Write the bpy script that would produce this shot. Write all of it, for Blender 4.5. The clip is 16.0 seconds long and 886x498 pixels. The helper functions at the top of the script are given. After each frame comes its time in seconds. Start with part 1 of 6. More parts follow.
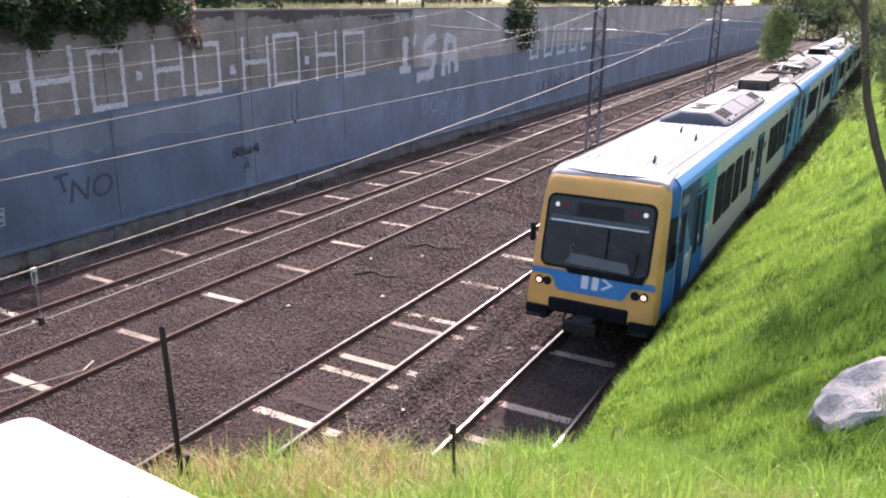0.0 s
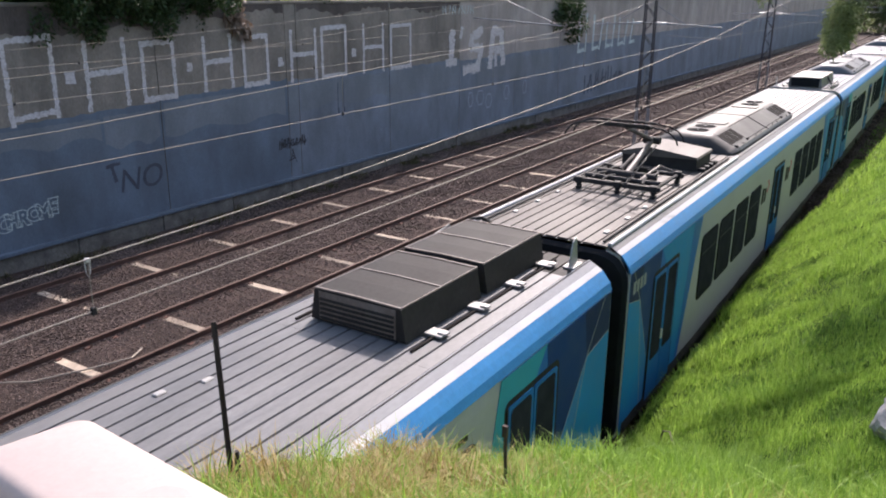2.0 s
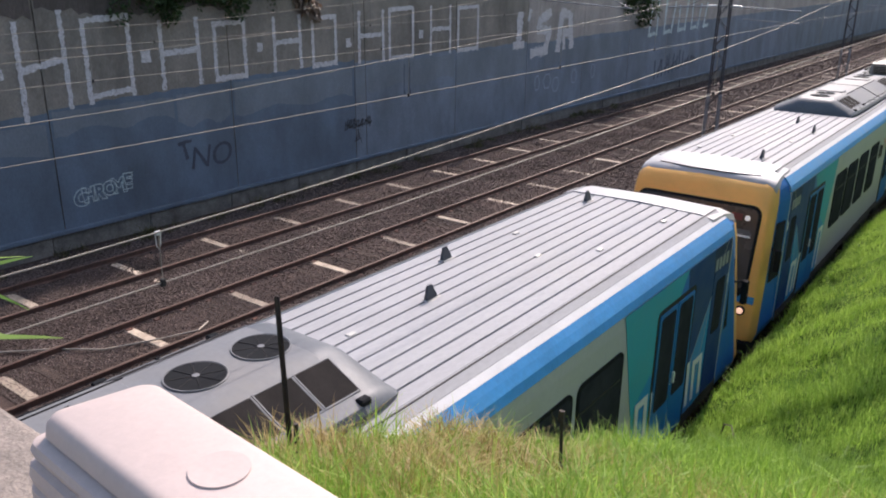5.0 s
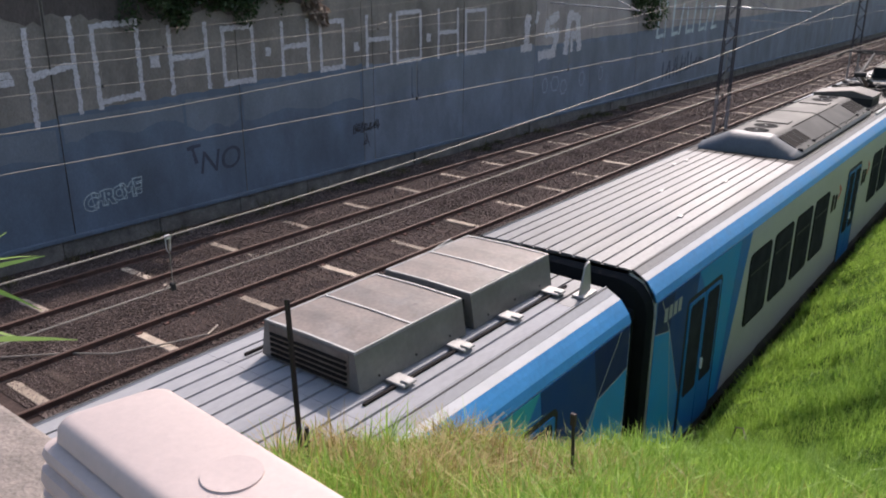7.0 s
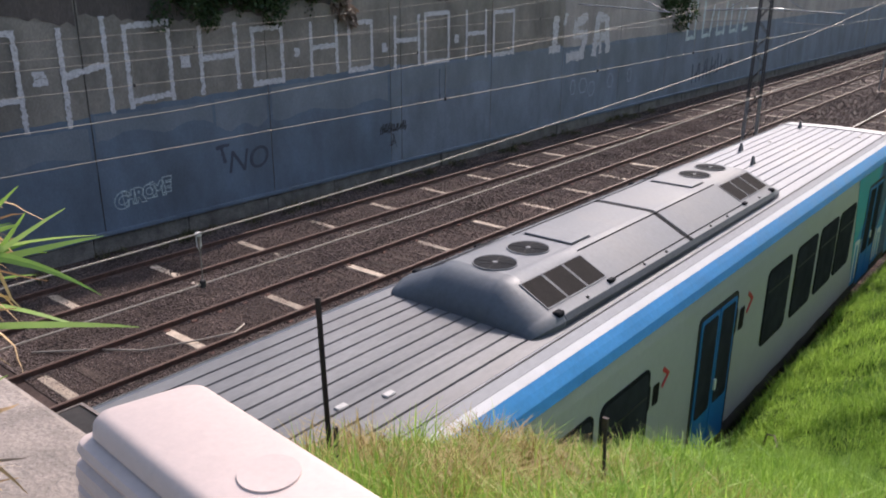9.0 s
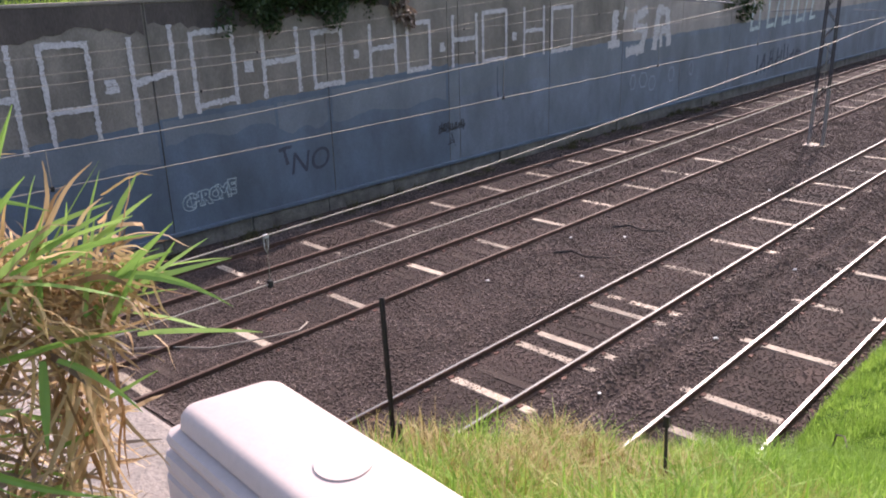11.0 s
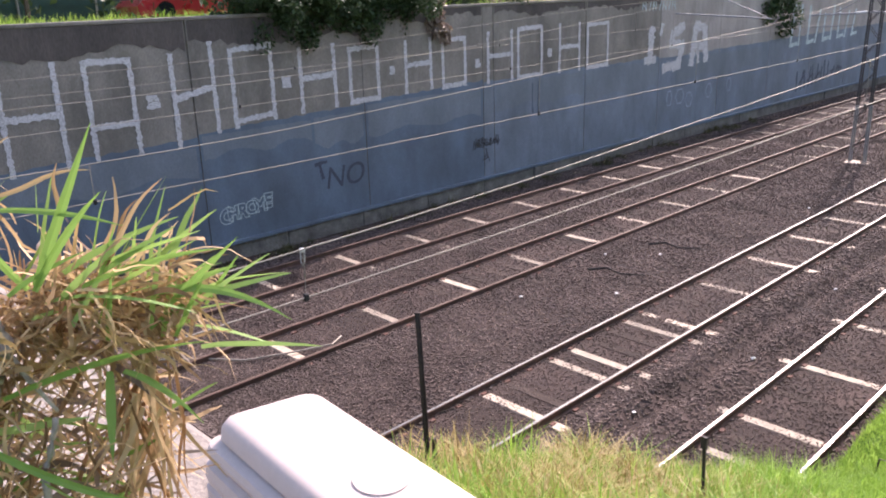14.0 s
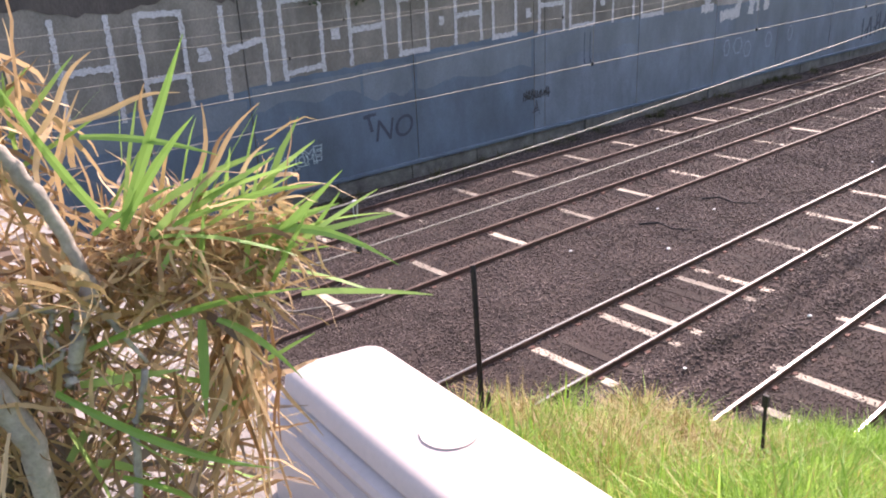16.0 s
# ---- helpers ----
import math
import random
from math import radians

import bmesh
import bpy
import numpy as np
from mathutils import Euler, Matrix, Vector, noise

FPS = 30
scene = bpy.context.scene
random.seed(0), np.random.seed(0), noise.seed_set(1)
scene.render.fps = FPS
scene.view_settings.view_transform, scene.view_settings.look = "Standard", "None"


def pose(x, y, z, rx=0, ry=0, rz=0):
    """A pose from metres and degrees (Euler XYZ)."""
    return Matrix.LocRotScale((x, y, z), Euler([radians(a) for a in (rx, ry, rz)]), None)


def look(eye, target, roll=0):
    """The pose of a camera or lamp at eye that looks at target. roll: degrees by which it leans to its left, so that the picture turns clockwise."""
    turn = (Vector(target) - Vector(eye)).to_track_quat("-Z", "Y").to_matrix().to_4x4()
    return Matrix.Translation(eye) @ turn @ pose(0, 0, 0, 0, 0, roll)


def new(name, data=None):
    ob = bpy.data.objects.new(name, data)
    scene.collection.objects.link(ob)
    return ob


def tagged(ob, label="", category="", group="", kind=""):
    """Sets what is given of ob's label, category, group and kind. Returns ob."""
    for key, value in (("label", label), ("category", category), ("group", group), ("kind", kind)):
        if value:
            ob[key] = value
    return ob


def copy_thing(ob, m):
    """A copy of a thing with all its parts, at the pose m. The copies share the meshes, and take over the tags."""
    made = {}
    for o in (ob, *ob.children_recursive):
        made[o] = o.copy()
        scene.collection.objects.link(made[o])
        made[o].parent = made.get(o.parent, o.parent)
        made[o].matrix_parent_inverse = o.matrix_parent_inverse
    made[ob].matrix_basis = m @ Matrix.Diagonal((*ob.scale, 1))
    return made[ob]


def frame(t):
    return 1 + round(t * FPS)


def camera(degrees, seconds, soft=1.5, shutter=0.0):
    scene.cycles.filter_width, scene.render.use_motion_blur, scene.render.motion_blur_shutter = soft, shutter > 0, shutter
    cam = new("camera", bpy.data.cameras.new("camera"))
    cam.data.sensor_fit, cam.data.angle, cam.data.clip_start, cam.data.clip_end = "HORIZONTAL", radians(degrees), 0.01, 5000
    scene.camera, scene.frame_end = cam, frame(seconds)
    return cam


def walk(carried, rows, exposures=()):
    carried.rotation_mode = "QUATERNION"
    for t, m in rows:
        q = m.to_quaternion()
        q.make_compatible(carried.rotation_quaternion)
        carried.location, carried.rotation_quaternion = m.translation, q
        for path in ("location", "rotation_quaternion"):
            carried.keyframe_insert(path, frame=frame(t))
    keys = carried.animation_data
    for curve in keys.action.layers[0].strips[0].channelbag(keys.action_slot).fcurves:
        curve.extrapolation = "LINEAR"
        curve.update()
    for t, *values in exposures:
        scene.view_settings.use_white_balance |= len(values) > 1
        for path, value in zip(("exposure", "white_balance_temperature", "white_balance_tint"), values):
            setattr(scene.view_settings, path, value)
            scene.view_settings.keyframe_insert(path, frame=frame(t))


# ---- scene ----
EXPO = 0.55
cam = camera(58.3, 16.0, soft=2.0)
# seconds, place, tilt, lean, heading of the hand-held camera
PATH = [
    (0.0, 0.419, -0.007, 7.198, 72.61, -0.51, 29.11),
    (0.5, 0.328, 0.057, 7.189, 72.52, -0.33, 31.15),
    (1.0, 0.298, 0.065, 7.189, 72.99, -1.11, 32.45),
    (1.5, 0.309, 0.058, 7.194, 72.82, -0.84, 32.26),
    (2.0, 0.303, 0.056, 7.187, 72.10, -0.50, 32.28),
    (2.5, 0.265, 0.094, 7.158, 71.63, 0.04, 34.34),
    (3.0, 0.278, 0.058, 7.164, 71.51, -0.38, 37.90),
    (3.5, 0.288, 0.042, 7.172, 70.19, 0.37, 40.91),
    (4.0, 0.328, 0.025, 7.199, 70.96, -0.77, 40.20),
    (4.5, 0.312, 0.055, 7.178, 70.87, -0.66, 36.99),
    (7.0, 0.285, 0.066, 7.164, 71.10, -0.23, 37.48),
    (7.5, 0.254, 0.061, 7.155, 70.97, -0.09, 38.49),
    (8.0, 0.248, 0.071, 7.148, 71.06, -0.10, 39.07),
    (8.5, 0.228, 0.078, 7.136, 71.16, -0.28, 39.20),
    (11.0, 0.282, 0.009, 7.182, 71.10, 1.58, 43.26),
    (11.5, 0.264, -0.000, 7.181, 70.48, 0.98, 46.38),
    (12.0, 0.267, 0.000, 7.187, 71.43, 0.99, 45.35),
    (12.5, 0.274, -0.000, 7.193, 72.48, 1.21, 45.09),
    (13.0, 0.284, -0.002, 7.193, 73.12, 1.43, 44.67),
    (13.5, 0.279, -0.002, 7.190, 72.56, 1.91, 45.20),
    (14.0, 0.274, -0.005, 7.185, 72.27, 1.78, 45.70),
    (14.5, 0.250, -0.008, 7.183, 71.47, 2.56, 48.04),
    (15.0, 0.232, -0.006, 7.173, 70.39, 2.54, 48.76),
    (15.5, 0.217, -0.005, 7.167, 69.94, 2.85, 49.58),
    (16.0, 0.203, -0.001, 7.159, 69.07, 2.55, 49.02),
]
walk(cam, [(t, pose(x, y, z, rx, ry, rz)) for t, x, y, z, rx, ry, rz in PATH],
     exposures=[(t, EXPO + s, 6600, tint) for t, s, tint in ((0.0, 0.86, 24), (1.5, 0.40, 17), (2.5, 0.31, 16), (3.5, 0.31, 16), (4.5, 0.22, 15), (7.0, 0.0, 15), (8.7, 0.08, 15), (10.8, 0.5, 21), (12.5, 0.70, 22), (14.0, 0.83, 22), (16.0, 0.91, 22))])

# ---- light ----
SUN_AZ, SUN_EL = radians(-13.0), radians(42.0)     # azimuth from the line of the track, towards the far wall
world = bpy.data.worlds.new("sky")
scene.world = world
world.use_nodes = True
wn = world.node_tree
sky = wn.nodes.new("ShaderNodeTexSky")
sky.sky_type = "NISHITA"
sky.sun_disc = False
sky.sun_elevation = SUN_EL
sky.sun_rotation = SUN_AZ
sky.air_density, sky.dust_density, sky.ozone_density = 1.2, 2.5, 1.0
wn.links.new(sky.outputs[0], wn.nodes["Background"].inputs["Color"])
wn.nodes["Background"].inputs["Strength"].default_value = 0.15
to_sun = Vector((math.sin(SUN_AZ) * math.cos(SUN_EL), math.cos(SUN_AZ) * math.cos(SUN_EL), math.sin(SUN_EL)))
sun = new("sun", bpy.data.lights.new("sun", "SUN"))
sun.data.energy, sun.data.angle, sun.data.color = 3.5, radians(0.6), (1.0, 0.92, 0.89)
sun.matrix_world = look(to_sun * 60, (0, 0, 0))

# ---- materials ----


def mat(name, base, rough=0.7, metal=0.0, vary=0.25, scale=6.0, fine=90.0, bump=0.15, depth=0.004, tint=None, spec=0.5,
        stain=0.0, stain_col=(0.05, 0.04, 0.035), random_by=None, stretch=(1, 1, 1), coat=0.0):
    """A surface with broad patches, fine grain, optional stains and relief, in metres."""
    m = bpy.data.materials.new(name)
    m.use_nodes = True
    nt = m.node_tree
    n, ln = nt.nodes, nt.links
    b = n["Principled BSDF"]
    tc = n.new("ShaderNodeTexCoord")
    mp = n.new("ShaderNodeMapping")
    mp.inputs["Scale"].default_value = stretch
    ln.new(tc.outputs["Object"], mp.inputs["Vector"])

    def tex(s, detail=4.0, rough_=0.6):
        t = n.new("ShaderNodeTexNoise")
        t.inputs["Scale"].default_value = s
        t.inputs["Detail"].default_value = detail
        t.inputs["Roughness"].default_value = rough_
        ln.new(mp.outputs[0], t.inputs["Vector"])
        return t.outputs["Fac"]

    def ramp(fac, lo, hi, a, c):
        r = n.new("ShaderNodeMapRange")
        r.inputs["From Min"].default_value, r.inputs["From Max"].default_value = lo, hi
        r.inputs["To Min"].default_value, r.inputs["To Max"].default_value = a, c
        ln.new(fac, r.inputs["Value"])
        return r.outputs[0]

    def mix(fac, a, c, kind="MIX"):
        x = n.new("ShaderNodeMix")
        x.data_type, x.blend_type = "RGBA", kind
        for s, v in ((x.inputs["Factor"], fac), (x.inputs["A"], a), (x.inputs["B"], c)):
            if isinstance(v, bpy.types.NodeSocket):
                ln.new(v, s)
            else:
                s.default_value = v if isinstance(v, float) else (*v, 1)
        return x.outputs["Result"]

    lo = tuple(c * (1 - vary) for c in base)
    hi = tuple(min(1, c * (1 + vary)) for c in (tint or base))
    broad, grain = tex(scale), tex(fine, 3.0)
    col = mix(ramp(broad, 0.3, 0.7, 0, 1), lo, hi)
    grey = n.new("ShaderNodeCombineColor")
    g = ramp(grain, 0.25, 0.75, 1 - vary * 0.8, 1 + vary * 0.8)
    for k in range(3):
        ln.new(g, grey.inputs[k])
    col = mix(1.0, col, grey.outputs[0], "MULTIPLY")
    if random_by:
        src = n.new("ShaderNodeObjectInfo").outputs["Random"] if random_by == "object" else n.new("ShaderNodeNewGeometry").outputs["Random Per Island"]
        g2 = n.new("ShaderNodeCombineColor")
        for k in range(3):
            ln.new(ramp(src, 0, 1, 0.62, 1.4), g2.inputs[k])
        col = mix(1.0, col, g2.outputs[0], "MULTIPLY")
    if stain:
        col = mix(ramp(tex(scale * 0.37 + 0.3, 6.0, 0.7), 0.5, 0.72, 0.0, stain), col, stain_col)
    ln.new(col, b.inputs["Base Color"])
    b.inputs["Metallic"].default_value = metal
    b.inputs["Specular IOR Level"].default_value = spec
    b.inputs["Coat Weight"].default_value = coat
    ln.new(ramp(broad, 0.25, 0.75, max(0.03, rough - 0.1), min(1, rough + 0.1)), b.inputs["Roughness"])
    if bump:
        bm_ = n.new("ShaderNodeBump")
        bm_.inputs["Strength"].default_value, bm_.inputs["Distance"].default_value = bump, depth
        ln.new(grain, bm_.inputs["Height"])
        ln.new(bm_.outputs[0], b.inputs["Normal"])
    return m


def glowing(name, colour, strength):
    m = bpy.data.materials.new(name)
    m.use_nodes = True
    b = m.node_tree.nodes["Principled BSDF"]
    b.inputs["Base Color"].default_value = (*colour, 1)
    b.inputs["Emission Color"].default_value = (*colour, 1)
    b.inputs["Emission Strength"].default_value = strength
    return m


def leafy(name, a, c, through_light=0.35, rough=0.5):
    """Blades and leaves: two tones from piece to piece, some light through them."""
    m = bpy.data.materials.new(name)
    m.use_nodes = True
    n, ln = m.node_tree.nodes, m.node_tree.links
    b = n["Principled BSDF"]
    r = n.new("ShaderNodeValToRGB")
    r.color_ramp.elements[0].color, r.color_ramp.elements[1].color = (*a, 1), (*c, 1)
    ln.new(n.new("ShaderNodeNewGeometry").outputs["Random Per Island"], r.inputs[0])
    ln.new(r.outputs[0], b.inputs["Base Color"])
    b.inputs["Roughness"].default_value = rough
    b.inputs["Specular IOR Level"].default_value = 0.3
    t = n.new("ShaderNodeBsdfTranslucent")
    ln.new(r.outputs[0], t.inputs["Color"])
    x = n.new("ShaderNodeMixShader")
    x.inputs[0].default_value = through_light
    ln.new(b.outputs[0], x.inputs[1])
    ln.new(t.outputs[0], x.inputs[2])
    ln.new(x.outputs[0], n["Material Output"].inputs["Surface"])
    return m


BALLAST = mat("ballast", (0.054, 0.038, 0.033), 0.95, vary=0.45, scale=0.9, fine=26, bump=0.8, depth=0.03, stain=0.6, stain_col=(0.04, 0.028, 0.023), spec=0.15)
STONE_BITS = mat("ballast_stone", (0.142, 0.108, 0.094), 0.95, vary=0.4, scale=0.6, fine=40, bump=0.2, random_by="island", spec=0.15)
TIMBER = mat("old_timber", (0.052, 0.038, 0.032), 0.95, vary=0.4, scale=3, fine=40, stretch=(0.25, 3, 1), bump=0.5, random_by="object", spec=0.15)
CONCRETE_SLEEPER = mat("pale_concrete", (0.37, 0.30, 0.23), 0.85, vary=0.3, scale=5, fine=70, stain=0.65, stain_col=(0.18, 0.13, 0.10), random_by="object")
RAIL_RUST = mat("rail_rust", (0.095, 0.050, 0.036), 0.8, vary=0.4, scale=4, fine=80, bump=0.3)
RAIL_HEAD = mat("rail_running_steel", (0.34, 0.335, 0.33), 0.33, metal=1.0, vary=0.15, scale=2, fine=100, stretch=(1, .05, 1), bump=0.03)
RAIL_DULL = mat("rail_dull_head", (0.11, 0.066, 0.05), 0.6, metal=0.2, vary=0.3, scale=2, fine=90, stretch=(1, .05, 1), bump=0.05)
RAIL_WORN = mat("rail_worn_steel", (0.21, 0.205, 0.20), 0.36, metal=1.0, vary=0.2, scale=2, fine=100, stretch=(1, .05, 1), bump=0.03)
CLIP = mat("rusty_clip", (0.12, 0.055, 0.04), 0.9, vary=0.4, scale=20, random_by="object")
WALL_CONCRETE = mat("weathered_concrete", (0.205, 0.182, 0.155), 0.92, vary=0.3, scale=0.8, fine=30, bump=0.35, depth=0.006, stain=0.75, stain_col=(0.085, 0.076, 0.064), stretch=(1, 1, 0.45))
WALL_PAINT = mat("blue_grey_wall_paint", (0.094, 0.122, 0.155), 0.75, vary=0.18, scale=0.7, fine=25, bump=0.15, tint=(0.108, 0.143, 0.188), stain=0.5, stain_col=(0.062, 0.074, 0.096), stretch=(1, 1, 0.5))
PAINT_GREY = mat("second_coat_paint", (0.135, 0.158, 0.182), 0.8, vary=0.18, scale=0.7, fine=25, bump=0.15, tint=(0.155, 0.178, 0.203), stain=0.4, stain_col=(0.10, 0.118, 0.138), stretch=(1, 1, 0.5))
# far wall paint made paler, glare haze put into its colour
PAINT_HAZED = mat("hazed_wall_paint", (0.128, 0.154, 0.186), 0.8, vary=0.2, scale=0.7, fine=25, bump=0.15, tint=(0.158, 0.188, 0.228), stain=0.5, stain_col=(0.09, 0.1, 0.122), stretch=(1, 1, 0.5))
WALL_STAIN_SHADE = mat("wall_stain_and_shade", (0.08, 0.066, 0.059), 0.95, vary=0.35, scale=1.1, fine=30, bump=0.3, stain=0.6, stain_col=(0.085, 0.07, 0.062), stretch=(1, 1, 0.3))
# far concrete, lightened by the same painted-in haze
WALL_HAZED = mat("hazed_concrete", (0.31, 0.275, 0.25), 0.92, vary=0.28, scale=0.8, fine=30, bump=0.35, depth=0.006, stain=0.5, stain_col=(0.17, 0.14, 0.13), stretch=(1, 1, 0.35))
FOOTING = mat("damp_footing_concrete", (0.15, 0.135, 0.118), 0.95, vary=0.4, scale=1.6, fine=22, bump=0.6, depth=0.01, stain=0.7)
WHITE_SPRAY = mat("white_brushed_paint", (0.50, 0.48, 0.485), 0.8, vary=0.25, scale=30, fine=60, stain=0.95, stain_col=(0.20, 0.175, 0.15))
PALE_SPRAY = mat("pale_spray_paint", (0.40, 0.47, 0.47), 0.85, vary=0.25, scale=3, fine=20, stain=0.5, stain_col=(0.2, 0.2, 0.2))
FAINT_SPRAY = mat("faint_grey_spray", (0.26, 0.29, 0.35), 0.85, vary=0.2, scale=5, fine=30)
MARKER = mat("black_marker_paint", (0.018, 0.018, 0.022), 0.7, vary=0.2, scale=5)
DARK_SPRAY = mat("dark_spray_paint", (0.055, 0.063, 0.085), 0.8, vary=0.25, scale=5, fine=30)
GRASS = leafy("fresh_grass", (0.15, 0.285, 0.03), (0.40, 0.56, 0.11), 0.5)
GRASS_TUFT = leafy("tuft_grass", (0.15, 0.28, 0.05), (0.36, 0.50, 0.15), 0.4)
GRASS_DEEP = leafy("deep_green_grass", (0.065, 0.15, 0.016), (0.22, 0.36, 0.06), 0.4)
GRASS_GOLD = leafy("yellowing_grass", (0.30, 0.29, 0.07), (0.48, 0.42, 0.13), 0.4)
GRASS_DRY = leafy("dry_grass", (0.32, 0.21, 0.09), (0.58, 0.42, 0.21), 0.3)
TURF = mat("turf_soil", (0.048, 0.095, 0.012), 0.95, vary=0.45, scale=1.5, fine=30, bump=0.8, depth=0.03, tint=(0.075, 0.13, 0.018), spec=0.08)
SOIL = mat("verge_soil", (0.12, 0.13, 0.06), 0.95, vary=0.4, scale=0.8, fine=20, bump=0.5, depth=0.03)
LEAF_DARK = leafy("dark_shrub_leaf", (0.020, 0.042, 0.016), (0.055, 0.09, 0.032), 0.25)
LEAF_GUM = leafy("gum_leaf", (0.12, 0.16, 0.07), (0.26, 0.30, 0.13), 0.45)
LEAF_DEAD = leafy("dead_frond", (0.17, 0.12, 0.09), (0.30, 0.23, 0.18), 0.2)
STRAW_BANK = leafy("bank_straw", (0.20, 0.13, 0.035), (0.44, 0.34, 0.11), 0.3)
STRAW_LONG = leafy("verge_straw", (0.30, 0.26, 0.15), (0.48, 0.42, 0.26), 0.3)
WEED = leafy("scrubby_weed", (0.04, 0.05, 0.02), (0.13, 0.11, 0.05), 0.25)
BARK = mat("gum_bark", (0.12, 0.09, 0.068), 0.9, vary=0.35, scale=5, fine=40, bump=0.5, depth=0.01, stretch=(1, 1, 0.3))
ROCK = mat("pale_boulder", (0.36, 0.335, 0.32), 0.9, vary=0.3, scale=5, fine=35, bump=0.7, depth=0.02, stain=0.5, stain_col=(0.14, 0.12, 0.12))
ROOT = mat("grey_woody_root", (0.30, 0.25, 0.21), 0.85, vary=0.3, scale=40, fine=300, bump=0.4, depth=0.001)
STEEL_DARK = mat("dark_mast_steel", (0.055, 0.048, 0.05), 0.75, vary=0.3, scale=4)
STRAW_TAN = leafy("tan_straw", (0.17, 0.085, 0.035), (0.70, 0.50, 0.28), 0.35)
STEEL_PALE = mat("galvanised_steel", (0.3, 0.29, 0.29), 0.6, metal=0.4, vary=0.2, scale=5)
WIRE = mat("weathered_wire", (0.30, 0.26, 0.215), 0.6, metal=0.2, vary=0.15, scale=3, bump=0)
PORCELAIN = mat("white_clip", (0.50, 0.48, 0.46), 0.4, vary=0.1, scale=10)
PICKET = mat("rusted_picket_steel", (0.038, 0.027, 0.024), 0.8, vary=0.4, scale=15)
BOX_PLASTIC = mat("pinkish_white_enamel", (0.46, 0.375, 0.345), 0.5, vary=0.06, scale=3, fine=60, bump=0.04, stain=0.22, stain_col=(0.36, 0.29, 0.275), spec=0.25)
DECK = mat("gritty_deck_concrete", (0.25, 0.21, 0.18), 0.95, vary=0.3, scale=6, fine=60, bump=0.9, depth=0.008, stain=0.5, stain_col=(0.14, 0.115, 0.1))
RUBBISH = mat("white_litter", (0.8, 0.78, 0.76), 0.7, vary=0.1)
# train
T_GREY = mat("silver_grey_body_paint", (0.46, 0.45, 0.44), 0.5, vary=0.05, scale=1.2, fine=15, bump=0.02, stain=0.3, stain_col=(0.35, 0.335, 0.32), spec=0.15)
T_BLUE = mat("bright_blue_paint", (0.042, 0.235, 0.51), 0.45, vary=0.12, scale=2, fine=20, bump=0.02, stain=0.4, stain_col=(0.075, 0.25, 0.47), spec=0.25)
T_DOOR_SHADE = mat("shaded_door_blue", (0.02, 0.17, 0.42), 0.5, vary=0.1, scale=2, fine=20, bump=0.02, spec=0.15)
T_MID = mat("mid_blue_paint", (0.022, 0.16, 0.47), 0.45, vary=0.1, scale=2, fine=20, bump=0.02, spec=0.2)
T_INK = mat("blue_black_paint", (0.009, 0.022, 0.10), 0.45, vary=0.08, scale=2, bump=0.02, spec=0.15)
T_CYAN = mat("cyan_paint", (0.022, 0.27, 0.55), 0.45, vary=0.08, scale=2, bump=0.02, spec=0.15)
T_TEAL = mat("teal_paint", (0.04, 0.36, 0.45), 0.45, vary=0.08, scale=2, bump=0.02, spec=0.15)
T_NAVY = mat("navy_paint", (0.012, 0.05, 0.19), 0.45, vary=0.08, scale=2, bump=0.02, spec=0.15)
T_YELLOW = mat("ochre_yellow_paint", (0.86, 0.45, 0.13), 0.5, vary=0.08, scale=2, bump=0.02, stain=0.15, stain_col=(0.5, 0.29, 0.08), spec=0.25)
T_SCREEN = mat("grey_windscreen_glass", (0.032, 0.032, 0.034), 0.25, vary=0.2, scale=2, bump=0, spec=0.3)
T_ROOF = mat("aluminium_roof", (0.155, 0.155, 0.158), 0.55, metal=0.15, vary=0.18, scale=1.3, fine=25, bump=0.05, stain=0.5, stain_col=(0.125, 0.115, 0.11), stretch=(1, .4, 1), spec=0.3)
T_ROOF_CLEAN = mat("clean_aluminium_roof", (0.30, 0.30, 0.31), 0.65, metal=0.0, vary=0.10, scale=1.3, fine=25, bump=0.05, stain=0.4, stain_col=(0.31, 0.305, 0.30), stretch=(1, .4, 1), spec=0.15)
T_LID = mat("rusty_case_lid", (0.17, 0.135, 0.115), 0.5, vary=0.3, scale=2.5, fine=25, bump=0.1, stain=0.6, stain_col=(0.26, 0.24, 0.225), spec=0.4)
T_SOOT = mat("sooty_roof", (0.105, 0.092, 0.083), 0.62, metal=0.0, vary=0.25, scale=1.3, fine=25, bump=0.05, stain=0.6, stain_col=(0.075, 0.058, 0.05), stretch=(1, .4, 1), spec=0.3)
T_SOOT_DEEP = mat("deep_sooty_roof", (0.036, 0.032, 0.030), 0.7, vary=0.25, scale=1.3, fine=25, bump=0.05, stain=0.6, stain_col=(0.032, 0.027, 0.024), stretch=(1, .4, 1), spec=0.25)
T_POD_DEEP = mat("deep_sooty_pod", (0.025, 0.025, 0.026), 0.6, vary=0.2, scale=1.0, fine=20, bump=0.03, stain=0.6, stain_col=(0.036, 0.033, 0.031), spec=0.2)
T_SEAM = mat("dark_roof_seam", (0.055, 0.052, 0.05), 0.8, vary=0.2, scale=4)
T_GUTTER = mat("white_gutter_paint", (0.33, 0.33, 0.34), 0.45, vary=0.08, scale=3, stain=0.35, stain_col=(0.30, 0.295, 0.29), bump=0.02, spec=0.3)
T_EDGE = mat("white_roof_edge_paint", (0.45, 0.45, 0.46), 0.45, vary=0.08, scale=3, stain=0.3, stain_col=(0.46, 0.455, 0.45), bump=0.02, spec=0.3)
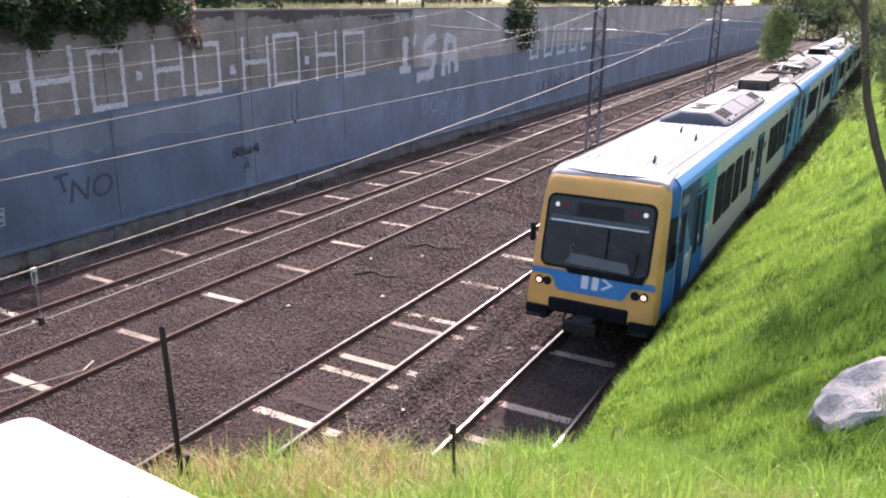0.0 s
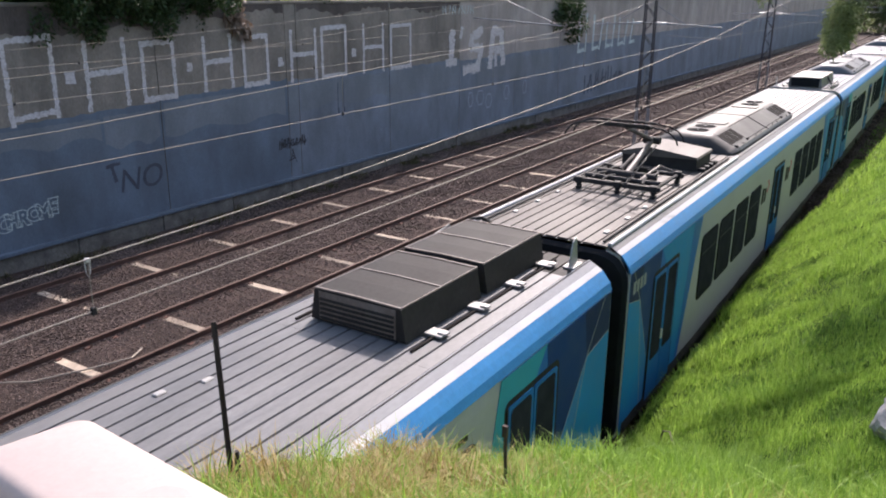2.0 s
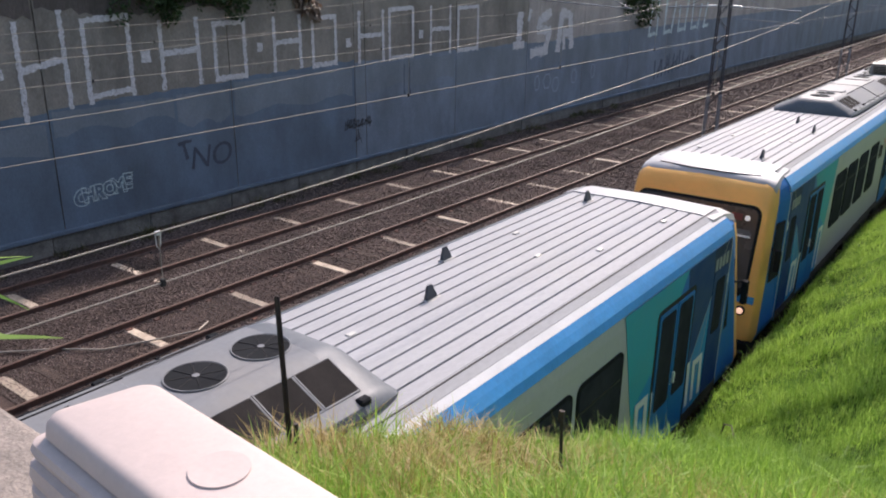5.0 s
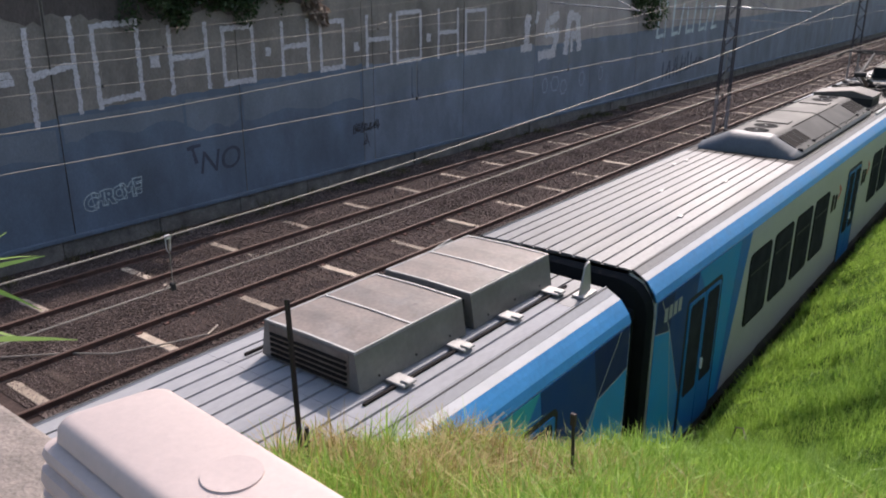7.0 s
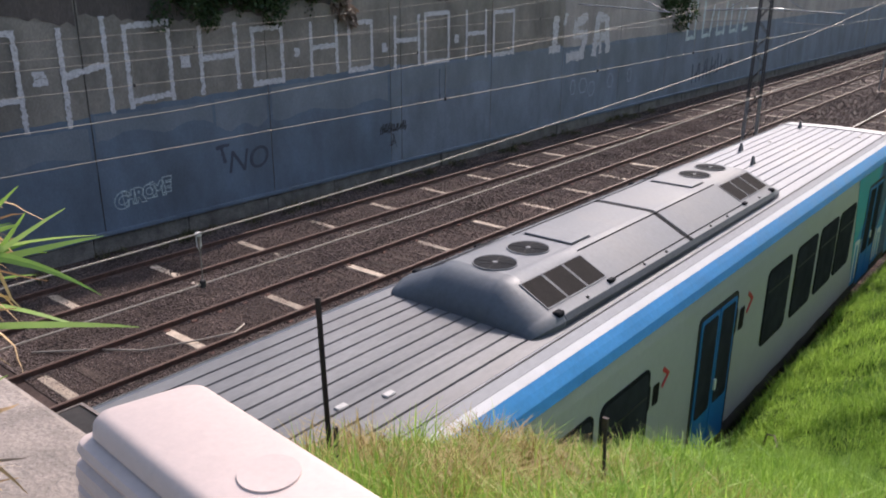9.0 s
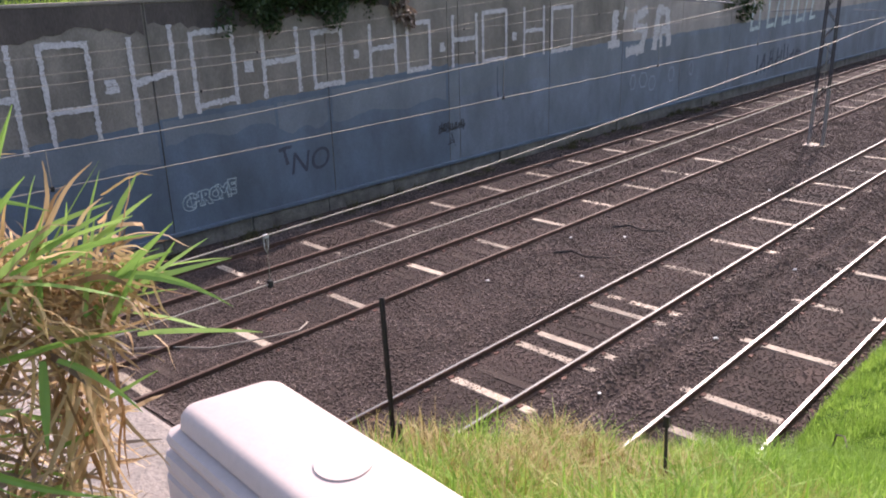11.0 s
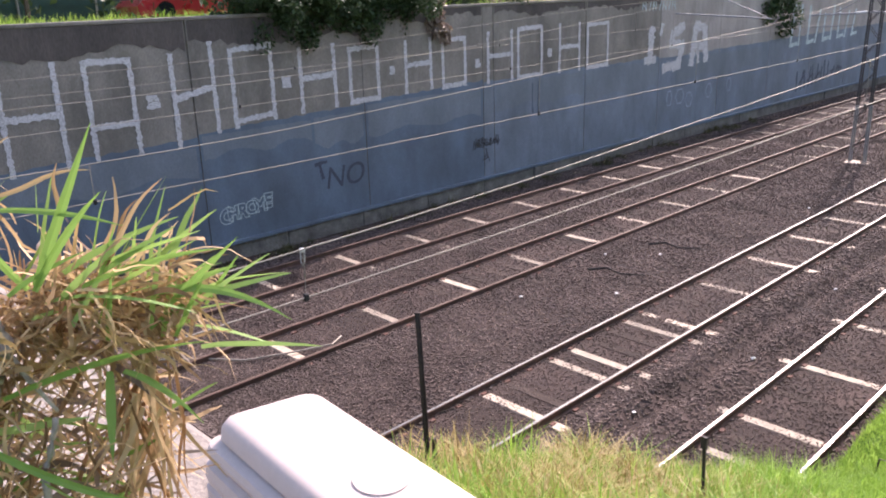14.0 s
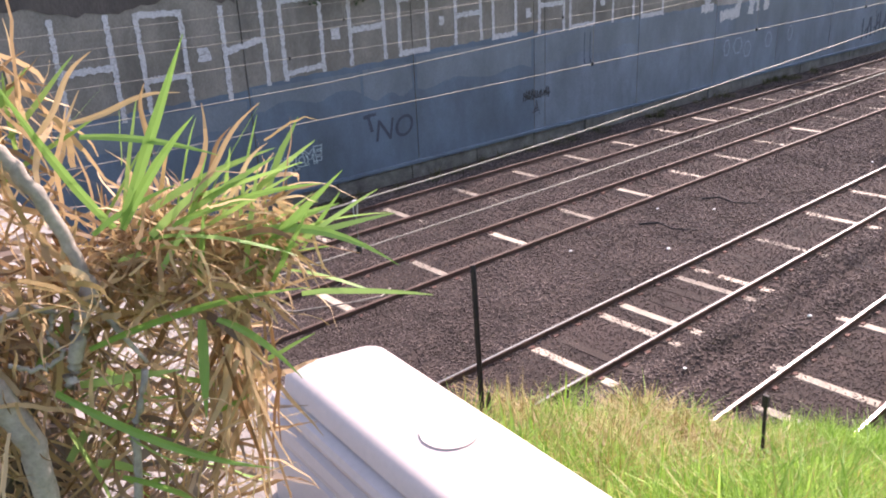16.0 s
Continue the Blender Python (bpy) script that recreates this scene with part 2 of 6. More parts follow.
T_POD_END = mat("slate_pod_end", (0.085, 0.095, 0.11), 0.5, vary=0.15, scale=1.2, fine=20, bump=0.03, stain=0.4, stain_col=(0.12, 0.125, 0.13), spec=0.3)
T_SKIRT = mat("slate_pod_skirt", (0.055, 0.062, 0.075), 0.5, vary=0.2, scale=1.2, fine=20, bump=0.03, spec=0.3)
T_POD = mat("pod_grey_paint", (0.17, 0.175, 0.185), 0.55, vary=0.1, scale=1.0, fine=20, bump=0.03, stain=0.5, stain_col=(0.21, 0.195, 0.18), spec=0.15)
T_BOX = mat("resistor_case_metal", (0.175, 0.17, 0.165), 0.45, metal=0.35, vary=0.15, scale=2.0, fine=20, bump=0.04, stain=0.5, stain_col=(0.10, 0.082, 0.073))
T_BOX_SOOT = mat("sooty_case_metal", (0.034, 0.031, 0.029), 0.6, metal=0.0, vary=0.25, scale=2.0, fine=20, bump=0.04, stain=0.5, stain_col=(0.035, 0.028, 0.025), spec=0.12)
T_POD_SOOT = mat("sooty_pod_paint", (0.038, 0.036, 0.036), 0.5, vary=0.15, scale=1.0, fine=20, bump=0.03, stain=0.6, stain_col=(0.068, 0.060, 0.054), spec=0.3)
T_BLACK = mat("black_rubber", (0.016, 0.017, 0.019), 0.85, vary=0.2, scale=4, spec=0.06)
T_DARK = mat("dark_equipment", (0.028, 0.026, 0.026), 0.65, vary=0.3, scale=6, spec=0.25)
T_GRILLE = mat("grille_mesh", (0.024, 0.021, 0.020), 0.85, vary=0.3, scale=3, fine=140, bump=0.6, spec=0.05)
T_GLASS = mat("dark_train_glass", (0.040, 0.042, 0.048), 0.10, vary=0.2, scale=1.5, fine=3.5, bump=0.05, depth=0.02, spec=0.0)
T_GRIME_SHADE = mat("grime_and_shade", (0.085, 0.076, 0.07), 0.9, vary=0.35, scale=1.5, fine=25, bump=0.1, stain=0.5, stain_col=(0.11, 0.10, 0.095), spec=0.1)
T_WHITE = mat("white_marking", (0.75, 0.75, 0.75), 0.5, vary=0.04)
T_RED = mat("dull_red_lens", (0.10, 0.012, 0.014), 0.5, vary=0.05)
T_MARK = mat("red_marking_paint", (0.55, 0.03, 0.05), 0.5, vary=0.05)
T_METAL = mat("bare_bracket_metal", (0.36, 0.35, 0.335), 0.5, metal=0.4, vary=0.15, scale=6)
LEAF_FENCE = mat("green_fence_paint", (0.02, 0.06, 0.05), 0.6, vary=0.2, scale=3)
T_RED_CAR = mat("red_car_paint", (0.4, 0.03, 0.035), 0.3, vary=0.05, scale=2, bump=0, coat=0.5)
LAMP_WARM = glowing("lit_headlight", (1.0, 0.62, 0.45), 0.55)
LAMP_WHITE = glowing("lit_marker", (1.0, 1.0, 1.0), 0.12)

# ---- building helpers ----


def empty_thing(name, label, category, group="", kind="", m=None):
    ob = tagged(new(name), label, category, group, kind)
    if m is not None:
        ob.matrix_world = m
    return ob


def link_mesh(name, verts, faces, material, parent=None, smooth=False, label=""):
    me = bpy.data.meshes.new(name)
    me.from_pydata([tuple(v) for v in verts], [], faces)
    mats = material if isinstance(material, (list, tuple)) else [material]
    for m in mats:
        me.materials.append(m)
    if smooth:
        me.polygons.foreach_set("use_smooth", [True] * len(me.polygons))
    me.update()
    ob = new(name, me)
    if parent:
        ob.parent = parent
    if label:
        tagged(ob, label)
    return ob


def part(name, bm, material, parent=None, label="", smooth=False):
    """Links a bmesh as one mesh object under a thing or a part."""
    bmesh.ops.recalc_face_normals(bm, faces=bm.faces)
    me = bpy.data.meshes.new(name)
    bm.to_mesh(me)
    bm.free()
    for m in (material if isinstance(material, (list, tuple)) else [material]):
        me.materials.append(m)
    if smooth:
        me.polygons.foreach_set("use_smooth", [True] * len(me.polygons))
    ob = new(name, me)
    if parent:
        ob.parent = parent
    if label:
        tagged(ob, label)
    return ob


def box(x0, x1, y0, y1, z0, z1, bevel=0.0, bm=None, seg=2):
    own = bmesh.new()
    bmesh.ops.create_cube(own, size=1)
    for v in own.verts:
        v.co = Vector(((x0 + x1) / 2 + v.co.x * (x1 - x0), (y0 + y1) / 2 + v.co.y * (y1 - y0), (z0 + z1) / 2 + v.co.z * (z1 - z0)))
    if bevel:
        bmesh.ops.bevel(own, geom=own.edges[:], offset=bevel, segments=seg, profile=0.6, affect="EDGES")
    if bm is None:
        return own
    me = bpy.data.meshes.new("tmp")
    own.to_mesh(me)
    own.free()
    bm.from_mesh(me)
    bpy.data.meshes.remove(me)
    return bm


def tube(points, radius, bm=None, sides=8, taper=None):
    """A round bar along a polyline; taper gives the radius at its end."""
    bm = bm or bmesh.new()
    pts = [Vector(p) for p in points]
    rings = []
    for i, p in enumerate(pts):
        d = (pts[min(i + 1, len(pts) - 1)] - pts[max(i - 1, 0)]).normalized()
        a = d.cross(Vector((0.13, 0.31, 0.94)))
        a = (a if a.length > 0.05 else d.cross(Vector((1, 0, 0)))).normalized()
        c = d.cross(a)
        r = radius if taper is None else radius + (taper - radius) * i / max(1, len(pts) - 1)
        rings.append([bm.verts.new(p + (a * math.cos(k * math.tau / sides) + c * math.sin(k * math.tau / sides)) * r) for k in range(sides)])
    for u, w in zip(rings, rings[1:]):
        for k in range(sides):
            bm.faces.new((u[k], u[(k + 1) % sides], w[(k + 1) % sides], w[k]))
    bm.faces.new(rings[0])
    bm.faces.new(rings[-1])
    return bm


def disc(c, axis, radius, thick, sides=24, bm=None):
    c, axis = Vector(c), Vector(axis).normalized()
    return tube([c, c + axis * thick], radius, bm, sides)


def prism(outline, place, depth, bm=None):
    """A flat plate: outline points (a, b) put in space by place(a, b, h), h from 0 to depth."""
    bm = bm or bmesh.new()
    lo = [bm.verts.new(place(a, b, 0.0)) for a, b in outline]
    hi = [bm.verts.new(place(a, b, depth)) for a, b in outline]
    n = len(outline)
    bm.faces.new(hi)
    bm.faces.new(lo[::-1])
    for i in range(n):
        bm.faces.new((lo[i], lo[(i + 1) % n], hi[(i + 1) % n], hi[i]))
    return bm


def rounded(a0, a1, b0, b1, r, seg=4):
    pts = []
    for ca, cb, s in ((a1 - r, b1 - r, 0), (a0 + r, b1 - r, 1), (a0 + r, b0 + r, 2), (a1 - r, b0 + r, 3)):
        for k in range(seg + 1):
            w = (s + k / seg) * math.pi / 2
            pts.append((ca + r * math.cos(w), cb + r * math.sin(w)))
    return pts


def loft(sections, cap=True):
    """Sections: lists of (x, y, z) of one length, closed round."""
    bm = bmesh.new()
    rings = [[bm.verts.new(p) for p in s] for s in sections]
    n = len(rings[0])
    for u, w in zip(rings, rings[1:]):
        for k in range(n):
            bm.faces.new((u[k], u[(k + 1) % n], w[(k + 1) % n], w[k]))
    if cap:
        bm.faces.new(rings[0][::-1])
        bm.faces.new(rings[-1])
    return bm


def smooth_by_angle(ob, degrees_):
    """Smooth shading but for edges sharper than the angle."""
    bm = bmesh.new()
    bm.from_mesh(ob.data)
    for f in bm.faces:
        f.smooth = True
    for e in bm.edges:
        e.smooth = len(e.link_faces) == 2 and e.calc_face_angle(0) < radians(degrees_)
    bm.to_mesh(ob.data)
    bm.free()


rng = np.random.default_rng(7)


def blades(name, roots, up, height, width, material, parent=None, lean=0.5, kind="stuff", seg=2, away=None):
    """Grass: each blade a tapered, bent strip. roots (n, 3), height and width arrays."""
    n = len(roots)
    ang = rng.uniform(0, math.tau, n)
    d = np.stack([np.cos(ang), np.sin(ang), np.zeros(n)], 1)
    if away is not None:
        d = d * 0.6 + np.asarray(away)
    side = np.stack([-np.sin(ang + rng.normal(0, .6, n)), np.cos(ang), np.zeros(n)], 1)
    bend = np.abs(rng.normal(lean, lean * 0.5, n))
    V, F = [], []
    ts = np.linspace(0, 1, seg + 1)
    for t in ts[:-1]:
        c = roots + up * (height * (t - 0.35 * bend * t * t))[:, None] + d * (height * bend * t * t)[:, None]
        w = (width * (1 - 0.6 * t))[:, None] * side / 2
        V += [c - w, c + w]
    t = 1.0
    V.append(roots + up * (height * (t - 0.35 * bend))[:, None] + d * (height * bend)[:, None])
    k = len(V)
    verts = np.stack(V, 1).reshape(-1, 3)
    base = np.arange(n) * k
    faces = []
    for s in range(seg - 1):
        faces.append(np.stack([base + 2 * s, base + 2 * s + 1, base + 2 * s + 3, base + 2 * s + 2], 1).tolist())
    s = seg - 1
    faces.append(np.stack([base + 2 * s, base + 2 * s + 1, base + 2 * s + 2], 1).tolist())
    return link_mesh(name, verts, [f for fs in faces for f in fs], material, parent)


def leaf_cloud(name, centres, radii, per, size, material, parent=None, droop=0.0, long=2.2, label=""):
    """Many small leaves round uneven clumps: centres (k, 3), radii (k, 3)."""
    k = len(centres)
    n = k * per
    c = np.repeat(np.asarray(centres, float), per, 0)
    r = np.repeat(np.asarray(radii, float), per, 0)
    v = rng.normal(0, 1, (n, 3))
    v /= np.linalg.norm(v, axis=1)[:, None]
    p = c + v * r * (rng.uniform(0.25, 1.0, n) ** 0.6)[:, None]
    a = rng.normal(0, 1, (n, 3)) + np.array([0, 0, -droop])
    a /= np.linalg.norm(a, axis=1)[:, None]
    b = np.cross(a, rng.normal(0, 1, (n, 3)))
    b /= np.linalg.norm(b, axis=1)[:, None] + 1e-9
    s = (size * rng.uniform(0.6, 1.4, n))[:, None]
    verts = np.stack([p, p + a * s * 0.5 + b * s * 0.5 / long, p + a * s, p + a * s * 0.5 - b * s * 0.5 / long], 1).reshape(-1, 3)
    i = np.arange(n) * 4
    return link_mesh(name, verts, np.stack([i, i + 1, i + 2, i + 3], 1).tolist(), material, parent, label=label)


def smooth_step(a, b, x):
    t = np.clip((x - a) / (b - a), 0, 1)
    return t * t * (3 - 2 * t)


def value_noise(x, y, s, seed=0):
    """Smooth random relief from -1 to 1 on a plane."""
    x, y = np.asarray(x) * s + seed * 17.3, np.asarray(y) * s - seed * 9.1
    out = np.zeros(np.broadcast(x, y).shape)
    for k, (fx, fy, ph) in enumerate(((1.0, 0.31, 0.3), (-0.47, 0.92, 1.7), (0.83, -0.71, 4.1), (1.9, 1.3, 2.2), (-1.6, 2.1, 5.0))):
        out = out + np.sin(fx * x + fy * y + ph + 1.3 * np.sin(0.7 * fy * x - fx * y)) / (1 + 0.5 * k)
    return out / 2.6

# ---- ground: one sheet, cutting floor, grassy bank and the land above ----
TRACK_X = {"1": -17.65, "2": -13.68, "3": -8.425, "4": -4.47}
WALL_X, WALL_TOP = -20.32, 6.78


def bank_edge(y):
    return -3.02 + 0.75 * smooth_step(18, 34, y) + 0.9 * smooth_step(32, 60, y)


def ground_height(x, y):
    x, y = np.asarray(x, float), np.asarray(y, float)
    floor = -0.15 + 0.02 * value_noise(x, y, 1.7) + 0.05 * np.exp(-((x + 11.1) / 1.2) ** 2) + 0.03 * np.exp(-((x + 6.4) / 0.7) ** 2) + 0.12 * np.cos((x + 6.45 + 0.10 * value_noise(x, y, 0.5, 9)) * 6.6 + math.pi) * np.exp(-((x + 6.45) / 0.75) ** 2)
    for xt in TRACK_X.values():
        floor = floor - 0.022 * (1 - smooth_step(0.62, 0.80, np.abs(x - xt)))
    floor = floor - 0.08 * np.exp(-((x + 19.6) / 0.5) ** 2)
    d = x - bank_edge(y)
    side = np.where(d < 0.42, 1.33 * smooth_step(-0.05, 0.42, d), 1.33 + 0.75 * (d - 0.42))
    side = np.minimum(side, 6.2 + 0.05 * d)
    near = 6.15 - 0.48 * y + 0.2 * (x + 1.5) - 1.3 * np.maximum(0, -x - (3.2 - 0.2 * y))
    near = np.minimum(near, 6.15 + 0.05 * y)
    near = near - 3.0 * smooth_step(0.0, 0.45, 0.12 - 1.12 * np.maximum(y, 0.0) - x)
    near = np.where(x > -2.86, near, -9)
    bank = np.maximum(side, near) + 0.10 * value_noise(x, y, 2.1, 3) + 0.06 * value_noise(x, y, 5.3, 4)
    z = np.where(d > -0.05, np.maximum(bank, floor), floor)
    left = WALL_TOP - 0.10 + 0.05 * value_noise(x, y, 0.9, 5)
    return np.where(x < WALL_X - 0.2, left, z)


gx = np.concatenate([[-900, -300, -120, -60, -40], np.linspace(-32, -20.7, 12), [-20.55], np.linspace(-20.5, -3.3, 130),
                     np.linspace(-3.15, 3.0, 62), np.linspace(3.3, 12, 16), [20, 40, 100, 300, 900]])
gy = np.concatenate([[-600, -200, -80, -30, -12, -6, -3], np.linspace(-1.6, 20, 110), np.linspace(20.6, 60, 60), np.linspace(63, 160, 30), [220, 400, 900, 2500]])
GX, GY = np.meshgrid(gx, gy)
GZ = ground_height(GX, GY)
nxg, nyg = len(gx), len(gy)
gfaces = [(j * nxg + i, j * nxg + i + 1, (j + 1) * nxg + i + 1, (j + 1) * nxg + i) for j in range(nyg - 1) for i in range(nxg - 1)]
ground = link_mesh("ground", np.stack([GX, GY, GZ], 2).reshape(-1, 3), gfaces, [BALLAST, TURF, SOIL])
mid = [(gx[i] + gx[i + 1]) / 2 for i in range(nxg - 1)]
ground.data.polygons.foreach_set("material_index", [2 if mid[i] < -20.5 else (0 if mid[i] < -3.0 else 1) for j in range(nyg - 1) for i in range(nxg - 1)])
ground.data.polygons.foreach_set("use_smooth", [True] * len(gfaces))
tagged(ground, "railway cutting with a ballasted floor, a grassy bank and level land above", "ground", kind="structure")


def stones(name, n, x0, x1, y0, y1, seed, label):
    """Loose crushed rock on the cutting floor."""
    r = np.random.default_rng(seed)
    y = y0 + (y1 - y0) * r.uniform(0, 1, n) ** 1.7
    x = r.uniform(x0, x1, n)
    inside = np.min(np.abs(x[:, None] - np.array(list(TRACK_X.values()))[None]), 1) < 0.74
    keep = ~inside | (r.uniform(0, 1, n) < 0.8)
    x, y = x[keep], y[keep]
    n = len(x)
    z = ground_height(x, y) + 0.008
    s = r.uniform(0.021, 0.044, n) * np.where(inside[keep], 0.72, 1.0) * (1 + 0.02 * (y - 8))
    ang = np.arange(3) * math.tau / 3
    low = np.stack([np.cos(ang), np.sin(ang), np.full(3, -0.5)], 1)
    high = np.stack([0.62 * np.cos(ang + 0.5), 0.62 * np.sin(ang + 0.5), np.full(3, 0.42)], 1)
    v = np.concatenate([low, high])[None] * s[:, None, None] * r.uniform(0.65, 1.35, (n, 6, 1))
    v[..., 1] *= r.uniform(0.65, 1.0, (n, 1))
    a = r.uniform(0, math.tau, n)
    ca, sa = np.cos(a)[:, None], np.sin(a)[:, None]
    vx, vy = v[..., 0] * ca - v[..., 1] * sa, v[..., 0] * sa + v[..., 1] * ca
    verts = np.stack([vx + x[:, None], vy + y[:, None], v[..., 2] + z[:, None]], 2).reshape(-1, 3)
    tri = np.array([[3, 4, 5], [0, 1, 4], [0, 4, 3], [1, 2, 5], [1, 5, 4], [2, 0, 3], [2, 3, 5]])
    f = (np.arange(n)[:, None, None] * 6 + tri[None]).reshape(-1, 3).tolist()
    return tagged(link_mesh(name, verts, f, STONE_BITS), label, "gravel", kind="stuff")


stones("ballast_stones", 190000, -20.1, -3.0, 5.5, 42.0, 3, "brown-grey crushed rock ballast lying between the rails")

stones("ballast_stones", 60000, -20.1, -2.4, 42.0, 120.0, 5, "brown-grey crushed rock ballast far along the cutting")

# ---- railway tracks ----
GAUGE_HALF = 0.835


def rail_profile(half=False):
    """Rail section, x across, z from the head at 0 down."""
    return [(-0.023, 0), (0.023, 0), (0.036, -0.012), (0.036, -0.035), (0.012, -0.05), (0.010, -0.13), (0.066, -0.148), (0.066, -0.158),
            (-0.066, -0.158), (-0.066, -0.148), (-0.010, -0.13), (-0.012, -0.05), (-0.036, -0.035), (-0.036, -0.012)]


def make_rail(name, x, parent, head):
    bm = bmesh.new()
    y0, y1 = -40.0, 190.0
    a = [bm.verts.new((x + px, y0, pz)) for px, pz in rail_profile()]
    b = [bm.verts.new((x + px, y1, pz)) for px, pz in rail_profile()]
    n = len(a)
    for k in range(n):
        f = bm.faces.new((a[k], a[(k + 1) % n], b[(k + 1) % n], b[k]))
        f.material_index = 1 if k == 0 else 0
    bm.faces.new(a)
    bm.faces.new(b[::-1])
    return part(name, bm, [RAIL_RUST, head], parent)


sleeper_mesh = {}
for kind_, mtl, w, top in (("timber", TIMBER, 0.125, -0.164), ("concrete", CONCRETE_SLEEPER, 0.115, -0.158)):
    bm = box(-1.3, 1.3, -w, w, top - 0.16, top, bevel=0.015, seg=1)
    me = bpy.data.meshes.new(kind_ + "_sleeper")
    bm.to_mesh(me)
    bm.free()
    me.materials.append(mtl)
    sleeper_mesh[kind_] = me
bm = bmesh.new()
for sx in (-1, 1):
    for s in (-1, 1):
        box(sx * GAUGE_HALF + s * 0.10 - 0.04, sx * GAUGE_HALF + s * 0.10 + 0.04, -0.06, 0.06, -0.175, -0.135, bm=bm)
clip_mesh = bpy.data.meshes.new("rail_fastening")
bm.to_mesh(clip_mesh)
bm.free()
clip_mesh.materials.append(CLIP)

PITCH = 0.685
# first pale sleeper of each track, and where extra ones lie beside the every-fourth rhythm
TRACKS = {"1": (13.35, RAIL_DULL, ()), "2": (11.24, RAIL_DULL, ()), "3": (9.98, RAIL_WORN, (3, 7)), "4": (11.10, RAIL_HEAD, (2,))}
for key, (phase, head, extra) in TRACKS.items():
    x = TRACK_X[key]
    shiny = head is not RAIL_DULL
    tr = empty_thing("railway_track_" + key, "broad-gauge railway track with " + ("polished running rails" if shiny else "rust-brown rails") + " on timber and pale concrete sleepers",
                     "railway track", kind="structure")
    for sx in (-1, 1):
        make_rail("rail", x + sx * GAUGE_HALF, tr, head)
    lay = random.Random(int(key))
    for k in range(-8, 170):
        y = phase + k * PITCH
        if key == "3":
            pale = k in (0, 3, 4, 7, 8) or (k > 8 and k % 4 == 0) or (k < 0 and k % 4 == 0)
        elif key == "4":
            pale = k in (0, 2) or (k > 2 and (k - 2) % 4 == 0) or (k < 0 and k % 4 == 0)
        else:
            pale = k % 4 == 0
        s = new("sleeper", sleeper_mesh["concrete" if pale else "timber"])
        s.parent = tr
        s.location = (x + lay.uniform(-0.03, 0.03), y + lay.uniform(-0.02, 0.02), 0 if pale else lay.uniform(-0.022, 0.0))
        s.rotation_euler = (0, 0, lay.uniform(-0.012, 0.012))
        if -4 <= k < 62 and key in "234":
            c = new("rail_fastening", clip_mesh)
            c.parent = tr
            c.location = (x, y, 0)

# ---- retaining wall ----
wall = empty_thing("wall_left", "weathered concrete retaining wall, lower part rolled blue-grey, covered in graffiti", "wall", kind="structure")
JOINTS = [-8.0, -1.6, 4.4, 10.41, 16.35, 22.05, 22.64, 28.42, 34.3, 40.2, 46.1, 52.0, 58.0, 64, 70, 76, 82, 88, 94, 100, 112, 124, 140, 160, 190]
lay = random.Random(5)
for a, b in zip(JOINTS, JOINTS[1:]):
    panel = part("concrete_panel", box(WALL_X - 0.45, WALL_X + lay.uniform(-0.008, 0.004), a + 0.012, b - 0.012, -0.4, WALL_TOP, bevel=0.012, seg=1), WALL_HAZED if a > 34 else WALL_CONCRETE, wall)
    top_a = 3.45 if a < 10 else (3.72 if a < 16 else (3.95 if a < 22 else 4.02))
    if a >= 34.2:
        top_a = 4.0 + 0.01 * (a - 34)
    top_b = top_a + (0.17 if a < 22 else 0.05)
    lift = 0.33 if 22.6 < a < 34 else 0.0
    outline = [(a + 0.016, 0.44), (b - 0.016, 0.44), (b - 0.016, top_b)]
    steps = 22
    for k in range(steps + 1):          # ragged roller edge
        t = 1 - k / steps
        outline.append((a + 0.016 + (b - a - 0.032) * t, top_a + (top_b - top_a) * t + lay.uniform(-0.035, 0.035)))
    part("paint_coat", prism(outline, lambda p, q, h: (WALL_X + 0.006 + h, p, q), 0.004), PAINT_HAZED if a > 22 else WALL_PAINT, panel, "rolled blue-grey paint")
for a, b, z0, z1 in ((4.5, 10.3, 2.55, 3.40), (10.5, 14.2, 3.05, 3.68), (14.3, 16.25, 2.75, 3.72), (16.45, 21.9, 2.85, 3.9), (22.1, 22.6, 2.4, 3.92), (22.75, 28.3, 2.95, 3.95), (28.5, 34.2, 2.7, 3.97), (36.0, 45.0, 2.8, 3.9)):
    outline = []
    for t in range(25):                 # a second, paler coat along the top with a wandering lower edge
        outline.append((a + (b - a) * t / 24, z0 + 0.10 * math.sin(t * 0.5 + a) + lay.uniform(-0.03, 0.03)))
    for t in range(24, -1, -1):
        outline.append((a + (b - a) * t / 24, z1 - 0.05 + lay.uniform(-0.02, 0.02)))
    part("second_coat", prism(outline, lambda p, q, h: (WALL_X + 0.0101 + h, p, q), 0.0006), PAINT_GREY, wall, "paler grey-blue second coat of paint")
for a, b in ((-7.9, -1.65), (-1.55, 4.35), (4.45, 10.35), (10.46, 16.3), (16.4, 22.0), (22.7, 28.35), (28.5, 34.2)):
    outline = [(b, WALL_TOP - 0.03), (a, WALL_TOP - 0.03)]
    for k in range(31):                 # ragged stain edge below the coping, shrub shade painted in
        t = k / 30
        outline.append((a + (b - a) * t, WALL_TOP - (0.62 if a < 16 else 0.25) - lay.uniform(0.0, 0.16) - 0.12 * math.sin(t * 9 + a)))
    part("damp_stain", prism(outline, lambda p, q, h: (WALL_X + 0.005 + h, p, q), 0.003), WALL_STAIN_SHADE, wall, "dark stain and painted shrub shade below the coping")
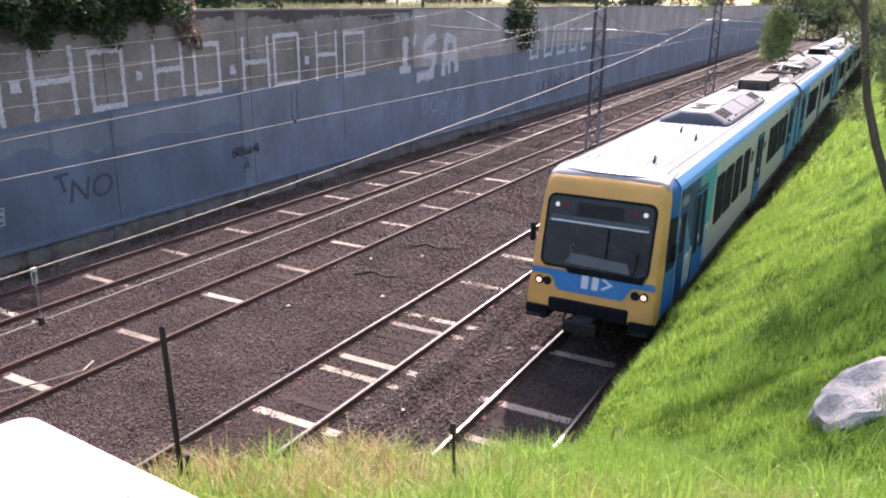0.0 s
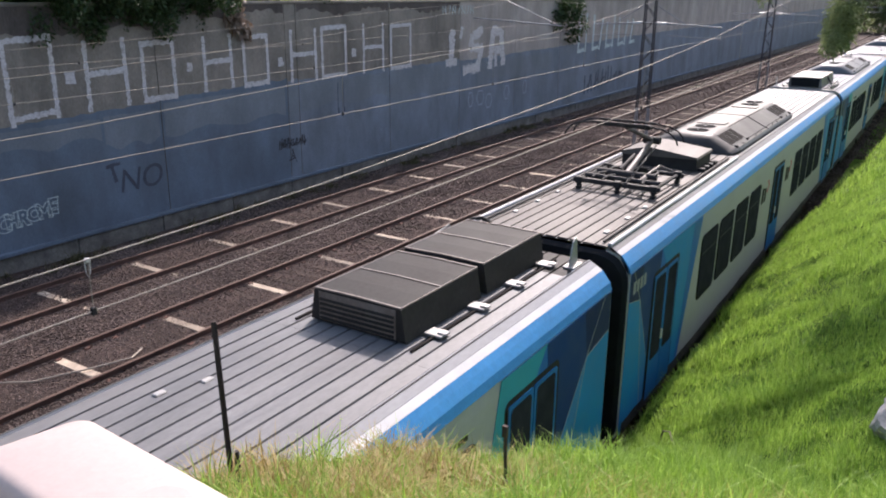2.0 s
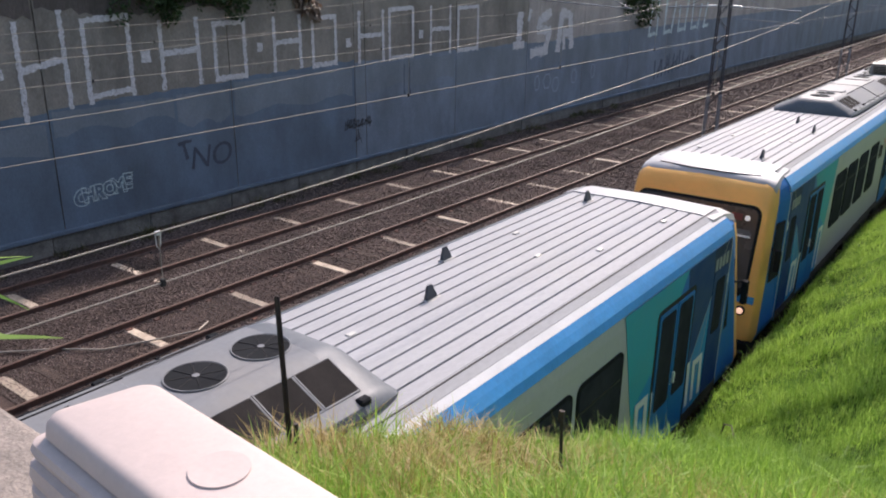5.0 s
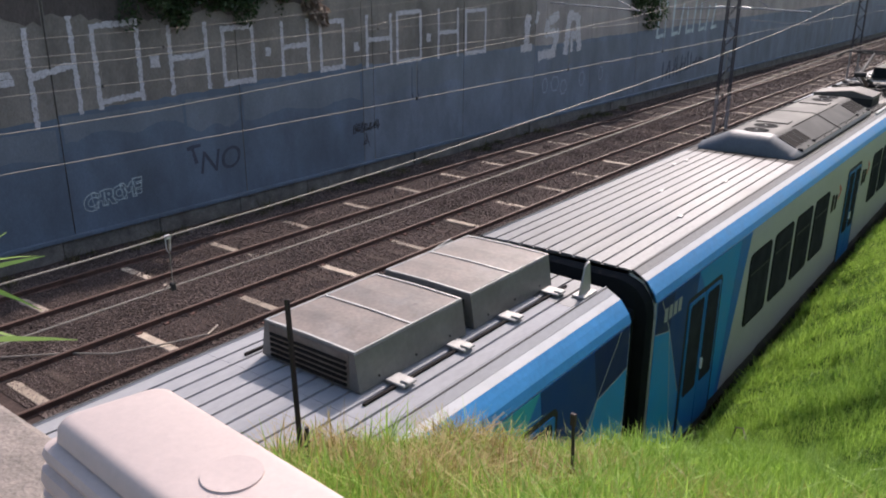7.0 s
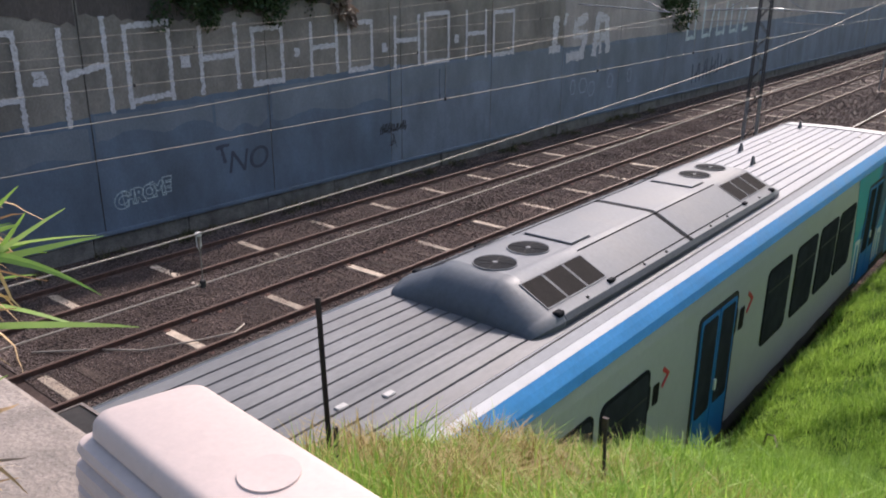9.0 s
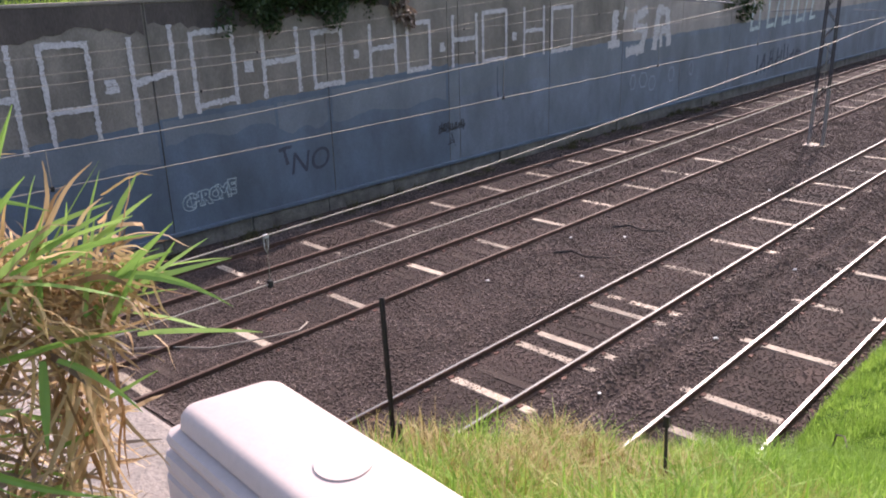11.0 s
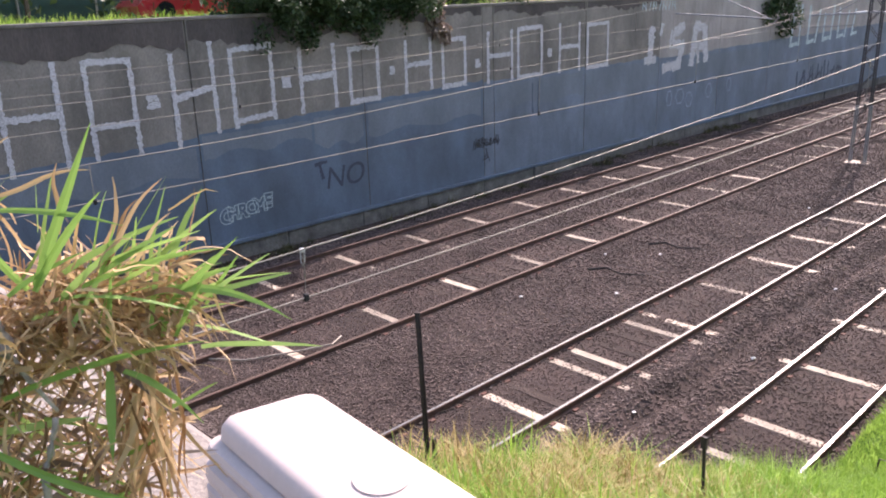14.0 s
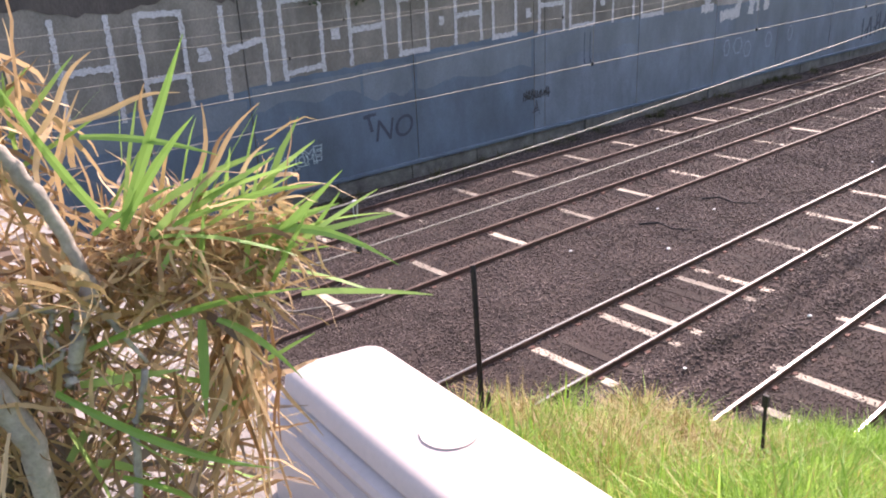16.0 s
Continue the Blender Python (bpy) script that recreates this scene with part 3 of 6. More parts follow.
part("ledge", box(WALL_X - 0.1, WALL_X + 0.13, -8, 190, 0.34, 0.45, bevel=0.02), WALL_PAINT, wall, "painted concrete ledge")
bm = bmesh.new()
for k in range(66):
    a = -8 + k * 3.0
    box(WALL_X - 0.1, WALL_X + 0.05 + lay.uniform(-0.03, 0.05), a, a + 2.98, -0.4, 0.33, bevel=0.03, bm=bm, seg=1)
part("footing", bm, FOOTING, wall, "damp broken footing")
part("coping", box(WALL_X - 0.47, WALL_X + 0.03, -8, 190, WALL_TOP - 0.02, WALL_TOP + 0.07, bevel=0.02), WALL_CONCRETE, wall)

# ---- graffiti ----
spray = random.Random(11)


def stroke(strokes, y0, z0, y1, z1, w):
    """One ragged brush stroke on the wall face, added to a list of strokes."""
    trail(strokes, [(y0, z0), (y1, z1)], w)


def trail(strokes, points, w, closed=False):
    """A ragged strip of paint along a line of points."""
    pts = [Vector(p) for p in points] + ([Vector(points[0])] if closed else [])
    left, right = [], []
    for i, (a, b) in enumerate(zip(pts, pts[1:])):
        d = b - a
        n = max(1, int(d.length / 0.05))
        side = Vector((-d.y, d.x)).normalized() * (w / 2)
        for k in range(n + (1 if i == len(pts) - 2 else 0)):
            c = a + d * (k / n)
            left.append(c + side * spray.uniform(0.55, 1.22))
            right.append(c - side * spray.uniform(0.55, 1.22))
    bm = bmesh.new()
    lift = 0.013 + 0.0012 * (len(strokes) % 4)
    rows = [[bm.verts.new((WALL_X + h, p.x, p.y)) for p in side_] for side_, h in ((left, 0.011), (left, lift), (right, lift), (right, 0.011))]
    for k in range(len(left) - 1):
        for u, w_ in zip(rows, rows[1:]):
            bm.faces.new((u[k], w_[k], w_[k + 1], u[k + 1]))
    strokes.append(bm)


def letter_h(y0, y1, z0, z1, dz=0.0, w=0.15):
    bm = []
    mid_z = (z0 + z1) / 2 + 0.05
    stroke(bm, y0, z0, y0 + 0.02, z1, w)
    stroke(bm, y1, z0 + dz, y1 - 0.02, z1 + dz, w)
    stroke(bm, y0, mid_z, y1, mid_z + dz, w * 1.25)
    return bm


def letter_o(y0, y1, z0, z1, dz=0.0, w=0.15, foot=0.0):
    bm = []
    stroke(bm, y0, z0, y0, z1, w)
    stroke(bm, y1, z0 + dz, y1, z1 + dz, w)
    stroke(bm, y0, z1 - 0.07, y1, z1 + dz - 0.07, w * 1.2)
    stroke(bm, y0, z0 + 0.1 + foot, y1, z0 + 0.1 + foot + dz, w * 1.2)
    return bm


def tag_on_wall(name, bm, m, label):
    thing = empty_thing(name, label, "graffiti", "graffiti on the wall")
    for b in bm:
        part("stroke", b, m, thing)
    return thing


for y0, y1, z0, z1, dz in ((5.55, 6.88, 3.3, 5.95, 0.0), (9.86, 11.08, 3.4, 5.93, 0.25), (13.96, 15.25, 3.85, 5.83, 0.05), (18.22, 19.4, 4.0, 5.78, 0.05),
                           (22.32, 23.68, 3.95, 5.85, 0.02), (26.63, 27.98, 3.97, 5.95, 0.0)):
    tag_on_wall("painted_letter", letter_h(y0, y1, z0, z1, dz), WHITE_SPRAY, "white hand-painted capital letter H on the concrete wall")
for y0, y1, z0, z1, dz, foot in ((7.6, 8.75, 3.4, 5.92, 0.0, 0.75), (11.65, 12.95, 3.7, 5.95, 0.1, 0.1), (15.85, 17.0, 3.9, 5.72, 0.02, 0), (19.98, 21.1, 3.98, 5.74, 0.03, 0),
                                 (24.05, 25.47, 3.93, 5.92, 0.04, 0), (28.55, 30.02, 3.95, 5.88, 0.02, 0)):
    tag_on_wall("painted_letter", letter_o(y0, y1, z0, z1, dz, foot=foot), WHITE_SPRAY, "white hand-painted square letter O on the concrete wall")
for y, z, s in ((9.25, 4.72, 0.33), (13.45, 4.85, 0.3), (17.6, 4.85, 0.22), (21.75, 4.75, 0.28), (26.0, 4.85, 0.28)):
    bm = []
    for k in range(4):
        stroke(bm, y - s / 2 + spray.uniform(-.04, .04), z - s * 0.4 + k * s * 0.27, y + s / 2 + spray.uniform(-.04, .04), z - s * 0.38 + k * s * 0.27, 0.1)
    tag_on_wall("painted_dot", bm, WHITE_SPRAY, "white painted dot between the large letters")
bm = []
for y0, z0, y1, z1, w in ((33.0, 3.95, 34.0, 4.0, .4), (33.45, 4.0, 33.6, 5.5, .55), (34.5, 5.6, 34.3, 5.05, .3), (36.5, 5.45, 35.6, 5.1, .5), (35.5, 5.2, 35.3, 4.6, .45),
                          (35.2, 4.6, 36.5, 4.5, .45), (36.4, 4.6, 36.1, 3.7, .5), (36.3, 3.6, 34.6, 3.5, .5), (37.3, 3.4, 37.6, 5.4, .5), (37.5, 5.4, 38.5, 5.2, .5),
                          (38.5, 5.3, 38.8, 3.5, .5), (37.4, 4.4, 38.7, 4.3, .45), (37.9, 4.2, 38.0, 3.5, .3)):
    stroke(bm, y0, z0, y1, z1, w)
tag_on_wall("painted_piece", bm, WHITE_SPRAY, "chunky white unreadable lettering painted on the wall")
bm = []
for k in range(9):
    y = 48.9 + k * 1.2
    stroke(bm, y, 3.55 + 0.02 * k, y + spray.uniform(-.1, .5), 5.7 + spray.uniform(-.5, .4), 0.28)
    if k % 2 == 0:
        stroke(bm, y, 3.65 + 0.02 * k, y + 1.0, 3.75 + 0.02 * k, 0.25)
tag_on_wall("spray_piece", bm, PALE_SPRAY, "tall pale green spray-painted strokes high on the wall")
bm = []
for k in range(11):
    y = 32.7 + k * 0.28
    stroke(bm, y, 6.2, y + spray.uniform(-.1, .15), 6.6, 0.06)
    if k % 3 == 0:
        stroke(bm, y, 6.5, y + 0.3, 6.25, 0.05)
tag_on_wall("small_scrawl", bm, PALE_SPRAY, "small pale scrawl near the top of the wall")
bm = []
for k in range(12):
    y = 50.4 + k * 0.6
    stroke(bm, y, 0.8 + 0.05 * k, y + spray.uniform(-.3, .5), 2.3 + spray.uniform(-.4, .2), 0.2)
    if k % 2:
        stroke(bm, y - 0.3, 1.4 + spray.uniform(-.4, .4), y + 0.5, 1.5 + spray.uniform(-.4, .4), 0.16)
tag_on_wall("dark_scrawl", bm, DARK_SPRAY, "tall faded dark scrawl low on the painted wall")
bm = []
for k in range(14):
    y = 21.45 + k * 0.105
    stroke(bm, y, 1.62 + spray.uniform(-.05, .05), y + spray.uniform(0, .14), 1.95 + spray.uniform(-.08, .06), 0.065)
    stroke(bm, y, 1.7 + spray.uniform(-.1, .1), y + .13, 1.75 + spray.uniform(-.1, .1), 0.05)
for k in range(5):
    stroke(bm, 21.95 + k * .06, 1.1 + k * .1, 22.3 - k * .03, 1.18 + k * .09, 0.05)
stroke(bm, 22.1, 1.55, 22.35, 1.0, 0.03)
tag_on_wall("marker_scrawl", bm, MARKER, "thin dark marker scrawl on the blue-grey paint")
bm = []
for y in (24.9, 25.25):
    stroke(bm, y, 2.75, y + .02, 3.75, 0.05)
    stroke(bm, y + .05, 2.55, y + .03, 2.75, 0.1)
tag_on_wall("paint_drip", bm, DARK_SPRAY, "two dark drips running down the paint")
bm = []
for y0, z0, w in ((35.4, 1.6, .5), (36.4, 1.6, .8), (37.3, 1.35, .7), (39.3, 1.6, .6), (41.5, 1.7, .5)):
    for k in range(6):
        a = k / 6 * math.tau
        stroke(bm, y0 + w / 2 * math.cos(a), z0 + .4 + .4 * math.sin(a), y0 + w / 2 * math.cos(a + 1.05), z0 + .4 + .4 * math.sin(a + 1.05), 0.06)
tag_on_wall("outline_scrawl", bm, FAINT_SPRAY, "row of faint outlined doodles low on the wall")


def wall_text(name, text, y, z, size, m, label, shear=0.0):
    cu = bpy.data.curves.new(name, "FONT")
    cu.body, cu.size, cu.shear = text, size, shear
    cu.extrude = 0.002
    ob = new(name, cu)
    cu.materials.append(m)
    ob.matrix_world = Matrix.Translation((WALL_X + 0.016, y, z)) @ Matrix(((0, 0, 1, 0), (1, 0, 0, 0), (0, 1, 0, 0), (0, 0, 0, 1)))
    me = bpy.data.meshes.new_from_object(ob.evaluated_get(bpy.context.evaluated_depsgraph_get()))
    bpy.data.objects.remove(ob)
    ob2 = new(name, me)
    ob2.matrix_world = Matrix.Translation((WALL_X + 0.016, y, z)) @ Matrix(((0, 0, 1, 0), (1, 0, 0, 0), (0, 1, 0, 0), (0, 0, 0, 1)))
    return tagged(ob2, label, "graffiti", group="graffiti on the wall")


wall_text("spray_word", "NO", 14.55, 1.35, 1.0, DARK_SPRAY, "dark sprayed word NO on the blue-grey paint", shear=0.2)
bm = []
for k, (y0, y1, z0, z1) in enumerate(((14.2, 14.7, 2.2, 2.25), (14.4, 14.5, 2.2, 1.7))):
    stroke(bm, y0, z0, y1, z1, 0.12)
tag_on_wall("spray_smear", bm, DARK_SPRAY, "dark overspray smear beside a sprayed word")
word = empty_thing("outline_word", "pale outlined bubble word CHROME on the blue-grey paint", "graffiti", "graffiti on the wall")
for k, ch in enumerate("CHROME"):
    cu = bpy.data.curves.new("letter", "FONT")
    cu.body, cu.size, cu.shear = ch, (0.60, 0.54, 0.56, 0.50, 0.56, 0.58)[k], (0.15, -0.1, 0.1, 0.0, -0.15, 0.1)[k]
    cu.dimensions, cu.fill_mode = "2D", "NONE"
    cu.bevel_depth, cu.offset = 0.014, 0.032
    ob = new("letter", cu)
    me = bpy.data.meshes.new_from_object(ob.evaluated_get(bpy.context.evaluated_depsgraph_get()))
    bpy.data.objects.remove(ob)
    me.materials.append(PALE_SPRAY)
    ob = new("letter", me)
    ob.parent = word
    ob.matrix_world = Matrix.Translation((WALL_X + 0.014, 10.74 + k * 0.30, 1.02 + k * 0.035 + 0.03 * (k % 2))) @ Matrix(((0, 0, 1, 0), (1, 0, 0, 0), (0, 1, 0, 0), (0, 0, 0, 1)))

# ---- masts and overhead wires ----


def lattice_mast(y, x, pale_to, height=9.0):
    mast = empty_thing("overhead_line_mast", "dark lattice steel mast between the tracks, carrying wire brackets", "mast", "overhead line masts")
    w0, w1 = 0.26, 0.20
    for sx in (-1, 1):
        for sy in (-1, 1):
            part("leg", tube([(x + sx * w0, y + sy * 0.12, pale_to), (x + sx * w1, y + sy * 0.12, height)], 0.035, sides=6), STEEL_DARK, mast)
            part("foot_leg", tube([(x + sx * (w0 + .03), y + sy * 0.12, -0.3), (x + sx * w0, y + sy * 0.12, pale_to)], 0.038, sides=6), STEEL_PALE, mast, "pale galvanised foot")
    n = 14
    for k in range(n):
        z0, z1 = -0.1 + (height - .2) * k / n, -0.1 + (height - .2) * (k + 1) / n
        s = 1 if k % 2 else -1
        for sy in (-1, 1):
            part("lacing", tube([(x - s * w0, y + sy * 0.12, z0), (x + s * w0, y + sy * 0.12, z1)], 0.016, sides=5), STEEL_DARK, mast)
    part("base_block", box(x - 0.45, x + 0.45, y - 0.35, y + 0.35, -0.5, -0.08, bevel=0.03), CONCRETE_SLEEPER, mast, "pale concrete base")
    for x1, z in ((TRACK_X["3"] + 0.2, 6.0), (TRACK_X["2"] - 0.2, 6.0)):
        s = 1 if x1 > x else -1
        part("bracket_arm", tube([(x, y, z), (x1, y, z - 0.12)], 0.035, sides=8), STEEL_PALE, mast)
        part("stay", tube([(x, y, z + 0.9), (x + s * 1.6, y, z - 0.05)], 0.02, sides=6), STEEL_PALE, mast)
        part("steady_arm", tube([(x + s * 0.8, y, z - 0.5), (x1, y, 5.4)], 0.02, sides=6), STEEL_PALE, mast)
        part("insulator", tube([(x + s * 0.35, y, z - 0.01), (x + s * 0.75, y, z - 0.03)], 0.06, sides=10), PORCELAIN, mast)
    return mast


for y, foot in ((35.5, 2.3), (62.0, 2.6), (112.0, 2.6)):
    lattice_mast(y, -11.35, foot)
arm = empty_thing("wall_bracket", "pale steel bracket arm reaching out from the wall top", "bracket", "overhead line masts")
for y in (35.6,):
    part("arm", tube([(-20.45, y, 6.0), (-15.6, y, 5.75)], 0.035), STEEL_PALE, arm)
    part("stay", tube([(-20.4, y, 7.6), (-15.8, y, 5.8)], 0.02), STEEL_PALE, arm)
    part("post", tube([(-20.55, y, 6.5), (-20.55, y, 9.4)], 0.09), STEEL_DARK, arm)


def wire_run(name, x, contact, carrier, label, droppers):
    """Contact wire and the carrier wire above it: rows of (y, z)."""
    thing = empty_thing(name, label, "overhead wire", "overhead wires")

    def z_at(rows, y):
        return float(np.interp(y, [r[0] for r in rows], [r[1] for r in rows]))
    for nm, rows, rad in (("contact_wire", contact, 0.0055), ("carrier_wire", carrier, 0.0055)):
        ys = np.concatenate([np.linspace(-8, 40, 33), np.linspace(44, 180, 20)])
        part(nm, tube([(x + (0.0 if nm == "contact_wire" else 0.02 * math.sin(y * .2)), y, z_at(rows, y)) for y in ys], rad, sides=6), WIRE, thing)
    for y in droppers:
        part("dropper", tube([(x, y, z_at(contact, y)), (x + 0.01, y, z_at(carrier, y))], 0.004, sides=5), WIRE, thing)
        part("wire_clip", box(x - 0.016, x + 0.016, y - 0.02, y + 0.02, z_at(contact, y) - 0.03, z_at(contact, y) + 0.03, bevel=0.006, seg=1), T_DARK, thing)
    return thing


run4 = wire_run("overhead_wire", TRACK_X["4"], [(-8, 5.05), (5.5, 5.06), (9.7, 5.11), (14.4, 5.18), (18.7, 5.25), (24.9, 5.33), (34.5, 5.4), (180, 5.4)],
                [(-8, 5.5), (-2, 5.42), (3.1, 5.43), (5.6, 5.5), (8.64, 5.64), (10.8, 5.73), (14.5, 5.93), (18.4, 6.18), (24.2, 6.68), (30, 7.2), (35, 7.65), (60, 6.6), (85, 7.6), (180, 7)],
                "pair of pale overhead wires with droppers above the polished rails", (3.1, 14.5, 22.0))
clip = part("dropper_clamp", box(TRACK_X["4"] - 0.016, TRACK_X["4"] + 0.016, 3.08, 3.12, 5.415, 5.445, bevel=0.008), PORCELAIN, run4, "white clamp on the carrier wire")
bm = tube([(TRACK_X["4"], 3.08, 5.43), (TRACK_X["4"], 3.082, 5.34), (TRACK_X["4"], 3.1, 5.31), (TRACK_X["4"], 3.115, 5.34), (TRACK_X["4"], 3.12, 5.42)], 0.004, sides=6)
part("dropper_loop", bm, PORCELAIN, run4)
wire_run("overhead_wire", TRACK_X["3"], [(-8, 5.14), (5.5, 5.16), (9, 5.18), (14, 5.22), (19.5, 5.27), (29, 5.38), (38, 5.46), (60, 5.5), (180, 5.4)],
         [(-8, 5.6), (3, 5.57), (5.3, 5.6), (9.1, 5.77), (13.9, 6.0), (19.4, 6.25), (23.4, 6.57), (28.3, 7.15), (35, 7.8), (60, 6.7), (85, 7.6), (180, 7)],
         "pair of pale overhead wires above a running track", (3.1, 10.7, 16.0, 21.2))
wire_run("overhead_wire", TRACK_X["2"], [(-8, 5.2), (6, 5.23), (12, 5.26), (22, 5.38), (35, 5.5), (180, 5.4)],
         [(-8, 5.65), (5.8, 5.66), (8.8, 5.7), (14.6, 5.96), (22.2, 6.52), (28, 7.05), (35, 7.6), (60, 6.6), (180, 7)],
         "pair of pale overhead wires above a rusty track", (8.0, 16.0, 24.0))
wire_run("overhead_wire", TRACK_X["1"], [(-8, 5.4), (7.5, 5.45), (14, 5.5), (24, 5.6), (35, 5.7), (180, 5.5)],
         [(-8, 5.75), (7.5, 5.82), (13.8, 5.96), (24, 6.5), (35, 6.9), (60, 6.2), (180, 6.4)],
         "pair of pale overhead wires above the track below the wall", (12.0, 20.0, 28.0))

# ---- train ----
HALF, FLOOR_Z = 1.43, 0.92
LONG = 1.02                             # the side plan below is drawn a little short
TRAIN_X = -4.42


def low(z):
    """Height on the car side, from the side plan to metres over the rail."""
    return z - 0.0215 * (7.17 - z)


def side_section(y, z0=FLOOR_Z):
    """Body section without the roof skin: upright sides, rounded eaves."""
    right = [(1.39, z0), (1.43, z0 + 0.15), (1.43, 3.36), (1.42, 3.50), (1.385, 3.60), (1.27, 3.745), (1.16, 3.80), (1.05, 3.83)]
    p = [(-x, z) for x, z in right] + [(0, 3.85)] + right[::-1]
    return [(x, y, z) for x, z in p]


def roof_skin(car, y0, y1, soot):
    """Long roof planks with dark seams between them."""
    n = 11
    w = 2.16 / n
    for k in range(n):
        x0 = -1.08 + k * w
        za, zb = (3.858 - 0.022 * (abs(v) / 1.08) ** 2 for v in (x0, x0 + w))
        sec = lambda y: [(x0 + 0.009, y, za - 0.02), (x0 + 0.015, y, za + 0.014), (x0 + w - 0.015, y, zb + 0.014), (x0 + w - 0.009, y, zb - 0.02)]
        part("roof_plank", loft([sec(y0), sec(y1)]), soot, car)
    part("seam_bed", box(-1.05, 1.05, y0, y1, 3.78, 3.835), T_SEAM, car, "dark seams between the roof planks")


def on_side(s, off=0.0):
    return lambda a, b, h: (s * (HALF + off + h), a * LONG, low(b))


def band(car, y0, y1, shoulder):
    for s in (-1, 1):
        sec = lambda y: [(s * 1.40, y, 3.50), (s * 1.434, y, 3.515), (s * 1.40, y, 3.61), (s * 1.34, y, 3.69), (s * 1.282, y, 3.757), (s * 1.25, y, 3.74)]
        part("blue_band", loft([sec(y0), sec(y1)]), T_BLUE, car, "bright blue band along the eaves")
        sec2 = lambda y: [(s * 1.25, y, 3.735), (s * 1.284, y, 3.757), (s * 1.18, y, 3.815), (s * 1.085, y, 3.862), (s * 1.07, y, 3.82)]
        part("white_edge", loft([sec2(y0), sec2(y1)]), T_EDGE, car, "white roof edge")
        sec3 = lambda y: [(s * 1.21, y, 3.775), (s * 1.202, y, 3.806), (s * 1.086, y, 3.866), (s * 1.075, y, 3.83)]
        part("roof_shoulder", loft([sec3(y0), sec3(y1)]), shoulder, car, "grey roof shoulder")
        part("gutter_line", box(s * 1.105 - 0.007, s * 1.105 + 0.007, y0, y1, 3.845, 3.862), T_SEAM, car)


def window(car, s, y0, y1, z0=1.95, z1=3.17):
    f = part("window", prism(rounded(y0, y1, z0, z1, 0.12), on_side(s), 0.012), T_BLACK, car)
    part("pane", prism(rounded(y0 + 0.05, y1 - 0.05, z0 + 0.05, z1 - 0.05, 0.09), on_side(s, 0.012), 0.004), T_GLASS, f)
    part("sash_bar", prism([(y0 + 0.06, z1 - 0.36), (y1 - 0.06, z1 - 0.36), (y1 - 0.06, z1 - 0.335), (y0 + 0.06, z1 - 0.335)], on_side(s, 0.014), 0.006), T_DARK, f)


def door(car, s, y0, y1, z0=1.12, z1=3.28):
    """A pair of blue sliding leaves with tall dark windows in a dark frame."""
    d = part("door", prism(rounded(y0, y1, z0, z1, 0.1), on_side(s), 0.008), T_DARK, car)
    m = (y0 + y1) / 2
    # leaf blue darkened, the shade of the door recess painted in
    for a, b in ((y0 + 0.07, m - 0.012), (m + 0.012, y1 - 0.07)):
        part("door_leaf", prism(rounded(a, b, z0 + 0.05, z1 - 0.07, 0.04), on_side(s, 0.008), 0.012), T_DOOR_SHADE, d, "blue sliding door leaf")
        part("door_pane", prism(rounded(a + 0.055, b - 0.055, z0 + 0.70, z1 - 0.12, 0.06), on_side(s, 0.02), 0.004), T_GLASS, d)
    part("door_handle", prism(rounded(m - 0.085, m - 0.04, z0 + 0.92, z0 + 1.08, 0.01, 2), on_side(s, 0.02), 0.025), T_WHITE, d)
    part("door_edge", prism([(y0 + 0.035, z0 + 0.06), (y0 + 0.06, z0 + 0.06), (y0 + 0.06, z1 - 0.08), (y0 + 0.035, z1 - 0.08)], on_side(s, 0.008), 0.014), T_DARK, d)


def livery(car, s, outline, m, off=0.003):
    part("livery_panel", prism(outline, on_side(s, off), 0.003), m, car)


def end_livery(car, y_end, d, leaf, top_in, low_in, knot, outer=None):
    """Blue facets round the end door; d is the direction from the end into the car, leaf the door's reach, knot the height where the facets meet."""
    a, b = leaf
    p = (0.47 * a, knot)
    for s in (-1, 1):
        facet = lambda pts, m, off: livery(car, s, [(y_end + d * v, z) for v, z in pts], m, off)
        facet([(0.02, 1.08), (low_in, 1.08), (top_in, 3.58), (0.02, 3.58)], T_MID, 0.002)
        facet([(a + 0.35, 3.575), (top_in, 3.575), (low_in, 1.08), (b - 0.1, 1.08), (b + 0.02, 2.4)], outer or T_TEAL, 0.004)
        if outer:                       # darker wedge along the slanting edge
            facet([(top_in - 0.5, 3.57), (top_in - 0.01, 3.57), (low_in - 0.01, 1.09), (low_in - 0.13, 1.09)], T_MID, 0.005)
        facet([(b + 0.02, 1.09), (low_in - 0.02, 1.09), (b + 0.5 * (top_in - b), 2.2), (b + 0.02, 2.5)], T_CYAN, 0.0045)
        facet([(0.03, 3.57), (0.03, knot + 0.1), p, (0.55 * a, 3.57)], T_INK, 0.0042)
        facet([p, (0.55 * a, 3.57), (a + 0.35, 3.57), (a + 0.25, 2.9), (a - 0.03, 2.0)], T_NAVY, 0.0042)
        facet([(0.03, knot + 0.1), (0.03, 1.09), (0.85 * a, 1.09), p], T_CYAN, 0.0042)
        facet([p, (0.85 * a, 1.09), (a - 0.04, 1.09), (a - 0.04, 2.0)], T_BLUE, 0.0044)
        for q in ((0.03, knot + 0.1), (0.15 * a, 3.57), (0.85 * a, 1.09), (a - 0.04, 2.0)):
            u = Vector((q[0] - p[0], q[1] - p[1])).normalized() * 0.005
            facet([(p[0] - u.y, p[1] + u.x), (q[0] - u.y, q[1] + u.x), (q[0] + u.y, q[1] - u.x), (p[0] + u.y, p[1] - u.x)], T_GREY, 0.0065)


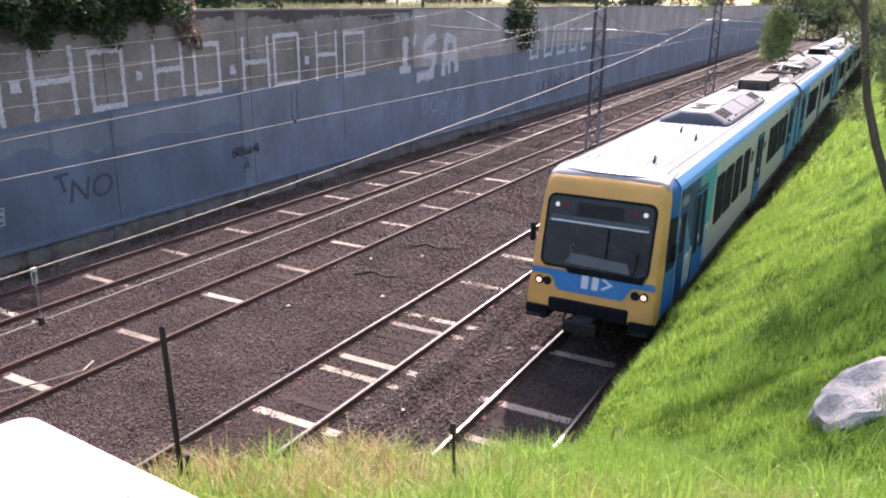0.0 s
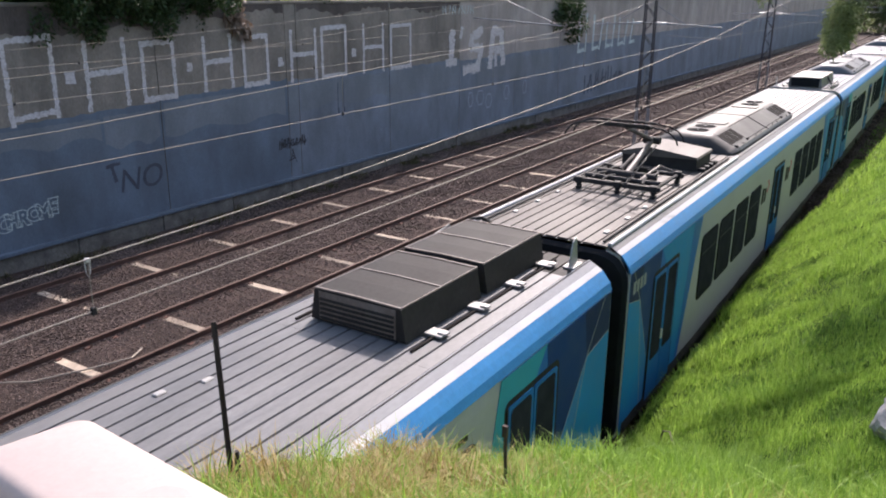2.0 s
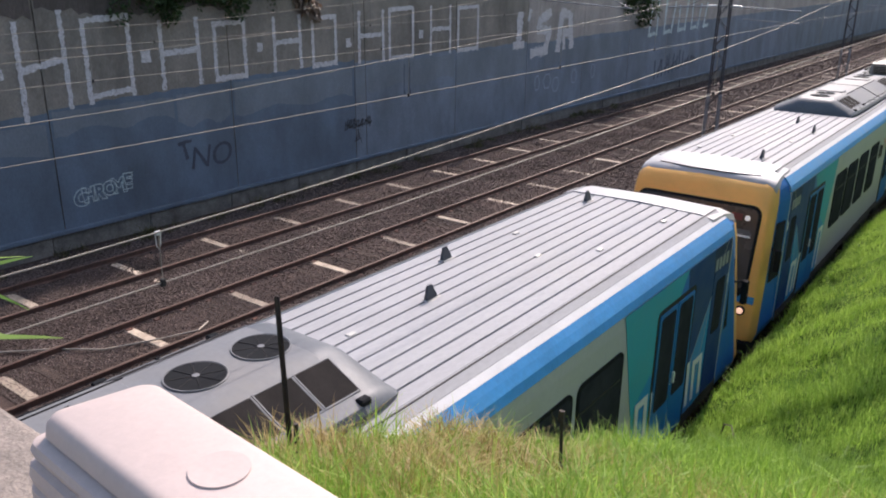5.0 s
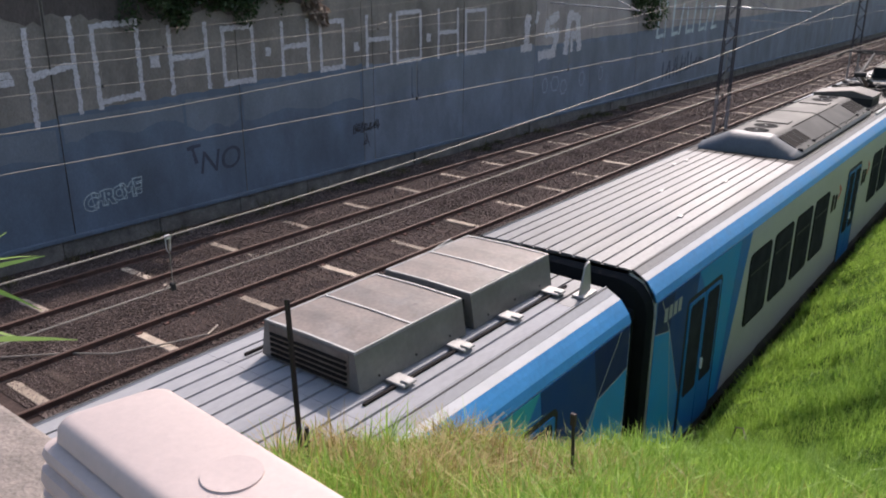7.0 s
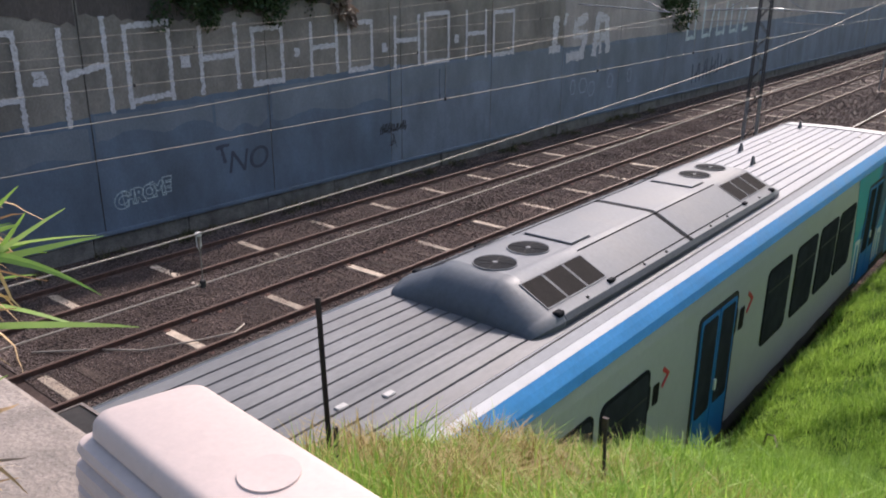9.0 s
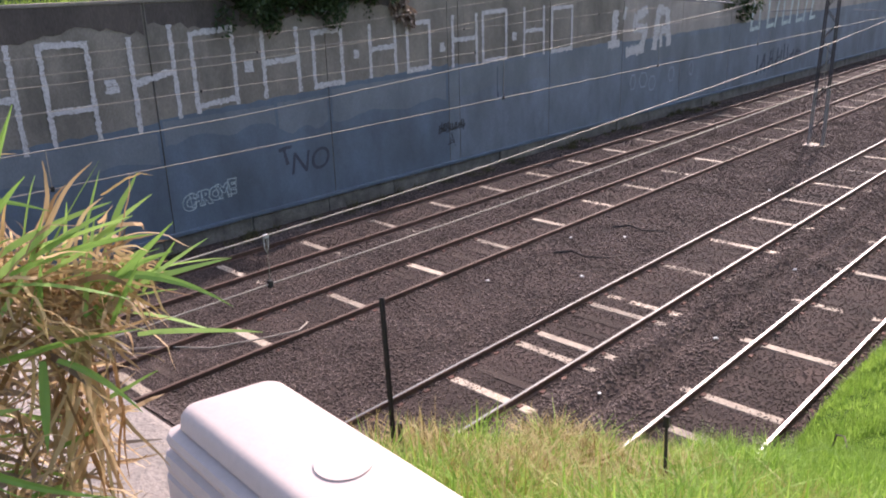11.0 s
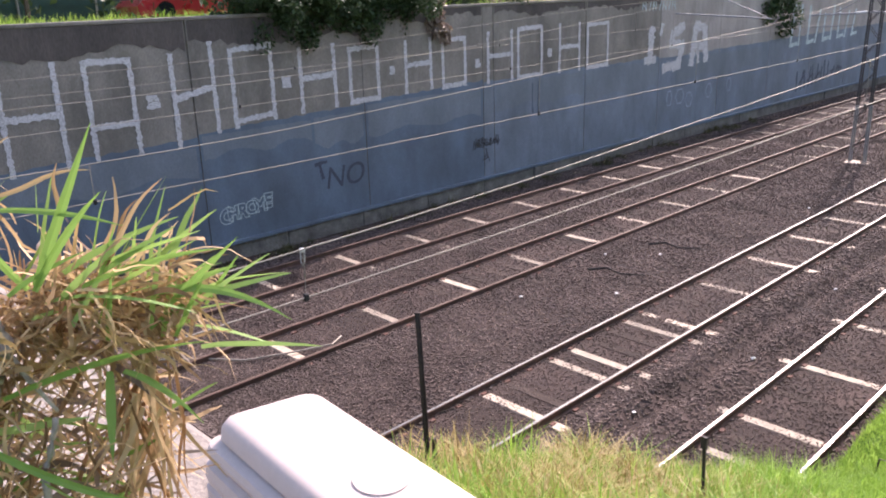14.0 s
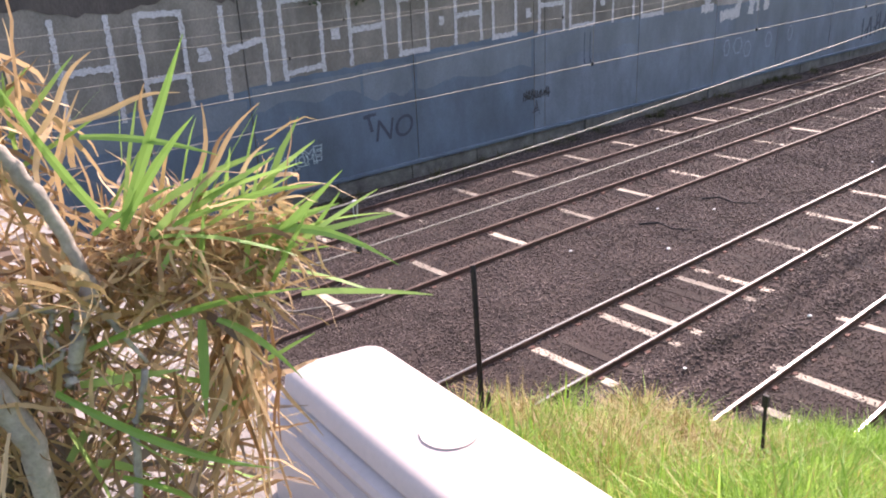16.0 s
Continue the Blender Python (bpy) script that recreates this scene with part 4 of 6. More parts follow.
def grimy_skirt(car, y0, y1):
    """Grime along the car side's lower edge, the bank's shade painted in."""
    lay_ = random.Random(21)
    for s in (-1, 1):
        n = int((y1 - y0) / 0.25)
        low_edge = [(y0, 1.085), (y1, 1.085)]
        high_edge = [(y1 - (y1 - y0) * k / n, 1.27 + lay_.uniform(-0.015, 0.015)) for k in range(n + 1)]
        part("grimy_skirt", prism(low_edge + high_edge, on_side(s, 0.0165), 0.002), T_GRIME_SHADE, car, "grime and painted bank shade along the lower edge")


def bogie(car, y):
    b = part("bogie", box(-1.15, 1.15, y - 1.5, y + 1.5, 0.42, 0.85, bevel=0.06), T_DARK, car, "dark steel bogie")
    for dy in (-1.15, 1.15):
        for s in (-1, 1):
            w = tube([(s * 0.77, y + dy, 0.44), (s * 0.90, y + dy, 0.44)], 0.44, sides=28)
            part("wheel", w, RAIL_RUST, b)
    for s in (-1, 1):
        part("side_frame", box(s * 1.05 - 0.08, s * 1.05 + 0.08, y - 1.6, y + 1.6, 0.38, 0.62, bevel=0.04), T_DARK, b)


def underframe(car, y0, y1):
    for a, b in ((y0 + 4.2, y0 + 7.5), (y0 + 8.2, y0 + 11.8), (y0 + 12.5, y1 - 4.4)):
        part("equipment_case", box(-1.25, 1.25, a, b, 0.35, 1.0, bevel=0.05), T_DARK, car)
    part("sole_bar", box(-1.36, 1.36, y0, y1, 0.84, 0.98), T_DARK, car)


def aircon_pod(car, yc, skin):
    """Rounded roof pod about yc with fans, hatches and grilles at both ends."""
    prof = [(1.0, 3.845), (1.015, 3.92), (0.975, 3.975), (0.90, 4.005), (0.87, 4.02), (0.48, 4.215), (0.42, 4.24), (0.34, 4.25)]

    def sec(y, k, lift=1.0):
        p = [(-x, z) for x, z in prof] + prof[::-1]
        return [(x * k, yc + y, 3.845 + (z - 3.845) * lift) for x, z in p]
    mid_ = [(-3.18, 1, 1), (-0.06, 1, 1), (-0.055, 0.97, 0.96), (0.055, 0.97, 0.96), (0.06, 1, 1), (3.18, 1, 1)]
    pod = part("air_conditioner", loft([sec(y, k, h) for y, k, h in mid_]), skin, car, "grey rounded roof air conditioner")
    smooth_by_angle(pod, 32)
    nose = [(3.18, 1.0, 1.0), (3.30, 0.995, 0.985), (3.40, 0.985, 0.93), (3.50, 0.965, 0.78), (3.585, 0.94, 0.56), (3.63, 0.915, 0.34), (3.645, 0.90, 0.14), (3.65, 0.89, 0.0)]
    # slate ends: shade painted on pale pods, glancing sheen on the sooty one
    for d in (-1, 1):
        slate_end = skin is T_POD or (skin is T_POD_DEEP and d > 0)
        cap_ = part("pod_end", loft([sec(d * y, k, h) for y, k, h in nose]), T_POD_END if slate_end else skin, pod, "sloping pod end, its shade or sheen painted slate-grey")
        smooth_by_angle(cap_, 40)
    part("pod_seam", loft([sec(-0.05, 0.985, 0.985), sec(0.05, 0.985, 0.985)]), T_BLACK, pod, "black joint across the pod")
    for d in (-1, 1):
        for k in (2.98, 2.34):
            y = yc + d * k
            f = part("fan", disc((0.0, y, 4.245), (0, 0, 1), 0.235, 0.014, 30), T_BLACK, pod, "round black fan grille")
            part("fan_hub", disc((0.0, y, 4.259), (0, 0, 1), 0.03, 0.008, 12), T_POD, f)
            for j in range(4):
                a = j * math.pi / 4 + 0.3
                c_, s_ = math.cos(a), math.sin(a)
                part("fan_guard", tube([(-0.225 * c_, y - 0.225 * s_, 4.262), (0.225 * c_, y + 0.225 * s_, 4.262)], 0.0025, sides=5), T_DARK, f)
            part("fan_rim", tube([(0.24 * math.cos(j * math.tau / 30), y + 0.24 * math.sin(j * math.tau / 30), 4.257) for j in range(31)], 0.008, sides=5), skin, f)
        h0, h1 = sorted((yc + d * 1.92, yc + d * 1.50))
        hatch = part("hatch", box(-0.31, 0.33, h0, h1, 4.245, 4.275, bevel=0.012), skin, pod, "raised roof hatch")
        part("hatch_gap", box(-0.325, 0.345, h0 - 0.015, h1 + 0.015, 4.243, 4.254), T_BLACK, hatch)
        for s in (-1, 1):
            for j in range(3):
                a, b = sorted((yc + d * (3.24 - j * 0.405), yc + d * (2.87 - j * 0.405)))
                place = lambda p, q, h, s=s: (s * (0.87 - 0.39 * q + 0.45 * h), p, 4.02 + 0.195 * q + 0.89 * h)
                g = part("grille", prism(rounded(a, b, 0.08, 0.93, 0.02, 2), place, 0.005), T_GRILLE, pod)
                for e0, e1, q0, q1 in ((a - 0.012, a, 0.06, 0.95), (b, b + 0.012, 0.06, 0.95), (a - 0.012, b + 0.012, 0.045, 0.075), (a - 0.012, b + 0.012, 0.935, 0.965)):
                    part("grille_frame", prism([(e0, q0), (e1, q0), (e1, q1), (e0, q1)], place, 0.008), skin, g)
            part("latch", box(s * 0.93 - 0.05, s * 0.93 + 0.04, yc + d * 3.19 - 0.06, yc + d * 3.19 + 0.06, 3.955, 4.02, bevel=0.015, seg=1), T_BLACK, pod)
            part("latch", box(s * 0.915 - 0.03, s * 0.915 + 0.03, yc + d * 2.06 - 0.06, yc + d * 2.06 + 0.06, 3.985, 4.03, bevel=0.01, seg=1), T_BLACK, pod)
            for k in (2.62, 1.3, 0.7):
                part("catch", box(s * 0.945 - 0.015, s * 0.945 + 0.02, yc + d * k - 0.02, yc + d * k + 0.02, 3.975, 4.0, bevel=0.006, seg=1), T_BLACK, pod)
    for s in (-1, 1):
        # dark reflection low on the pod side, painted as a slate strip
        skirt = lambda y: [(s * 1.0, yc + y, 3.845), (s * 1.022, yc + y, 3.92), (s * 0.985, yc + y, 3.972), (s * 0.97, yc + y, 3.96), (s * 0.96, yc + y, 3.845)]
        part("pod_skirt", loft([skirt(-3.15), skirt(3.15)]), T_SKIRT, pod, "lower pod edge with its dark reflection painted on")
        part("ridge_seam", box(s * 0.445 - 0.006, s * 0.445 + 0.006, yc - 2.0, yc + 2.0, 4.22, 4.2405), T_BLACK, pod)
        part("hinge_line", box(s * 0.905 - 0.006, s * 0.905 + 0.006, yc - 2.0, yc + 2.0, 4.0, 4.012), T_BLACK, pod)
        for k in range(9):
            y = yc - 1.8 + k * 0.45
            part("bolt", disc((s * 0.905, y, 4.004), (s * 0.4, 0, 0.9), 0.012, 0.01, 8), T_BLACK, pod)
    return pod


def resistor_case(car, y0, y1, skin):
    """Long metal roof case in two halves with framed lids, a louvred and a plain end, and bright feet."""
    b = part("roof_case", box(-0.48, 0.48, y0 + 0.1, y1 - 0.1, 3.87, 4.170), T_BLACK, car, "metal roof equipment case")
    ym = (y0 + y1) / 2
    lid = T_LID if skin is T_BOX else T_BOX_SOOT
    edge = T_METAL if skin is T_BOX else T_LID
    for a, c in ((y0, ym - 0.07), (ym + 0.07, y1)):
        sec = lambda y: [(-0.61, y, 3.885), (-0.555, y, 4.215), (-0.54, y, 4.230), (0, y, 4.240), (0.54, y, 4.230), (0.555, y, 4.215), (0.61, y, 3.885)]
        half = part("case_half", loft([sec(a), sec(c)]), skin, b, "metal case half with a dirty lid")
        m = (a + c) / 2
        for p, q in ((a + 0.03, m - 0.012), (m + 0.012, c - 0.03)):
            top = lambda y, d: [(-0.53, y, 4.232 + d), (0, y, 4.240 + d), (0.53, y, 4.232 + d), (0.53, y, 4.220), (-0.53, y, 4.220)]
            part("lid_panel", loft([top(p, 0.004), top((p + q) / 2, 0.014), top(q, 0.004)]), lid, half, "dirty lid panel")
        for y in (a + 0.015, m, c - 0.015):
            strip = lambda y_: [(x, y_, z) for x, z in ((-0.555, 4.225), (-0.54, 4.246), (0, 4.256), (0.54, 4.246), (0.555, 4.225))]
            part("lid_strip", loft([strip(y - 0.012), strip(y + 0.012)]), edge, half)
        for s in (-1, 1):
            part("lid_edge", box(s * 0.545 - 0.009, s * 0.545 + 0.009, a, c, 4.226, 4.246, bevel=0.004, seg=1), edge, half)
            for k in range(6):
                y = a + (c - a) * (k // 2 + 0.5) / 3
                z = 3.95 if k % 2 else 4.170
                x = 0.61 - 0.055 * (z - 3.885) / 0.28
                part("rivet", disc((s * x, y, z), (s, 0, 0.2), 0.012, 0.008, 8), T_DARK, half)
    for k in range(5):                  # louvred end
        z = 3.915 + k * 0.052
        part("louvre", box(-0.47, 0.47, y0 - 0.022, y0 - 0.001, z, z + 0.022), T_GRILLE if skin is T_BOX else T_DARK, b)
    part("end_recess", box(-0.49, 0.49, y0 - 0.006, y0, 3.90, 4.215), T_LID, b)
    part("end_plate", box(-0.50, 0.50, y1, y1 + 0.012, 3.90, 4.215), T_BLACK, b, "black end plate")
    for s in (-1, 1):
        part("mounting_rail", box(s * 0.74 - 0.015, s * 0.74 + 0.015, y0 - 0.1, y1 + 0.1, 3.862, 3.885), T_GRILLE, b)
        for k in range(4):
            y = y0 + 0.38 + k * (y1 - y0 - 0.55) / 3
            f = part("foot", box(s * 0.75 - 0.13, s * 0.75 + 0.09, y - 0.09, y + 0.09, 3.878, 3.905, bevel=0.008, seg=1), T_METAL, b, "bright mounting foot")
            part("foot_tab", box(s * 0.80 - 0.04, s * 0.80 + 0.06, y - 0.05, y + 0.05, 3.90, 3.925, bevel=0.008, seg=1), T_METAL, f)
    part("conduit", tube([(-0.57, ym, 4.170), (-0.68, ym + 0.02, 3.98), (-0.78, ym + 0.12, 3.92), (-0.87, ym + 0.4, 3.905), (-0.87, y1 - 0.2, 3.905)], 0.032, sides=8), T_DARK, b)
    part("conduit", tube([(-0.95, ym - 0.25, 3.90), (-0.95, ym + 0.5, 3.90), (-0.94, y1 - 0.1, 3.90)], 0.035, sides=8), T_DARK, b)
    part("fin_bracket", prism([(y1 - 0.34, 3.93), (y1 - 0.28, 3.99), (y1 + 0.20, 4.06), (y1 + 0.24, 4.04), (y1 + 0.24, 3.86), (y1 - 0.30, 3.88)], lambda p, q, h: (-0.98 + h, p, q), 0.015), T_METAL, b, "grey low roof bracket")
    part("upright_bracket", prism([(y1 - 0.10, 3.87), (y1 + 0.16, 3.86), (y1 + 0.10, 4.230), (y1 + 0.05, 4.22), (y1 + 0.0, 4.190)], lambda p, q, h: (1.0 + h, p, q), 0.02), T_METAL, b, "grey upright roof bracket")
    part("bracket_shoe", box(0.93, 1.09, y1 - 0.12, y1 + 0.18, 3.855, 3.885, bevel=0.008, seg=1), T_METAL, b)
    return b


def roof_antenna(car, x, y, tall):
    if tall:
        shoe = part("antenna_shoe", box(x - 0.05, x + 0.05, y - 0.12, y + 0.12, 3.855, 3.88, bevel=0.01, seg=1), T_METAL, car)
        part("antenna", loft([[(x + dx * k, y + dy * k * 2 + (1 - k) * .06, z) for dx, dy in ((-.025, -.04), (.025, -.04), (.025, .05), (-.025, .05))] for k, z in ((1, 3.88), (0.75, 3.95), (0.4, 4.04))]), T_SKIRT, shoe)
    else:
        part("vent_cap", box(x - 0.035, x + 0.035, y - 0.06, y + 0.06, 3.855, 3.885, bevel=0.01, seg=1), T_METAL, car)


def logo_text(car, s, y, scale_, first, second):
    """Operator's mark as plain shapes: two dark blocks and a red angle."""
    d, Z, k = s, 2.62, scale_
    pl = on_side(s, 0.004)
    for a, b, c, e in ((0.0, 0.24, 0.0, 0.46), (0.34, 0.58, 0.0, 0.40)):
        part("side_mark", prism(rounded(min(y + d * a * k, y + d * b * k), max(y + d * a * k, y + d * b * k), Z + c * k, Z + e * k, 0.03, 2), pl, 0.003), first, car, "dark mark reduced to a plain block")
    bm = prism([(y + d * u * k, Z + v * k) for u, v in ((0.66, 0.56), (0.72, 0.62), (0.98, 0.42), (0.72, 0.20), (0.66, 0.26), (0.86, 0.42))], pl, 0.003)
    part("side_mark_angle", bm, second, car, "red angled mark")


def number_bars(car, s, y, z):
    bm = bmesh.new()
    for k in range(4):
        a = y + k * 0.145
        prism([(a, z), (a + .10, z), (a + .10, z + .18), (a, z + .18)], on_side(s, 0.009), 0.003, bm)
    part("number_bar", bm, T_GUTTER, car, "white fleet number reduced to bars")


M_PLAN, T_PLAN = 22.65, 21.65
M_LEN, T_LEN = M_PLAN * LONG, T_PLAN * LONG


def nose_y(z):
    return 0.15 + 0.25 * (z - 1.05)


def cab_half(z, narrow, high):
    return narrow + (high - narrow) * (z - 1.05) / 2.55


def cab_section(dy, narrow, high, top, z0):
    """Sloping section of the cab: half widths at floor and roof, roof height, lower edge."""
    right = [(0.05, z0), (0.0, z0 + 0.15), (0.0, top - 0.38), (0.02, top - 0.16), (0.07, top - 0.06), (0.18, top - 0.01)]
    pts = [(-cab_half(z, narrow, high) + k, nose_y(z) + dy, low(z)) for k, z in right]
    return pts + [(0, nose_y(top) + dy, low(top + 0.02))] + [(-x, y, z) for x, y, z in pts[::-1]]


def cab_rear():
    """Body section where the cab side meets the car, in as many points as a cab section."""
    right = [(1.39, FLOOR_Z), (1.43, FLOOR_Z + 0.15), (1.43, 3.42), (1.36, 3.63), (1.27, 3.745), (1.05, 3.83)]
    return [(-x, 1.45, z) for x, z in right] + [(0, 1.45, 3.85)] + [(x, 1.45, z) for x, z in right[::-1]]


def cab_flank(s):
    def place(a, b, h):
        y0, x0 = nose_y(b) + 0.30, cab_half(b, 1.43, 1.33)
        return (s * (x0 + (HALF - x0) * (a - y0) / (1.45 - y0) + 0.006 + h), a, low(b))
    return place


def end_hood(car, y, d):
    """Black rounded frame round the gangway end of a car."""
    y0, y1, y2 = y - d * 0.01, y + d * 0.04, y + d * 0.11
    rim = lambda y_, k, h: [(x * k, y_, 0.95 + (z - 0.95) * h) for x, _, z in side_section(0.0)]
    hood = part("end_hood", loft([rim(y0, 0.985, 0.985), rim(y1, 0.985, 0.985), rim(y2, 0.955, 0.97)]), T_BLACK, car, "black rounded car end frame")
    smooth_by_angle(hood, 35)


def motor_car(case_skin):
    """Driving car: cab at y = 0, roof pod, roof case towards the inner end."""
    car = empty_thing("motor_car", "silver-grey commuter train driving car with yellow cab front and blue facets", "train car", "cars of the train")
    part("body", loft([side_section(1.45), side_section(M_LEN)]), T_GREY, car, "silver-grey car body")
    shell = loft([cab_section(0.0, 1.34, 1.22, 3.62, 1.12), cab_section(0.02, 1.37, 1.25, 3.675, 1.08), cab_section(0.05, 1.39, 1.27, 3.72, 1.06), cab_section(0.10, 1.408, 1.292, 3.765, 1.045), cab_section(0.16, 1.42, 1.31, 3.80, 1.04), cab_section(0.23, 1.427, 1.322, 3.82, 1.04), cab_section(0.30, 1.43, 1.33, 3.83, 1.04)])
    cab = part("cab_front", shell, T_YELLOW, car, "ochre yellow cab front")
    smooth_by_angle(cab, 50)
    part("cab_side", loft([cab_section(0.30, 1.43, 1.33, 3.83, 1.04), cab_rear()]), T_MID, car, "blue cab side")
    under = [(1.2, -0.05), (0, -0.03), (-1.2, -0.05)]
    over = lambda y, z, k: [(u, v, low(w)) for u, v, w in cab_rim(y, z, k)]
    cab_rim = lambda y, z, k: [(-1.245 * k, y, z - 0.14), (-1.2 * k, y, z - 0.045), (-1.02 * k, y, z + 0.005), (0, y, z + 0.03), (1.02 * k, y, z + 0.005), (1.2 * k, y, z - 0.045), (1.245 * k, y, z - 0.14)] + [(x * k, y, z - 0.16) for x, _ in under]
    crown = part("cab_roof", loft([over(0.95, 3.765, 1.035), over(0.985, 3.80, 1.04), over(1.03, 3.828, 1.04), over(1.10, 3.855, 1.04), over(1.28, 3.895, 1.03), over(1.45, 3.92, 1.03), over(1.9, 3.935, 1.02)]), T_GUTTER, car, "white cab roof")
    smooth_by_angle(crown, 40)
    part("roof_strip", tube([(-0.95, 1.13, 3.80), (-0.3, 1.03, 3.793), (0.3, 1.03, 3.793), (0.95, 1.13, 3.80)], 0.012, sides=6), T_BLACK, car, "dark rain strip")
    front = lambda off: (lambda a, b, h: (a, nose_y(b) - off - h, low(b)))
    ws = part("windscreen", prism(rounded(-1.17, 1.17, 1.94, 3.42, 0.18, 6), front(0.004), 0.02), T_BLACK, cab, "wide dark windscreen")
    part("windscreen_glass", prism(rounded(-1.12, 1.12, 1.99, 3.37, 0.14, 6), front(0.024), 0.004), T_SCREEN, ws)
    part("destination_sign", prism(rounded(-0.5, 0.5, 3.02, 3.28, 0.02, 1), front(0.028), 0.003), T_DARK, ws)
    part("sun_blind", prism([(-1.06, 2.91), (1.06, 2.91), (1.02, 3.0), (-1.02, 3.0)], front(0.0285), 0.002), T_POD_END, ws, "dull grey sun blind")
    part("sun_blind_edge", prism([(-1.05, 2.87), (1.05, 2.87), (1.05, 2.905), (-1.05, 2.905)], front(0.028), 0.004), T_WHITE, ws)
    part("dashboard", prism([(-0.62, 2.06), (0.78, 2.02), (0.70, 2.22), (-0.50, 2.27)], front(0.028), 0.003), T_POD, ws, "pale driver's desk behind the glass")
    for x in (-0.94, 0.94):
        part("marker_light", tube([(x, nose_y(3.2) - 0.02, low(3.2)), (x, nose_y(3.2) - 0.04, low(3.2))], 0.05, sides=14), LAMP_WHITE, ws, "small lit white marker")
        part("tail_light", prism(rounded(x * 0.80 - .1, x * 0.80 + .1, 3.14, 3.26, 0.01, 1), front(0.028), 0.003), T_RED, ws)
    part("wiper_tray", prism([(-0.60, 1.96), (-0.50, 1.86), (1.06, 1.86), (1.12, 1.96)], front(0.006), 0.022), T_BLACK, ws, "black tray below the windscreen")
    for x, m_ in ((-0.55, T_POD), (0.86, T_BLACK)):
        part("wiper", tube([(x + dx, nose_y(z) - 0.05, low(z)) for dx, z in ((-0.03, 2.02), (0.03, 2.16), (0.04, 2.30), (0.02, 2.42), (0.05, 2.47), (0.09, 2.44))], 0.010, sides=6), m_, ws)
    part("centre_post", prism([(0.22, 2.1), (0.27, 2.1), (0.27, 2.86), (0.22, 2.86)], front(0.0275), 0.001), T_BLACK, ws)
    part("nose_band", prism([(-1.33, 1.89), (-1.33, 1.77), (-1.02, 1.77), (-0.88, 1.76), (-0.80, 1.66), (-0.76, 1.55), (-0.66, 1.49), (0.66, 1.49), (0.76, 1.55), (0.80, 1.66), (0.88, 1.76), (1.02, 1.77), (1.33, 1.77), (1.33, 1.89)], front(0.004), 0.014), T_BLUE, cab, "blue band under the windscreen")
    for s in (-1, 1):
        for k, (x, m_) in enumerate(((1.13, LAMP_WARM), (0.95, T_DARK))):
            bz = part("headlight", tube([(s * x, nose_y(1.63) - 0.002, low(1.63)), (s * x, nose_y(1.63) - 0.03, low(1.63))], 0.09, sides=20), T_BLACK, cab)
            part("lens", tube([(s * x, nose_y(1.63) - 0.03, low(1.63)), (s * x, nose_y(1.63) - 0.042, low(1.63))], 0.058, sides=20), m_, bz, "lit warm headlight" if k == 0 else "unlit lamp")
    for a, b in ((-0.20, -0.05), (0.03, 0.17)):
        part("front_mark", prism(rounded(a, b, 1.60, 1.86, 0.02, 2), front(0.02), 0.004), T_WHITE, cab, "white mark reduced to a plain block")
    part("front_mark_angle", prism([(.23, 1.83), (.26, 1.87), (.48, 1.745), (.26, 1.62), (.23, 1.66), (.39, 1.745)], front(0.02), 0.004), T_WHITE, cab, "white angled mark")
    part("lower_lip", box(-0.86, 0.86, 0.13, 0.9, 0.9, 1.2, bevel=0.05), T_BLACK, cab, "black lower apron")
    for s in (-1, 1):
        part("side_apron", box(s * 1.12 - 0.24, s * 1.12 + 0.26, 0.12, 0.95, 0.70, 1.00, bevel=0.06), T_BLACK, cab)
        part("end_step", box(s * 1.16 - 0.16, s * 1.16 + 0.16, 0.05, 0.2, 0.74, 0.80, bevel=0.015), T_DARK, cab)
    cp = part("coupler", box(-0.22, 0.22, -0.2, 0.9, 0.66, 0.94, bevel=0.05), T_DARK, cab, "dark automatic coupler")
    part("coupler_face", box(-0.34, 0.34, -0.28, -0.18, 0.68, 0.92, bevel=0.03), T_DARK, cp)
    part("hose", tube([(-0.5, 0.36, 0.98), (-0.52, 0.24, 0.7), (-0.42, 0.2, 0.5), (-0.3, 0.24, 0.62)], 0.025), T_BLACK, cp)
    for s in (-1, 1):
        mir = part("mirror", box(s * 1.52 - 0.05, s * 1.52 + 0.05, 0.72, 0.84, 2.2, 2.6, bevel=0.03), T_BLACK, car, "black side mirror")
        part("mirror_arm", tube([(s * 1.32, 0.95, 2.58), (s * 1.49, 0.78, 2.58)], 0.018), T_BLACK, mir)
        cd = part("cab_door", prism(rounded(1.52, 2.14, 1.15, 3.2, 0.06), on_side(s, 0.006), 0.008), T_NAVY, car, "dark blue cab door")
        part("cab_door_pane", prism(rounded(1.64, 2.02, 2.2, 3.05, 0.06), on_side(s, 0.014), 0.004), T_GLASS, cd)
        part("cab_window", prism([(0.80, 2.05), (1.36, 2.05), (1.36, 3.1), (1.0, 3.1)], cab_flank(s), 0.006), T_GLASS, car)
        bm = bmesh.new()
        for k in range(5):          # operator's name reduced to bars
            a = 2.2 + k * 0.5
            top = 2.02 + .05 * k
            prism([(a, 1.35), (a + .10, 1.35), (a + .16, top), (a + .06, top)], on_side(s, 0.012), 0.003, bm)
            prism([(a + .28, 1.35), (a + .38, 1.35), (a + .44, top), (a + .34, top)], on_side(s, 0.012), 0.003, bm)
            prism([(a + .16, top - .1), (a + .34, top - .1), (a + .34, top), (a + .16, top)], on_side(s, 0.0125), 0.003, bm)
        part("side_name", bm, T_WHITE, car, "large faint white name reduced to bars")
